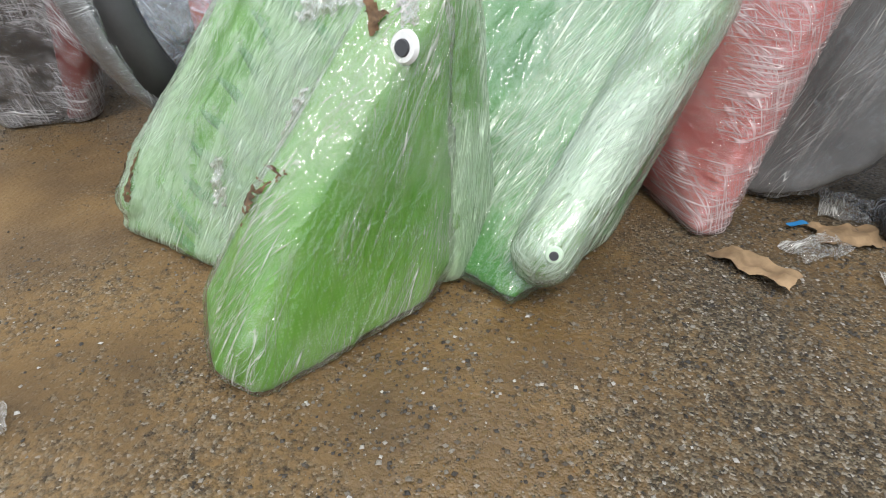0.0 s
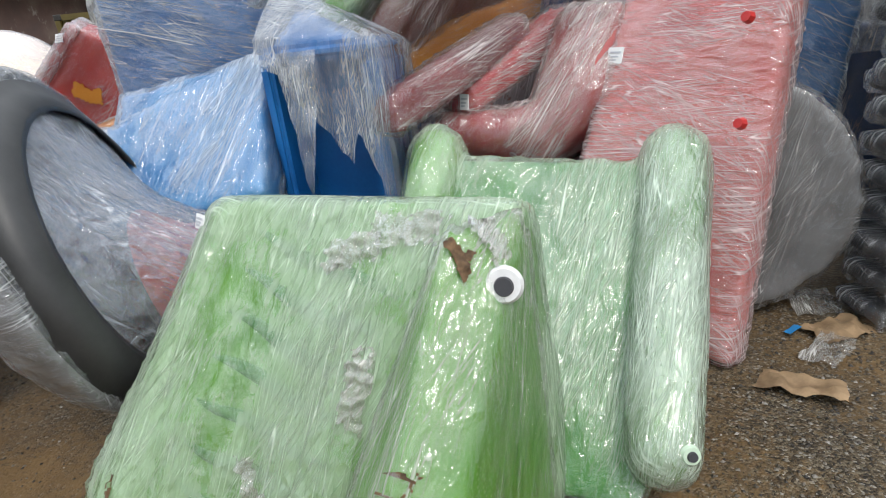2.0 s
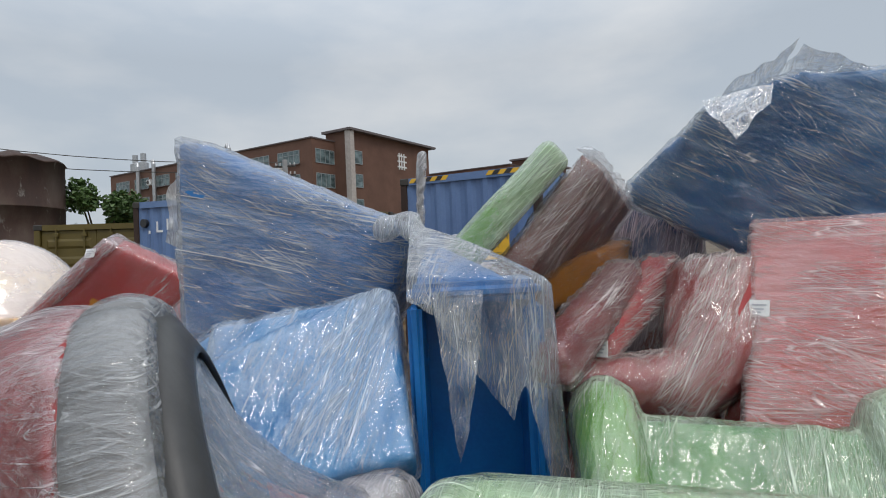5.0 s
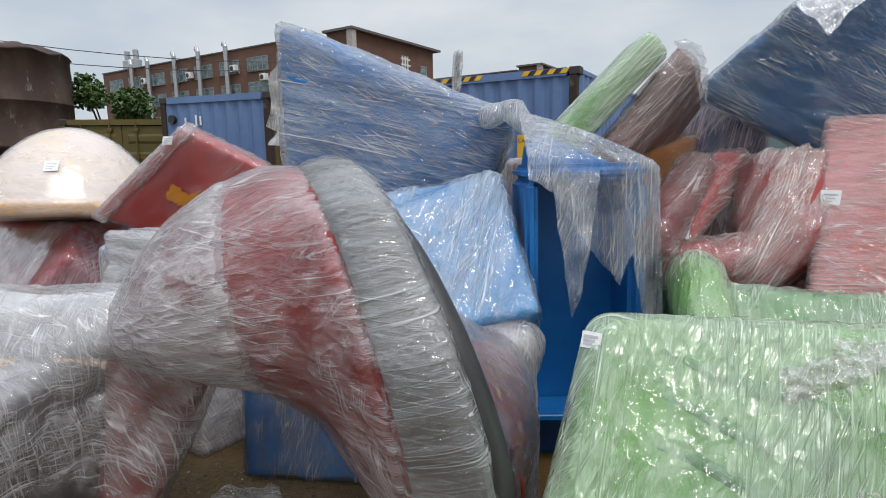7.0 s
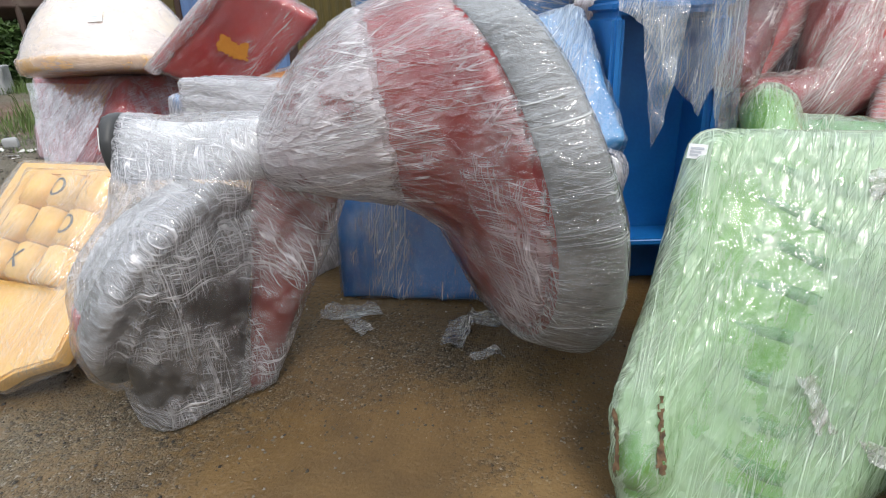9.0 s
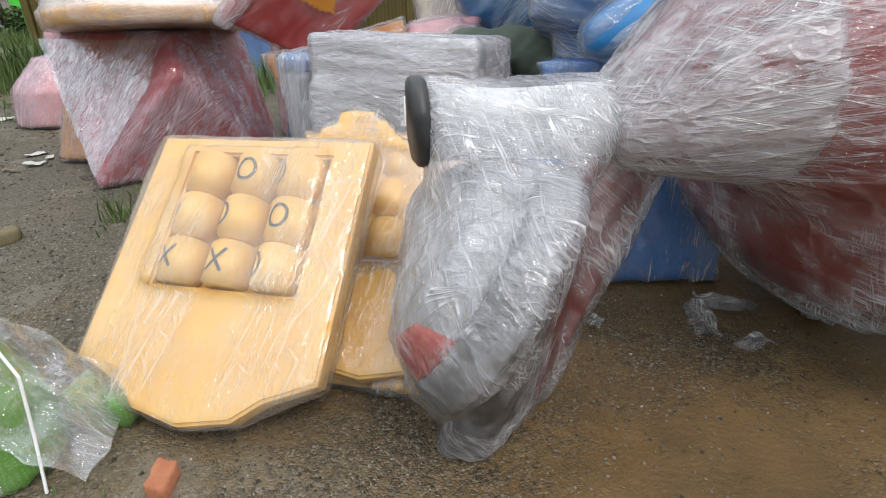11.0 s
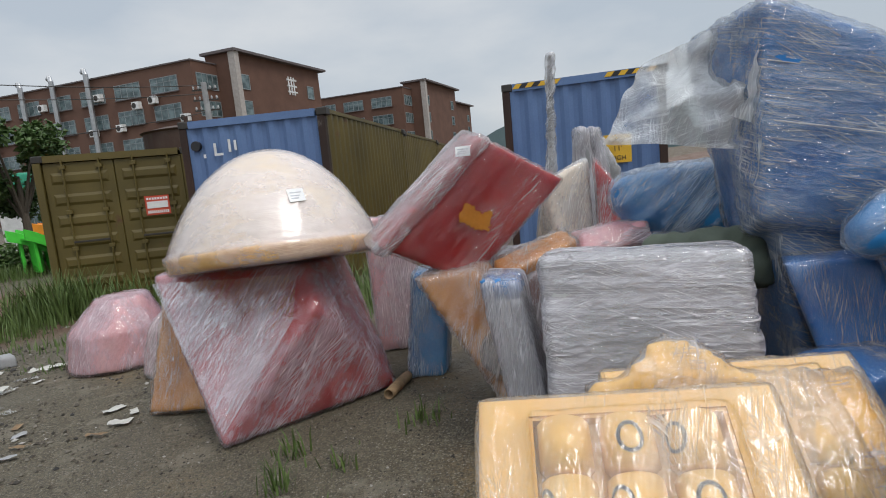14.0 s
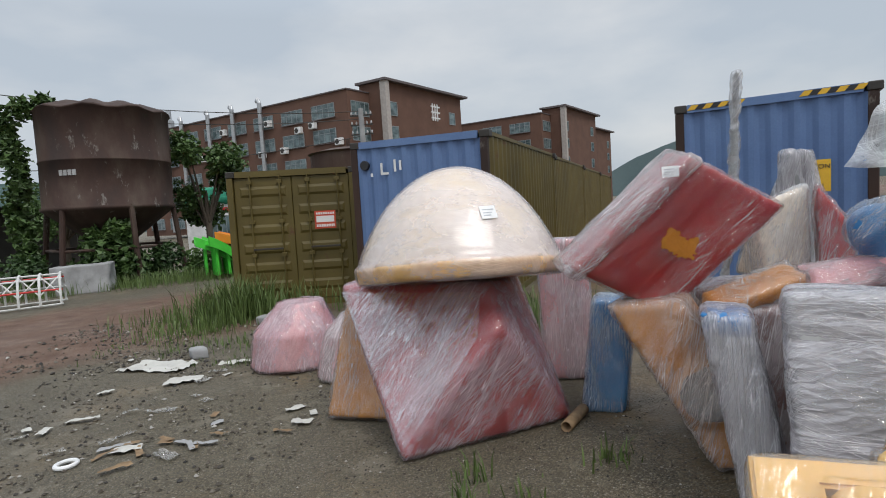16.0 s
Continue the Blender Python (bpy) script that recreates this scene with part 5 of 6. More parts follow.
def glass_build(n, l, out):
    p = n.new("ShaderNodeBsdfPrincipled")
    v = mapped(n, l, (0.6, 0.6, 0.9))
    l.new(ramp_node(n, l, noise_node(n, l, 1.5, 2, v), [(0.35, (0.05, 0.075, 0.08)), (0.65, (0.16, 0.22, 0.23))]), p.inputs["Base Color"])
    p.inputs["Roughness"].default_value = 0.08
    l.new(p.outputs[0], out.inputs[0])


GLASS = mat("window_glass", glass_build)
FRAME = plain("grey_window_frame", (0.24, 0.27, 0.28), 0.5)


def window(th, u, z, w, h, right=False, panes=4):
    """A window on the long face (local y = 0, outwards -y) or on the side face (local x = 0, outwards +x)."""
    turn = pose(0, 0, 0, 0, 0, 90) if right else Matrix()
    def put(name, b, m, parent):
        b.transform(turn)
        return part(name, b, m, parent)
    top = put("window", joined(box_bm(u, u + w, -0.05, 0.06, z, z + 0.07), box_bm(u, u + w, -0.05, 0.06, z + h - 0.07, z + h), *[box_bm(u + k * (w - 0.07) / panes, u + k * (w - 0.07) / panes + 0.07, -0.05, 0.06, z + 0.07, z + h - 0.07) for k in range(panes + 1)], box_bm(u + 0.07, u + w - 0.07, -0.04, 0.0, z + h * 0.66, z + h * 0.66 + 0.05)), FRAME, th)
    for k in range(panes):
        p0 = u + k * (w - 0.07) / panes + 0.07
        put("pane", box_bm(p0, u + (k + 1) * (w - 0.07) / panes, -0.02, 0.0, z + 0.07, z + h - 0.07), GLASS, top)
    put("window_sill", box_bm(u - 0.1, u + w + 0.1, -0.16, 0.0, z - 0.1, z), ROOF_TRIM, top)


def factory(at, label):
    """Origin at the near corner; the long face runs to local -x, the side face to local +y."""
    th = thing("factory_building", at, label, "building", "factory buildings")
    part("wall", box_bm(-48, 0, 0.06, 20, 0, 17.0), BRICK, th)
    part("parapet", box_bm(-48.1, 0.1, -0.1, 20.1, 17.0, 17.15), ROOF_TRIM, th)
    part("tower_wall", box_bm(-1.5, 2.4, 4.2, 23.0, 0, 18.2), BRICK, th)
    part("tower_pillar", box_bm(2.1, 3.0, 3.9, 4.7, 0, 18.4), PILLAR, th)
    part("roof", box_bm(-1.8, 3.2, 3.7, 24.0, 18.2, 18.5), ROOF_TRIM, th)
    for z in (1.0, 4.3, 7.6, 10.9, 14.0):
        for k in range(8):
            window(th, -6.2 - k * 5.7, z, 4.0, 1.75)
        w = part("window", joined(box_bm(0.0, 0.08, 0.6, 4.0, z - 0.05, z + 0.05), box_bm(0.0, 0.08, 0.6, 4.0, z + 1.7, z + 1.78), *[box_bm(0.0, 0.08, 0.6 + k * 0.83, 0.68 + k * 0.83, z, z + 1.7) for k in range(5)]), FRAME, th)
        part("pane", box_bm(0.0, 0.05, 0.65, 3.95, z + 0.05, z + 1.7), GLASS, w)
        for y in (5.2, 19.5):
            w = part("window", joined(box_bm(2.4, 2.5, y, y + 1.6, z, z + 0.1), box_bm(2.4, 2.5, y, y + 1.6, z + 1.7, z + 1.8), box_bm(2.4, 2.5, y, y + 0.1, z + 0.1, z + 1.7), box_bm(2.4, 2.5, y + 1.5, y + 1.6, z + 0.1, z + 1.7)), FRAME, th)
            part("pane", box_bm(2.4, 2.45, y + 0.1, y + 1.5, z + 0.1, z + 1.7), GLASS, w)
    return th


def fit_out(th):
    """Pipes, air conditioners and vents of the nearest building."""
    for u in (-15.5, -21.5, -27.2, -34.0, -38.5):
        part("downpipe", tube_bm([(u, -0.5, 0.5), (u, -0.5, 17.6), (u - 0.25, -0.45, 18.1), (u - 0.9, -0.1, 18.0)], 0.3, 10), GALV, th, "galvanised exhaust pipe")
    for u, z in ((-6.4, 12.9), (-9.0, 12.6), (-14.8, 14.2), (-24.6, 14.2), (-30.2, 10.9), (-36.0, 14.4), (-16.5, 10.2), (-2.0, 10.4), (-12.0, 10.3)):
        a = part("air_conditioner", box_bm(u, u + 1.1, -0.6, -0.05, z, z + 0.85, 0.03), WHITE_PL, th, "white outdoor air conditioner")
        part("fan_grille", tube_bm([(u + 0.4, -0.63, z + 0.42), (u + 0.4, -0.60, z + 0.42)], 0.32, 18), DARK_STEEL, a)
    for u in (-42.0, -44.5):
        part("roof_vent", tube_bm([(u, 2.5, 17.0), (u, 2.5, 19.0), (u, 2.5, 19.2), (u, 2.5, 20.6)], [0.8, 0.8, 0.45, 0.45], 12), GALV, th, "rooftop exhaust stack")
    for k in range(3):
        part("sign_stroke", box_bm(2.4, 2.5, 15.0 + 0.6 * k, 15.2 + 0.6 * k, 14.2, 16.6), WHITE_PL, th)
        part("sign_stroke", box_bm(2.41, 2.52, 14.7, 16.9, 14.5 + 0.8 * k, 14.7 + 0.8 * k), WHITE_PL, th)


fb = factory(pose(-19.8, 69.5, 0, 0, 0.8, -30.5), "brown brick factory with white pipes and air conditioners")
c4 = copy_thing(fb, pose(8.0, 101.0, 0, 0, 0.8, -30.5))
c4["label"] = "more distant brown brick factory block"
c5 = copy_thing(fb, pose(19.5, 134.0, 0, 0, 0.8, -30.5))
c5["label"] = "most distant brown brick factory block"
fit_out(fb)

# ---- hills far behind ----
hb = bmesh.new()
prev = None
for k in range(121):
    a = radians(-70 + 140 * k / 120)
    r = 620
    p = Vector((math.sin(a) * r, math.cos(a) * r, 0))
    hgt = 8 + 14 * max(0, noise.noise(Vector((a * 2.1 + 4.4, 0.3, 0)))) * 2 + 72 * math.exp(-((math.degrees(a) - 43) / 8) ** 2) + 30 * math.exp(-((math.degrees(a) - 20) / 6) ** 2) + 4 * noise.noise(Vector((a * 30, 1, 0))) + 1.6 * noise.noise(Vector((a * 130, 2, 0)))
    row = [hb.verts.new((p.x, p.y, -2)), hb.verts.new((p.x, p.y, hgt)), hb.verts.new((p.x * 1.25, p.y * 1.25, hgt * 0.6))]
    if prev:
        for i in (0, 1):
            hb.faces.new((prev[i], row[i], row[i + 1], prev[i + 1]))
    prev = row
part("backdrop", hb, surface("hazy_wooded_hill", [(0.3, (0.11, 0.16, 0.17)), (0.7, (0.16, 0.22, 0.225))], 1.0, scale=0.02, grain=0.5, bump=0), None)
tagged(bpy.data.objects["backdrop"], "hazy blue-green wooded hills", "hills", kind="structure")

# ---- plants ----
LEAF = surface("broad_leaf", [(0.3, (0.035, 0.075, 0.018)), (0.7, (0.085, 0.15, 0.035))], 0.55, scale=3, grain=20)
LEAF_DARK = surface("dark_leaf", [(0.3, (0.022, 0.05, 0.014)), (0.7, (0.05, 0.10, 0.025))], 0.55, scale=2, grain=20)
GRASS = surface("grass_blade", [(0.3, (0.06, 0.10, 0.02)), (0.7, (0.13, 0.19, 0.05))], 0.6, scale=4, grain=20)
BARK = plain("grey_bark", (0.10, 0.08, 0.06), 0.9)


def leaf_cloud(spots, count, size, seed):
    """Many small folded leaves scattered through lumpy clusters; spots are (centre, radius)."""
    r = random.Random(seed)
    vs, fs = [], []
    for _ in range(count):
        c, rad = r.choice(spots)
        d = Vector((r.gauss(0, 1), r.gauss(0, 1), r.gauss(0, 1))).normalized() * rad * (r.random() ** 0.4)
        p = Vector(c) + d
        if p.z < 0.02:
            p.z = 0.02 + r.random() * 0.1
        a = Vector((r.gauss(0, 1), r.gauss(0, 1), r.gauss(0, 0.6))).normalized()
        b = a.cross(Vector((r.gauss(0, 1), r.gauss(0, 1), r.gauss(0, 1)))).normalized()
        s = size * r.uniform(0.6, 1.3)
        n = a.cross(b) * s * 0.25
        k = len(vs)
        vs += [p, p + a * s * 0.5 + b * s * 0.42 + n, p + a * s * 1.1, p + a * s * 0.5 - b * s * 0.42 + n]
        fs += [(k, k + 1, k + 2), (k, k + 2, k + 3)]
    me = bpy.data.meshes.new("leaves")
    me.from_pydata(vs, [], fs)
    return me


def bush(name, at, spots, count, size, label, m=None, stems=3):
    th = thing(name, (*at, 0, 0, 0), label, "plant")
    for k in range(stems):
        c = spots[k % len(spots)][0]
        part("stem", tube_bm([(0.1 * k - 0.1, 0, 0), (c[0] * 0.5, c[1] * 0.5, c[2] * 0.5), tuple(c)], [0.05, 0.035, 0.012], 6), BARK, th)
    part("foliage", leaf_cloud(spots, count, size, SEED[0]), m or LEAF, th)
    SEED[0] += 1
    return th


def tree(at, height, spread, seed, label):
    r = random.Random(seed)
    th = thing("tree", (*at, 0, 0, 0), label, "tree")
    part("trunk", tube_bm([(0, 0, 0), (0.05, 0.02, height * 0.3), (0.0, 0.1, height * 0.62)], [0.16, 0.12, 0.07], 9), BARK, th)
    spots = []
    for k in range(9):
        a = k * 2.4
        e = Vector((math.cos(a) * spread * r.uniform(0.5, 1), math.sin(a) * spread * r.uniform(0.5, 1), height * r.uniform(0.45, 0.95)))
        part("limb", tube_bm([(0, 0.03, height * 0.32), tuple(e * 0.6 + Vector((0, 0, height * 0.15))), tuple(e)], [0.06, 0.04, 0.012], 6), BARK, th)
        spots.append((e, spread * r.uniform(0.35, 0.55)))
    part("crown", leaf_cloud(spots, 3200, 0.2, seed), LEAF, th)
    return th


def grass_tufts(name, patches, label):
    r = random.Random(12)
    vs, fs = [], []
    for cx, cy, rx, ry, n, h in patches:
        for _ in range(n):
            x, y = cx + r.gauss(0, rx), cy + r.gauss(0, ry)
            hh, a = h * r.uniform(0.4, 1.2), r.uniform(0, 6.28)
            w, lean = 0.006 + 0.006 * h, Vector((math.cos(a), math.sin(a), 0)) * hh * r.uniform(0.1, 0.6)
            s = Vector((-math.sin(a), math.cos(a), 0)) * w
            p = Vector((x, y, -0.01))
            k = len(vs)
            vs += [p - s, p + s, p + lean * 0.35 + Vector((0, 0, hh * 0.6)) + s * 0.7, p + lean * 0.35 + Vector((0, 0, hh * 0.6)) - s * 0.7, p + lean + Vector((0, 0, hh * 0.95))]
            fs += [(k, k + 1, k + 2, k + 3), (k + 3, k + 2, k + 4)]
    me = bpy.data.meshes.new(name)
    me.from_pydata(vs, [], fs)
    me.materials.append(GRASS)
    return tagged(new(name, me), label, "grass", kind="stuff")


grass_tufts("tall_grass", [(-10.1, 10.6, 0.35, 0.3, 750, 0.75), (-9.3, 10.9, 0.5, 0.25, 260, 0.55), (-10.9, 10.6, 0.6, 0.4, 280, 0.4), (-5.6, 9.1, 0.6, 0.3, 500, 0.5), (-5.0, 8.2, 0.3, 0.3, 200, 0.4), (-10.3, 9.7, 0.5, 0.3, 300, 0.25), (-10.7, 9.0, 0.5, 0.4, 120, 0.12), (-9.2, 8.6, 0.5, 0.3, 150, 0.15)], "tall green grass in front of the olive container")
grass_tufts("weeds", [(-6.0, 3.96, 0.05, 0.05, 26, 0.24), (-5.65, 4.1, 0.05, 0.04, 14, 0.18), (-5.95, 4.36, 0.06, 0.05, 22, 0.2), (-5.07, 4.5, 0.08, 0.08, 40, 0.16), (-5.9, 4.0, 0.2, 0.2, 20, 0.08), (-8.6, 7.4, 0.1, 0.1, 30, 0.18), (-8.9, 7.6, 0.3, 0.2, 40, 0.1), (-5.3, 1.4, 0.2, 0.1, 60, 0.05), (-10.0, 8.3, 0.2, 0.2, 40, 0.12)], "small weeds growing in the gravel")
rv = random.Random(31)
verge = [(-19 + k * 0.62 + rv.uniform(-0.3, 0.3), 16.2 + k * 0.30 + rv.uniform(-0.5, 0.9), 0.5, 0.5, 260, 0.45) for k in range(17)]
grass_tufts("verge_grass", verge, "rough green verge beyond the dirt track")
for k in range(6):
    bx, by = -19.5 + k * 1.55, 17.6 + k * 0.75
    bush("shrub", (bx, by, 0), [((rv.uniform(-0.5, 0.5), rv.uniform(-0.4, 0.4), rv.uniform(0.3, 0.8)), rv.uniform(0.4, 0.7)) for _ in range(4)], 900, 0.16, "leafy green shrub on the verge", LEAF if k % 2 else LEAF_DARK)
bush("shrub", (-17.3, 18.3, 0), [((0, 0, 1.0), 0.7), ((0.4, 0, 0.7), 0.6), ((-0.4, 0, 1.4), 0.5), ((0.2, 0.1, 1.7), 0.45)], 1600, 0.22, "broad-leaved shrub under the rusty tank")
tree((-15.9, 22.0, 0), 4.9, 1.3, 5, "green leafy tree beside the rusty tank")
tree((-23.5, 24.5, 0), 4.6, 1.8, 9, "dark leafy tree behind the yard")
vine_spots = [((-0.1 + 0.15 * math.sin(k), -0.1, 0.5 + k * 0.42), 0.34 + 0.1 * math.sin(k * 2.2)) for k in range(13)]
bush("climbing_vine", (-19.95, 18.2, 0), vine_spots + [((0.4, 0, 5.8), 0.35), ((0.9, 0.2, 6.0), 0.25), ((-0.7, 0, 4.4), 0.25)], 2600, 0.19, "leafy climbing vine up the tank's side", LEAF, 4)

# ---- rusty hopper tank ----
tk = thing("hopper_tank", (-18.1, 19.6, 0, 0, 1.5, 0), "tall rusty steel hopper tank on legs, streaked grey", "tank")
b = bmesh.new()
PROF_R = 0.88
prof = [(0.35, 1.15), (2.2, 2.45), (2.28, 2.5), (2.28, 2.58), (2.22, 2.6), (2.22, 4.0), (2.25, 4.02), (2.25, 4.06), (2.22, 4.08), (2.22, 5.62), (2.3, 5.66), (2.2, 5.72), (1.4, 5.95), (0.02, 6.02)]
rows = []
for r_, z in prof:
    rows.append([b.verts.new((PROF_R * r_ * (1 + 0.012 * math.sin(5 * a + z)) * math.cos(a), PROF_R * r_ * (1 + 0.012 * math.sin(5 * a + z)) * math.sin(a), z + (0.06 * math.sin(9 * a) if z > 5.6 else 0))) for a in [2 * math.pi * k / 40 for k in range(40)]])
for p, q in zip(rows, rows[1:]):
    for k in range(40):
        b.faces.new((p[k], p[(k + 1) % 40], q[(k + 1) % 40], q[k])).smooth = True
part("tank_shell", b, RUST, tk)
for k in range(6):
    a = radians(20 + 60 * k)
    x, y = 1.9 * math.cos(a), 1.9 * math.sin(a)
    part("leg", tube_bm([(x * 1.15, y * 1.15, 0), (x, y, 2.6)], 0.09, 8), RUST, tk)
    a2 = radians(80 + 60 * k)
    part("brace", tube_bm([(x * 1.08, y * 1.08, 1.2), (2.05 * math.cos(a2), 2.05 * math.sin(a2), 1.2)], 0.05, 6), RUST, tk)
part("tank_mark", joined(*[box_bm(-0.25 + 0.14 * k, -0.15 + 0.14 * k, -1.99, -1.95, 3.55, 3.72) for k in range(4)]), LIGHT_GREY, tk, "faded painted mark")

rt = thing("round_tank", (-9.3, 18.5, 0), "low dark rusty round tank behind the olive container", "tank")
part("tank_shell", tube_bm([(0, 0, 0), (0, 0, 3.55), (0, 0, 3.6), (0, 0, 3.72)], [1.35, 1.35, 1.42, 0.9], 32), RUST, rt)
part("inlet_pipe", tube_bm([(-0.1, -0.3, 3.6), (-0.1, -0.3, 4.0)], 0.06, 8), RUST, rt)

# ---- things across the track ----
ch = thing("concrete_block", (-17.4, 16.9, 0, 0, 0, 20), "broken grey concrete block on the verge", "concrete block")
part("block", crumple(soft_mesh([plate((-0.75, -0.4, 0), (1.5, 0, 0), (0.05, 0.05, 0.8), (0, 0.8, 0))], (0, 0, 0), 0.05, 3), 0.03, (0, 0, 1), 3), CONCRETE, ch)
cg = thing("lattice_frame", (-17.6, 13.6, 0, 0, 0, 32), "white and red steel lattice frame lying on the ground", "steel frame")
WHITE_STEEL = plain("white_painted_steel", (0.62, 0.62, 0.6), 0.5)
for k in range(9):
    t = -1.7 + k * 0.42
    part("hoop", tube_bm([(t, -0.55 + 1.1 * (0.5 - 0.5 * math.cos(math.pi * j / 10)), 0.06 + 0.75 * math.sin(math.pi * j / 10)) for j in range(11)], 0.03, 6), WHITE_STEEL, cg)
for k in range(7):
    a = math.pi * k / 6
    yy, zz = -0.55 * math.cos(a), 0.06 + 0.75 * math.sin(a)
    part("rail", tube_bm([(-1.8, yy, zz), (1.7, yy * 0.9, zz * 0.95)], 0.025, 6), RED if k % 3 == 1 else WHITE_STEEL, cg)
for k in range(8):
    t = -1.7 + k * 0.42
    part("diagonal", tube_bm([(t, -0.5, 0.3), (t + 0.42, -0.2, 0.76)], 0.018, 5), WHITE_STEEL, cg)
    part("diagonal", tube_bm([(t + 0.42, -0.5, 0.3), (t, -0.2, 0.76)], 0.018, 5), WHITE_STEEL, cg)


def chute(at, m, length, label):
    th = thing("slide_chute", at, label, "slide", "plastic slides")
    bm = bmesh.new()
    rows = []
    for k in range(13):
        t = k / 12
        z = 0.95 * (1 - t) ** 1.3 + 0.12 + 0.05 * math.sin(t * 9)
        rows.append([bm.verts.new((x, t * length, z + dz)) for x, dz in ((-0.42, 0.28), (-0.36, 0.29), (-0.3, 0.03), (0.3, 0.03), (0.36, 0.29), (0.42, 0.28), (0.42, -0.02), (-0.42, -0.02))])
    for p, q in zip(rows, rows[1:]):
        for i in range(8):
            bm.faces.new((p[i], p[(i + 1) % 8], q[(i + 1) % 8], q[i]))
    bm.faces.new(rows[0])
    bm.faces.new(rows[-1])
    part("chute", bm, m, th)
    for k in range(5):
        t = 0.1 + k * 0.18
        part("step", box_bm(-0.3, 0.3, t * length, t * length + 0.08, 0.1, 0.16 + 0.95 * (1 - t) ** 1.3, 0.02), m, th)
    return th


LIME = plain("lime_green_plastic", (0.08, 0.62, 0.06), 0.4)
SLIDE_ORANGE = plain("bright_orange_plastic", (0.80, 0.26, 0.02), 0.4)
chute((-14.6, 18.3, 0, 0, 0, -60), LIME, 2.2, "bright lime green plastic slide lying on the grass")
chute((-14.1, 18.0, 0, 0, 0, -50), LIME, 1.9, "second lime green plastic slide beside it")
chute((-14.6, 19.9, 0.1, 0, 0, -75), SLIDE_ORANGE, 3.0, "bright orange plastic slide behind the green ones")

kk = thing("gate_kiosk", (-20.5, 32.0, 0, 0, 0, -10), "small white kiosk with a green roof cover", "kiosk")
part("wall", box_bm(-1.6, 2.2, 0, 3, 0, 2.9, 0.03), WHITE_PL, kk)
wd = part("window", box_bm(-0.2, 1.4, -0.06, 0.0, 0.7, 2.2), FRAME, kk)
for k in range(5):
    part("pane", box_bm(-0.13 + k * 0.3, 0.12 + k * 0.3, -0.075, -0.06, 0.78, 2.12), GLASS, wd)
part("notice", box_bm(-0.9, 1.6, -0.03, 0, 2.4, 2.65), RED, kk, "red strip of lettering as plain bars")
part("roof_cover", crumple(soft_mesh([plate((-1.7, -0.2, 2.9), (3.0, 0, 0), (0.2, 0.2, 0.9), (0, 2.6, 0))], (0, 0, 0), 0.12, 3), 0.08, (1, 0, 0), 5), plain("green_netting", (0.02, 0.22, 0.13), 0.8), kk)

tr = thing("green_truck", (-16.0, 32.5, 0, 0, 0, -14), "dark green lorry parked facing the yard", "truck")
TRUCK = plain("truck_green_paint", (0.015, 0.16, 0.06), 0.35)
part("cab", box_bm(-1.2, 1.2, 0, 1.9, 0.9, 3.1, 0.14), TRUCK, tr)
part("windscreen", box_bm(-1.0, 1.0, -0.025, 0.05, 1.95, 2.75, 0.02), GLASS, tr)
part("grille", box_bm(-0.6, 0.6, -0.04, 0.02, 1.25, 1.75, 0.03), BLACK_PL, tr)
part("bumper", box_bm(-1.25, 1.25, -0.1, 0.15, 0.55, 0.95, 0.05), LIGHT_GREY, tr)
part("cargo_bed", box_bm(-1.2, 1.2, 2.1, 7.5, 1.1, 2.6, 0.05), TRUCK, tr)
part("number_plate", box_bm(-0.25, 0.25, -0.12, -0.1, 0.68, 0.82), PAINT_YELLOW, tr)
for x in (-0.95, 0.95):
    part("headlight", box_bm(x - 0.17, x + 0.17, -0.12, -0.08, 0.72, 0.88, 0.02), WHITE_PL, tr)
    for y in (0.9, 5.6):
        w = part("wheel", tube_bm([(x - 0.15, y, 0.5), (x + 0.15, y, 0.5)], 0.5, 20), BLACK_PL, tr)
        part("rim", tube_bm([(x - 0.16, y, 0.5), (x + 0.16, y, 0.5)], 0.26, 16), GALV, w)

sh = thing("open_shed", (-28.5, 24.0, 0, 0, 0, 30), "dark open shed with a teal sheet roof", "shed")
part("roof", box_bm(-6, 5, -0.5, 6, 3.5, 3.65), plain("teal_sheet_roof", (0.10, 0.17, 0.17), 0.6), sh)
part("fascia", box_bm(-6, 5, -0.6, -0.5, 3.2, 4.2), plain("teal_fascia", (0.12, 0.2, 0.2), 0.6), sh)
part("back_wall", box_bm(-6, 5, 5.8, 6, 0, 3.5), DARK_STEEL, sh)
for x in (-5.8, -1.0, 4.6):
    part("post", box_bm(x, x + 0.2, 0, 0.2, 0, 3.5), DARK_STEEL, sh)

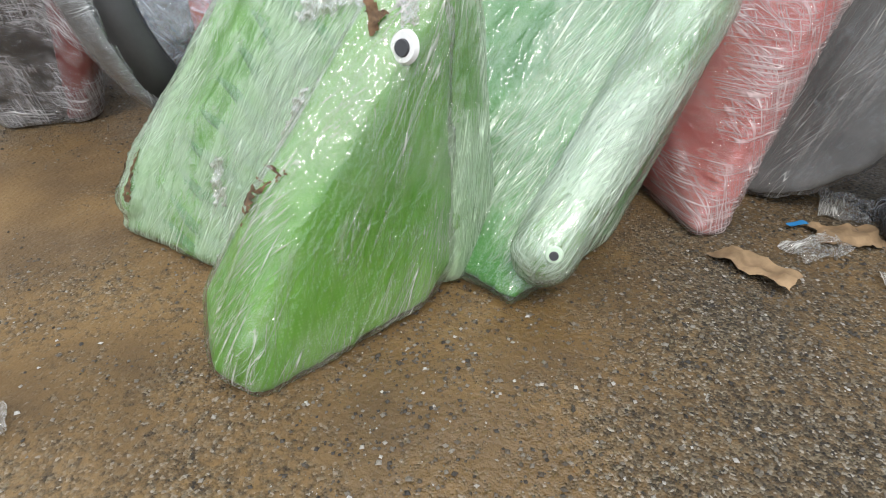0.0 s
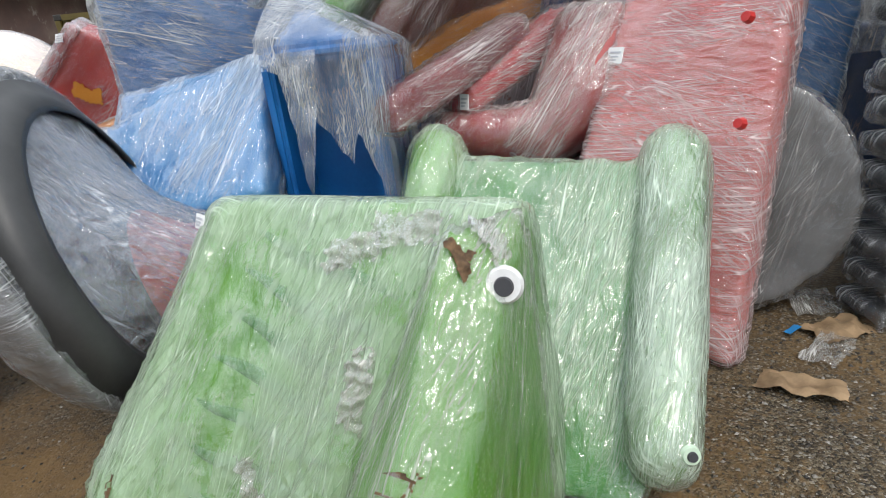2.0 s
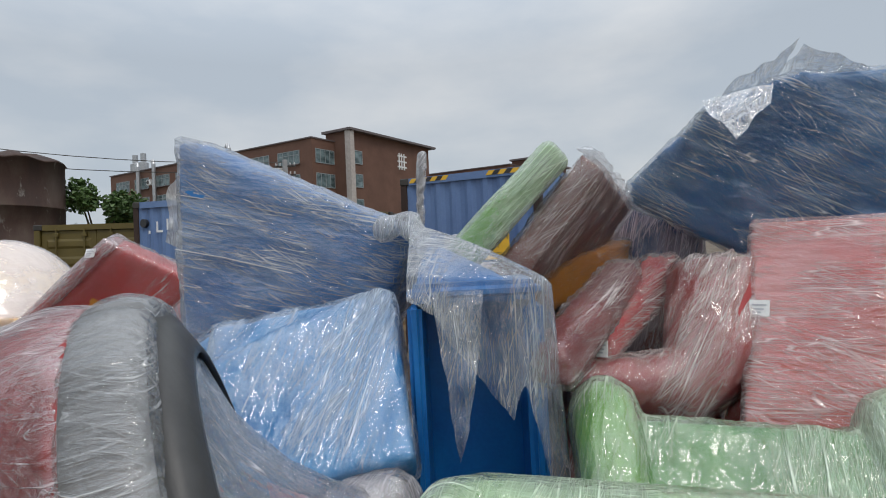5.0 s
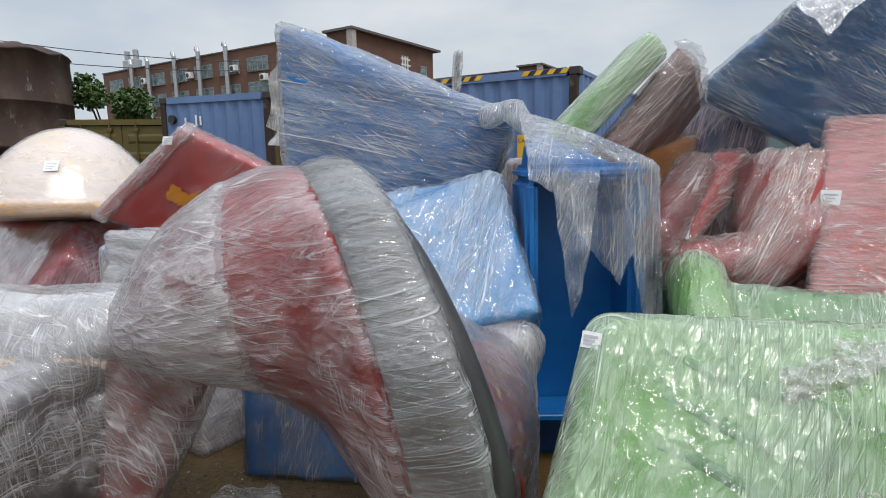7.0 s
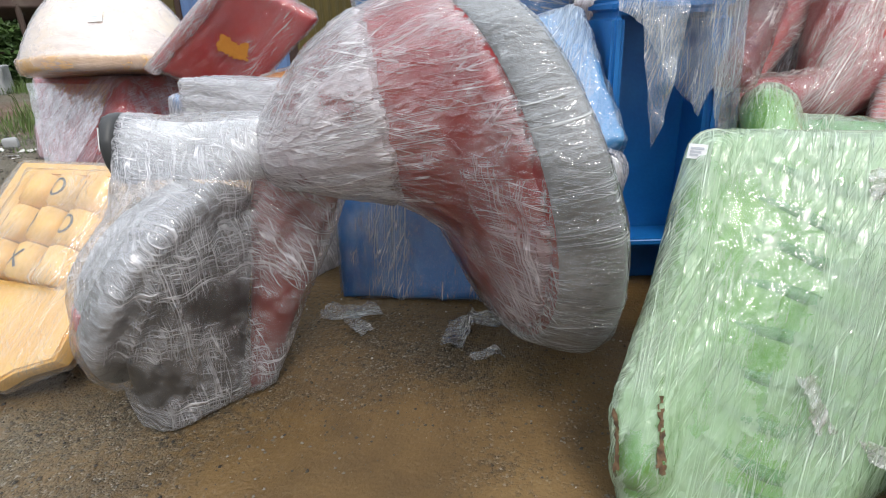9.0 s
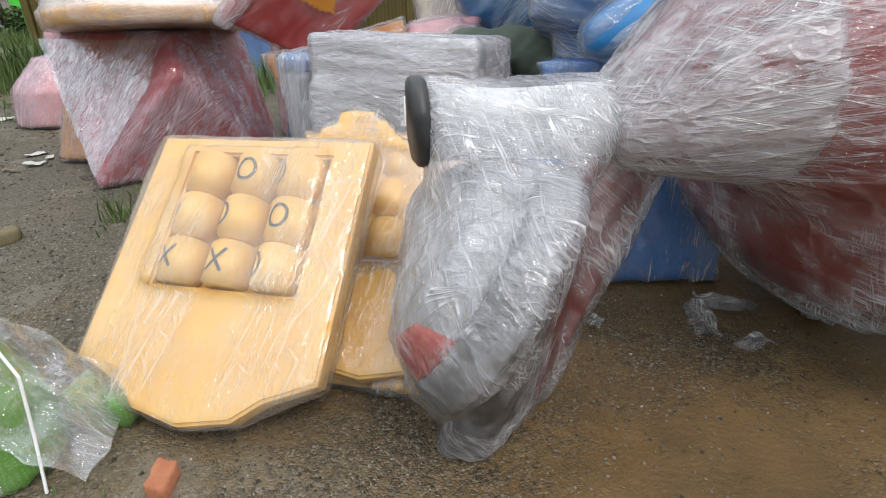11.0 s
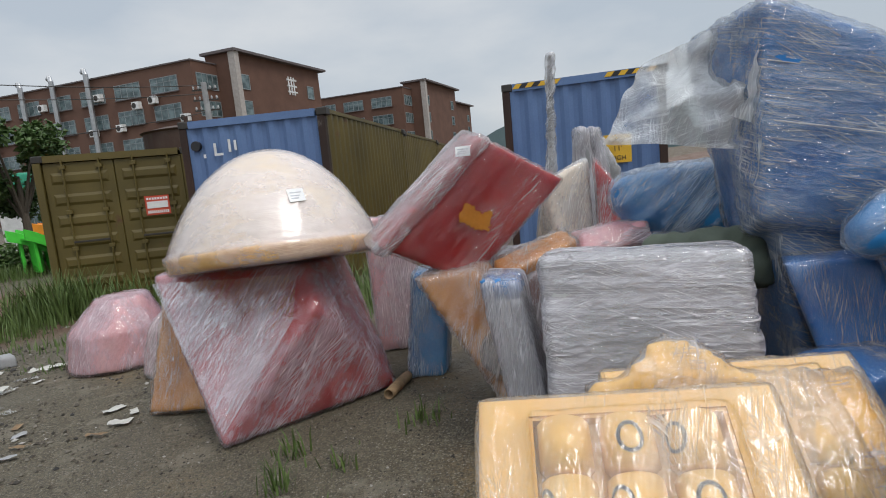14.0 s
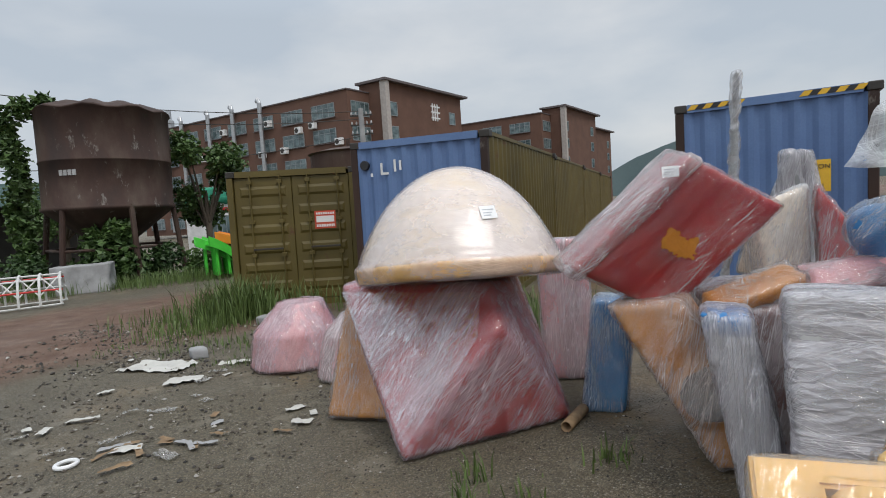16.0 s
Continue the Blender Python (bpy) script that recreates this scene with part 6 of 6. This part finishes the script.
# utility pole with insulators before the factory, and the wires
up = thing("utility_pole", (-11.2, 31.0, 0), "grey concrete utility pole with insulators", "utility pole")
part("pole", tube_bm([(0, 0, 0), (0, 0, 7.3)], [0.2, 0.14], 10), CONCRETE, up)
for z in (6.9, 6.4, 5.9):
    arm_ = part("crossarm", box_bm(-0.6, 0.6, -0.04, 0.04, z, z + 0.07), DARK_STEEL, up)
    for x in (-0.52, -0.28, 0.28, 0.52):
        part("insulator", tube_bm([(x, 0, z + 0.07), (x, 0, z + 0.14), (x, 0, z + 0.24)], [0.03, 0.055, 0.025], 8), LIGHT_GREY, arm_)
for k, (z0, z1) in enumerate(((7.3, 7.9), (6.7, 7.5), (3.6, 6.6))):
    ww = thing("overhead_wire", (0, 0, 0), "thin dark overhead wire", "wire", "overhead wires")
    p0, p1 = Vector((-34, 22 + k, z0 + 2.6 - 0.3 * k)), Vector((-11.2, 31.0, z1 - 0.75))
    part("cable", tube_bm([tuple(p0.lerp(p1, t / 12) - Vector((0, 0, 0.9 * (1 - (t / 6 - 1) ** 2)))) for t in range(13)], 0.022, 5), DARK_STEEL, ww)

# ---- loose film, tails and flaps ----
def sheet_mesh(corners, nu, nv, amp, seed, fold=6.0, floor=None):
    """A crumpled sheet spanned by four corners (a, b, c, d going round)."""
    a, b, c, d = [Vector(p) for p in corners]
    n0 = (b - a).cross(d - a).normalized()
    vs = []
    sd = Vector((seed * 2.7, seed * 5.1, seed))
    for j in range(nv + 1):
        for i in range(nu + 1):
            u, v = i / nu, j / nv
            p = a.lerp(b, u).lerp(d.lerp(c, u), v)
            q = p * fold + sd
            p = p + n0 * amp * (noise.noise(q) + 0.5 * noise.noise(q * 2.3)) + 0.6 * amp * Vector((noise.noise(q * 1.4 + Vector((9, 0, 0))), noise.noise(q * 1.4 + Vector((0, 9, 0))), 0.3 * noise.noise(q * 1.4 + Vector((0, 0, 9)))))
            if floor is not None:
                p.z = max(p.z, floor)
            vs.append(p)
    w = nu + 1
    fs = [(j * w + i, j * w + i + 1, (j + 1) * w + i + 1, (j + 1) * w + i) for j in range(nv) for i in range(nu)]
    me = bpy.data.meshes.new("sheet")
    me.from_pydata(vs, [], fs)
    me.polygons.foreach_set("use_smooth", [True] * len(fs))
    return me


def flap(th, corners, label, style="sheet", amp=0.04, seed=1, along=(0, 0, 1), nu=26, nv=26, fold=6.0):
    me = sheet_mesh(corners, nu, nv, amp, seed, fold)
    me.transform(Matrix.Translation(-th.matrix_basis.translation))
    return part("film_flap", me, film(style, along), th, label)


# the film that is knotted over the blue case and hangs down its front and side
def drape():
    knot = Vector((-1.96, 3.0, 1.80))
    edge = [Vector((-1.96, 2.60, 1.57)), Vector((-1.62, 2.58, 1.56)), Vector((-1.40, 2.60, 1.53)), Vector((-1.385, 2.9, 1.52)), Vector((-1.385, 3.22, 1.5))]
    drop = [(0.0, 0.10), (0.08, 0.16), (0.16, 0.34), (0.24, 0.48), (0.31, 0.56), (0.36, 0.40), (0.42, 0.62), (0.47, 0.95), (0.53, 1.25), (0.7, 1.30), (1.0, 1.25)]
    nu, nv = 90, 44
    vs = []
    for i in range(nu + 1):
        u = i / nu
        s = u * 4
        k = min(int(s), 3)
        e = edge[k].lerp(edge[k + 1], s - k)
        hang = np.interp(u, [d[0] for d in drop], [d[1] for d in drop])
        out = Vector((0, -1, 0)) if u < 0.5 else Vector((1, 0, 0))
        if 0.4 < u < 0.6:
            out = Vector(((u - 0.4) * 5, -(0.6 - u) * 5, 0)).normalized()
        for j in range(nv + 1):
            v = j / nv
            if v < 0.35:
                p = knot.lerp(e, v / 0.35) + Vector((0, 0, 0.02 * math.sin(math.pi * v / 0.35)))
                amp = 0.014 * v / 0.35
            else:
                w = (v - 0.35) / 0.65
                p = e - Vector((0, 0, hang * w)) + out * (0.015 + 0.05 * w * (0.5 + 0.5 * noise.noise(Vector((u * 9, 3, 0)))))
                amp = 0.016 + 0.03 * w
            f = noise.noise(Vector((u * 26, v * 1.6, 1.5))) + 0.5 * noise.noise(Vector((u * 60, v * 3, 4)))
            p = p + out * amp * f + Vector((0.5 * amp * noise.noise(Vector((u * 20, v * 4, 8))), 0, 0))
            vs.append(p)
    w = nv + 1
    fs = [(i * w + j, i * w + j + 1, (i + 1) * w + j + 1, (i + 1) * w + j) for i in range(nu) for j in range(nv)]
    me = bpy.data.meshes.new("drape")
    me.from_pydata(vs, [], fs)
    me.polygons.foreach_set("use_smooth", [True] * len(fs))
    me.transform(Matrix.Translation((1.75, -2.9, 0)))
    part("film_drape", me, film("drape", (0, 0, 1)), bd, "loose bubble film hanging in folds")
    kn = soft_mesh([ball_pts((-1.97, 3.02, 1.80), 0.06) + ball_pts((-1.92, 2.96, 1.72), 0.05), ball_pts((-1.98, 3.04, 1.82), 0.03) + ball_pts((-2.1, 3.06, 1.78), 0.05)], (-1.75, 2.9, 0), 0.02, 3)
    part("film_knot", crumple(kn, 0.014, (0, 0.3, 1), 17), film("drape", (0, 0, 1)), bd, "gathered knot of film")
    flap(bd, [(-1.86, 2.56, 1.50), (-1.66, 2.54, 1.50), (-1.74, 2.49, 0.98), (-1.79, 2.50, 0.86)], "twisted tail of bubble film", "drape", amp=0.02, seed=70, nu=22, nv=44, fold=6)

STYLES["drape"] = (0.16, 0.45, 0.9, 0.48, (0.74, 0.78, 0.82))
drape()

bw = bpy.data.objects["blue_roof_piece"]
flap(bw, [(-0.38, 3.42, 2.36), (0.06, 3.26, 2.64), (0.02, 3.5, 2.45), (-0.4, 3.6, 2.3)], "torn film gathered to a point", seed=2, amp=0.05)
flap(bw, [(0.06, 3.26, 2.62), (0.42, 3.3, 2.48), (0.4, 3.5, 2.4), (0.0, 3.45, 2.5)], "torn film edge", seed=3, amp=0.05)
flap(bw, [(-0.42, 3.38, 2.38), (-0.1, 3.26, 2.42), (-0.18, 3.18, 2.30), (-0.36, 3.16, 2.14)], "hanging corner of torn film", seed=4, amp=0.03)
flap(bw, [(0.55, 3.2, 2.46), (0.92, 3.2, 2.58), (0.98, 3.4, 2.5), (0.6, 3.5, 2.45)], "torn film edge", seed=5, amp=0.04)
flap(bw, [(0.82, 3.22, 2.5), (1.0, 3.25, 2.5), (0.95, 3.25, 1.2), (0.78, 3.2, 1.2)], "film hanging down the end", seed=6, amp=0.05)
flap(brown, [(-1.16, 3.08, 2.14), (-0.74, 3.90, 2.0), (-0.60, 3.96, 1.90), (-1.0, 3.08, 2.06)], "milky film bunched over the top edge", "drape", seed=9, amp=0.035, fold=9)
STYLES["pale"] = (0.85, 0.45, 0.5, 0.45, (0.74, 0.75, 0.74))
flap(gb, [(-3.16, 3.55, 2.36), (-3.40, 4.35, 2.20), (-3.66, 4.40, 1.74), (-3.28, 3.55, 1.62)], "pale film blown out at the side", "pale", seed=7, amp=0.10, along=(0.2, 0.9, -0.2), fold=4)
flap(gb, [(-3.20, 3.48, 2.30), (-3.34, 3.42, 2.1), (-3.40, 3.5, 1.8), (-3.24, 3.5, 1.7)], "pale film along the edge", "pale", seed=8, amp=0.05)
for z, r in ((2.05, 0.0), (1.75, 0.04)):
    cord = [(-3.32 + 0.02 * z, 3.40 - r, z), (-3.0, 3.36 - r, z - 0.06), (-2.6, 3.24 - r, z - 0.16)]
    part("cord", tube_bm([Vector(p) - Vector((-2.7, 3.5, 0)) for p in cord], 0.003, 6), LIGHT_GREY, gb, "thin tying cord")

# torn, dirty film and mud on the first green figure
STYLES["torn"] = (0.5, 0.40, 0.7, 0.47, (0.60, 0.57, 0.50))


def skin_patch(th, name, a, b, width, material, label, seed, lift=0.006, ragged=0.5):
    """A ragged patch that follows a thing's film from a to b."""
    a, b = Vector(a), Vector(b)
    run = b - a
    n0 = skin_point(th, (a + b) / 2)[1]
    side = run.cross(n0).normalized()
    nu = max(10, int(run.length / 0.006))
    nv = max(8, int(width / 0.006))
    sd = Vector((seed * 3.7, seed * 1.9, seed))
    vs, keep = [], []
    for j in range(nv + 1):
        for i in range(nu + 1):
            u, v = i / nu, j / nv
            p = a + run * u + side * width * (v - 0.5)
            q, n = skin_point(th, p)
            w = 1 - max(abs(2 * u - 1), abs(2 * v - 1))
            k = noise.noise(p * 14 + sd) + 0.9 * noise.noise(p * 45 + sd) + 0.5 * noise.noise(p * 110 + sd)
            keep.append(k * 0.55 + w * 1.3 - ragged)
            vs.append(q + n * (0.003 + lift * (0.5 + noise.noise(p * 34 + sd) + 0.5 * noise.noise(p * 80 + sd)) * min(1, max(0, keep[-1] + 0.3) * 2)))
    w = nu + 1
    fs = [(j * w + i, j * w + i + 1, (j + 1) * w + i + 1, (j + 1) * w + i) for j in range(nv) for i in range(nu)]
    fs = [f for f in fs if min(keep[k] for k in f) > 0]
    used = sorted({k for f in fs for k in f})
    if not used:
        return
    new_k = {k: i for i, k in enumerate(used)}
    me = bpy.data.meshes.new(name)
    me.from_pydata([vs[k] for k in used], [], [tuple(new_k[k] for k in f) for f in fs])
    me.polygons.foreach_set("use_smooth", [True] * len(fs))
    part(name, me, material, th, label)


TORN = film("torn", (0.3, 0.2, 1))
for k, (a, b, w) in enumerate([((-1.42, 1.62, 0.90), (-1.2, 1.56, 0.98), 0.12), ((-1.3, 1.6, 1.02), (-0.98, 1.5, 1.04), 0.14), ((-1.26, 1.42, 0.74), (-1.34, 1.3, 0.46), 0.10), ((-1.5, 1.12, 0.32), (-1.40, 0.98, 0.10), 0.16), ((-1.66, 1.3, 0.45), (-1.6, 1.2, 0.25), 0.07), ((-0.92, 1.5, 1.07), (-0.82, 1.36, 0.98), 0.08)]):
    skin_patch(g1, "torn_film", a, b, w, TORN, "torn scrap of dirty film", 20 + k, 0.02, 0.25)
rm = random.Random(8)
skin_patch(g1, "mud_smear", (-1.04, 1.14, 0.68), (-1.18, 0.94, 0.40), 0.07, MUD, "smear of dried brown mud", 51, 0.006, 0.62)
skin_patch(g1, "mud_smear", (-1.02, 1.45, 1.06), (-0.94, 1.37, 0.92), 0.05, MUD, "smear of dried brown mud", 53, 0.01, 0.5)
skin_patch(g1, "mud_smear", (-0.92, 1.42, 1.03), (-0.98, 1.36, 0.93), 0.05, MUD, "smear of dried brown mud", 54, 0.01, 0.45)
skin_patch(g1, "mud_smear", (-2.10, 1.22, 0.48), (-2.08, 1.10, 0.12), 0.07, MUD, "smear of dried brown mud", 55, 0.006, 0.62)
skin_patch(g1, "mud_smear", (-2.24, 1.3, 0.42), (-2.22, 1.16, 0.08), 0.05, MUD, "smear of dried brown mud", 57, 0.006, 0.62)

skin_patch(sq, "yellow_splash", (-4.66, 4.62, 1.38), (-4.40, 4.66, 1.28), 0.17, ORANGE, "yellow painted splash", 83, 0.001, 0.2)

# ---- the loose sheet over the small green figure ----
wrapped("orange_tube", (-5.75, 1.75, 0), chain([((-5.66, 1.86, 0.50), (1, 0.3, 0.4), 0.07), ((-5.95, 1.72, 0.32), (1, 0.3, 0.4), 0.14), ((-6.3, 1.6, 0.16), (1, 0.3, 0.4), 0.16)]), ORANGE, "warm", "orange tube in cloudy film beside the green figure", "tube", along=(1, 0.2, 0.3))
part("head_disc", tube_bm([(0.0, 0.02, 0.62), (0.0, 0.02, 0.64)], 0.068, 22), plain("pale_mint", (0.42, 0.68, 0.52), 0.5), gf, "pale mint top disc")
part("red_tag", box_bm(0.08, 0.14, -0.03, -0.02, 0.52, 0.57), RED, gf, "small red tag")
flap(gf, [(-5.42, 1.86, 0.60), (-5.05, 2.02, 0.10), (-5.12, 1.62, 0.03), (-5.52, 1.62, 0.35)], "loose clear sheet", "sheet", seed=31, amp=0.05, along=(0.8, 0, -0.5))
flap(gf, [(-5.58, 1.86, 0.58), (-5.42, 1.84, 0.60), (-5.35, 1.52, 0.05), (-5.75, 1.5, 0.03)], "loose clear sheet", "sheet", seed=33, amp=0.05, along=(0, -0.5, 0.8))
part("string", tube_bm([(0.2, -0.06, 0.48), (0.26, -0.10, 0.40), (0.26, -0.14, 0.2), (0.27, -0.2, 0.02)], 0.005, 6), WHITE_PL, gf, "white string")
wrapped("green_slab", (-5.3, 1.95, 0), [plate((-5.36, 1.90, 0.0), (0.28, -0.02, 0), (0, 0, 0.14), (0.05, 0.22, 0))], GREEN, "clear", "small green slab under the sheet", "slab")

flap(rb, [(-6.90, 5.32, 1.08), (-5.82, 4.93, 1.07), (-5.86, 4.72, 0.80), (-6.40, 4.58, 0.12)], "milky lavender film over the front face", "lavender", seed=61, amp=0.012, along=(0.4, 0.2, 0.8), nu=40, nv=40, fold=7)

# ---- litter and stones ----
def litter(name, at, w, d, m, label, category, amp=0.02, seed=1, turn=0):
    th = thing(name, (at[0], at[1], 0.0, 0, 0, turn), label, category)
    me = sheet_mesh([(-w / 2, -d / 2, 0.018), (w / 2, -d / 2 * 0.7, 0.02), (w / 2 * 0.8, d / 2, 0.02), (-w / 2 * 0.9, d / 2 * 0.8, 0.018)], 14, 10, amp, seed, 14, 0.004)
    part("sheet", me, m, th)
    return th


CARD = surface("wet_cardboard", [(0.3, (0.13, 0.08, 0.04)), (0.7, (0.36, 0.24, 0.13))], 0.8, scale=9)
RAG = plain("dirty_white_cloth", (0.50, 0.49, 0.45), 0.9, bump=0.5)
litter("cardboard_piece", (0.28, 2.18), 0.34, 0.17, CARD, "torn strip of wet brown cardboard", "cardboard", 0.035, 1, -28)
litter("cardboard_piece", (0.62, 2.62), 0.3, 0.2, CARD, "torn wet cardboard by the black stack", "cardboard", 0.035, 2, 20)
for k, (x, y, w, d) in enumerate([(-3.30, 2.52, 0.34, 0.16), (-3.24, 2.38, 0.1, 0.24), (-2.72, 2.28, 0.3, 0.14), (-2.58, 2.08, 0.10, 0.16), (-2.55, 2.4, 0.3, 0.12), (-2.15, 2.25, 0.16, 0.2), (0.5, 2.45, 0.3, 0.16), (0.62, 2.9, 0.3, 0.25), (0.8, 2.3, 0.2, 0.15), (-1.60, 0.30, 0.12, 0.06), (-3.9, 2.15, 0.16, 0.08)]):
    litter("film_scrap", (x, y), w, d, film("torn", (1, 0.3, 0)), "torn scrap of dirty film on the mud", "film scrap", 0.03, 40 + k, k * 37)
litter("blue_scrap", (0.42, 2.62), 0.09, 0.04, MID_BLUE, "small blue plastic scrap", "scrap", 0.01, 61, 30)
litter("white_rag", (-9.75, 7.55), 0.95, 0.5, RAG, "dirty white rag lying in the yard", "rag", 0.05, 62, -20)
litter("white_rag", (-9.1, 6.9), 0.4, 0.25, RAG, "small dirty white rag", "rag", 0.03, 63, 10)
litter("white_rag", (-8.75, 7.55), 0.5, 0.12, RAG, "narrow dirty white rag", "rag", 0.03, 64, 10)
for k in range(16):
    litter("wood_chip", (-8.25 + rm.gauss(0, 0.35), 5.15 + rm.gauss(0, 0.16)), rm.uniform(0.08, 0.26), rm.uniform(0.04, 0.09), CARD if k % 3 else CONCRETE, "scrap of weathered board", "scrap", 0.015, 70 + k, rm.uniform(0, 180))
for k in range(22):
    litter("film_scrap", (-9.0 + rm.gauss(0, 0.9), 6.1 + rm.gauss(0, 0.9)), rm.uniform(0.06, 0.3), rm.uniform(0.04, 0.14), RAG if k % 2 else film("torn", (1, 0.3, 0)), "pale scrap on the gravel", "scrap", 0.015, 90 + k, rm.uniform(0, 180))
pt = thing("cardboard_tube", (-1.9, 0.33, 0.045, 0, 0, 12), "short brown cardboard tube lying on the mud", "cardboard tube")
b = bmesh.new()
rows = [[b.verts.new((x, r * math.cos(a), r * math.sin(a))) for a in [2 * math.pi * k / 24 for k in range(24)]] for x, r in ((-0.3, 0.042), (0.08, 0.042), (0.08, 0.035), (-0.3, 0.035))]
for p, q in zip(rows, rows[1:] + rows[:1]):
    for k in range(24):
        b.faces.new((p[k], p[(k + 1) % 24], q[(k + 1) % 24], q[k])).smooth = True
part("tube", b, CARD, pt)
pt2 = copy_thing(pt, pose(-5.13, 5.22, 0.05, 0, 0, 60))
rg = thing("white_ring", (-8.94, 4.87, 0.012), "small white plastic ring on the ground", "ring")
part("ring", tube_bm([(0.07 * math.cos(a), 0.07 * math.sin(a), 0.006) for a in [2 * math.pi * k / 24 for k in range(25)]], 0.016, 8, False), WHITE_PL, rg)


def stone(name, at, size, m, label, seed):
    th = thing(name, (*at, 0, 0, seed * 40), label, "stone")
    part("stone", crumple(soft_mesh([plate((-size[0] / 2, -size[1] / 2, -0.01), (size[0], 0.02, 0), (0.01, 0.01, size[2]), (0.015, size[1], 0))], (0, 0, 0), min(size) / 5, 2), min(size) * 0.05, (0, 0, 1), seed), m, th)


RED_BRICK = surface("broken_red_brick", [(0.3, (0.30, 0.10, 0.045)), (0.7, (0.42, 0.17, 0.09))], 0.9, scale=12, bump=0.5)
stone("concrete_lump", (-6.56, 3.69, 0), (0.13, 0.10, 0.09), plain("olive_stone", (0.16, 0.13, 0.07), 0.9), "small mossy stone cube on the gravel", 1)
stone("broken_brick", (-4.87, 1.60, 0), (0.12, 0.08, 0.05), RED_BRICK, "piece of broken red brick", 2)
stone("concrete_lump", (-9.45, 7.95, 0), (0.24, 0.2, 0.14), CONCRETE, "grey concrete lump in the yard", 3)
stone("concrete_lump", (-9.3, 10.0, 0), (0.26, 0.2, 0.14), CONCRETE, "grey concrete lump by the grass", 4)
stone("concrete_lump", (-6.9, 4.0, 0), (0.06, 0.05, 0.03), CARD, "small ochre stone on the gravel", 5)


def pebbles(name, patches, label, seed):
    """Loose stones too many to count, each a small uneven solid."""
    r = random.Random(seed)
    vs, fs = [], []
    for x0, x1, y0, y1, n, s0, s1 in patches:
        for _ in range(n):
            x, y = r.uniform(x0, x1), r.uniform(y0, y1)
            if noise.noise(Vector((x * 1.3, y * 1.3, 5))) < r.uniform(-0.5, 0.35):
                continue
            s = s0 + (s1 - s0) * r.random() ** 3
            p = Vector((x, y, 0))
            z = 0.02 * noise.noise(p * 0.9) + 0.012 * noise.noise(p * 3.1) + 0.007 * noise.noise(p * 9.0) - 0.006 + s * 0.25
            k = len(vs)
            a = r.uniform(0, 6.28)
            for dx, dy, dz in ((1, 0, 0), (0, 0.8, 0), (-0.9, 0, 0), (0, -0.8, 0), (0.1, 0.1, 0.6), (0, 0, -0.6)):
                j = [r.uniform(0.7, 1.2) for _ in range(3)]
                vs.append((x + s * (dx * math.cos(a) * j[0] - dy * math.sin(a) * j[1]), y + s * (dx * math.sin(a) * j[0] + dy * math.cos(a) * j[1]), z + s * dz * j[2]))
            fs += [(k, k + 1, k + 4), (k + 1, k + 2, k + 4), (k + 2, k + 3, k + 4), (k + 3, k, k + 4), (k + 1, k, k + 5), (k + 2, k + 1, k + 5), (k + 3, k + 2, k + 5), (k, k + 3, k + 5)]
    me = bpy.data.meshes.new(name)
    me.from_pydata(vs, [], fs)
    me.materials.append(PEBBLE)
    tagged(new(name, me), label, "gravel", kind="stuff")


def pebble_build(n, l, out):
    g = n.new("ShaderNodeNewGeometry")
    c = ramp_node(n, l, g.outputs["Random Per Island"], [(0.0, (0.010, 0.008, 0.006)), (0.45, (0.06, 0.046, 0.03)), (0.93, (0.16, 0.14, 0.11)), (1.0, (0.40, 0.38, 0.35))])
    p = n.new("ShaderNodeBsdfPrincipled")
    l.new(c, p.inputs["Base Color"])
    p.inputs["Roughness"].default_value = 0.6
    l.new(p.outputs[0], out.inputs[0])


PEBBLE = mat("mixed_pebbles", pebble_build)
pebbles("gravel_near", [(-2.4, -0.5, 0.2, 2.2, 3500, 0.003, 0.012), (-0.9, 1.1, 0.3, 3.0, 12000, 0.003, 0.013), (-4.6, -2.2, 0.6, 2.8, 5500, 0.003, 0.011)], "loose gravel on the wet mud", 3)
pebbles("gravel_yard", [(-7.4, -4.2, 1.2, 5.6, 15000, 0.004, 0.014), (-11.0, -7.2, 3.5, 8.5, 7000, 0.006, 0.03), (-13.0, -9.0, 7.5, 11.0, 2500, 0.01, 0.045)], "loose grey gravel and rubble in the yard", 4)
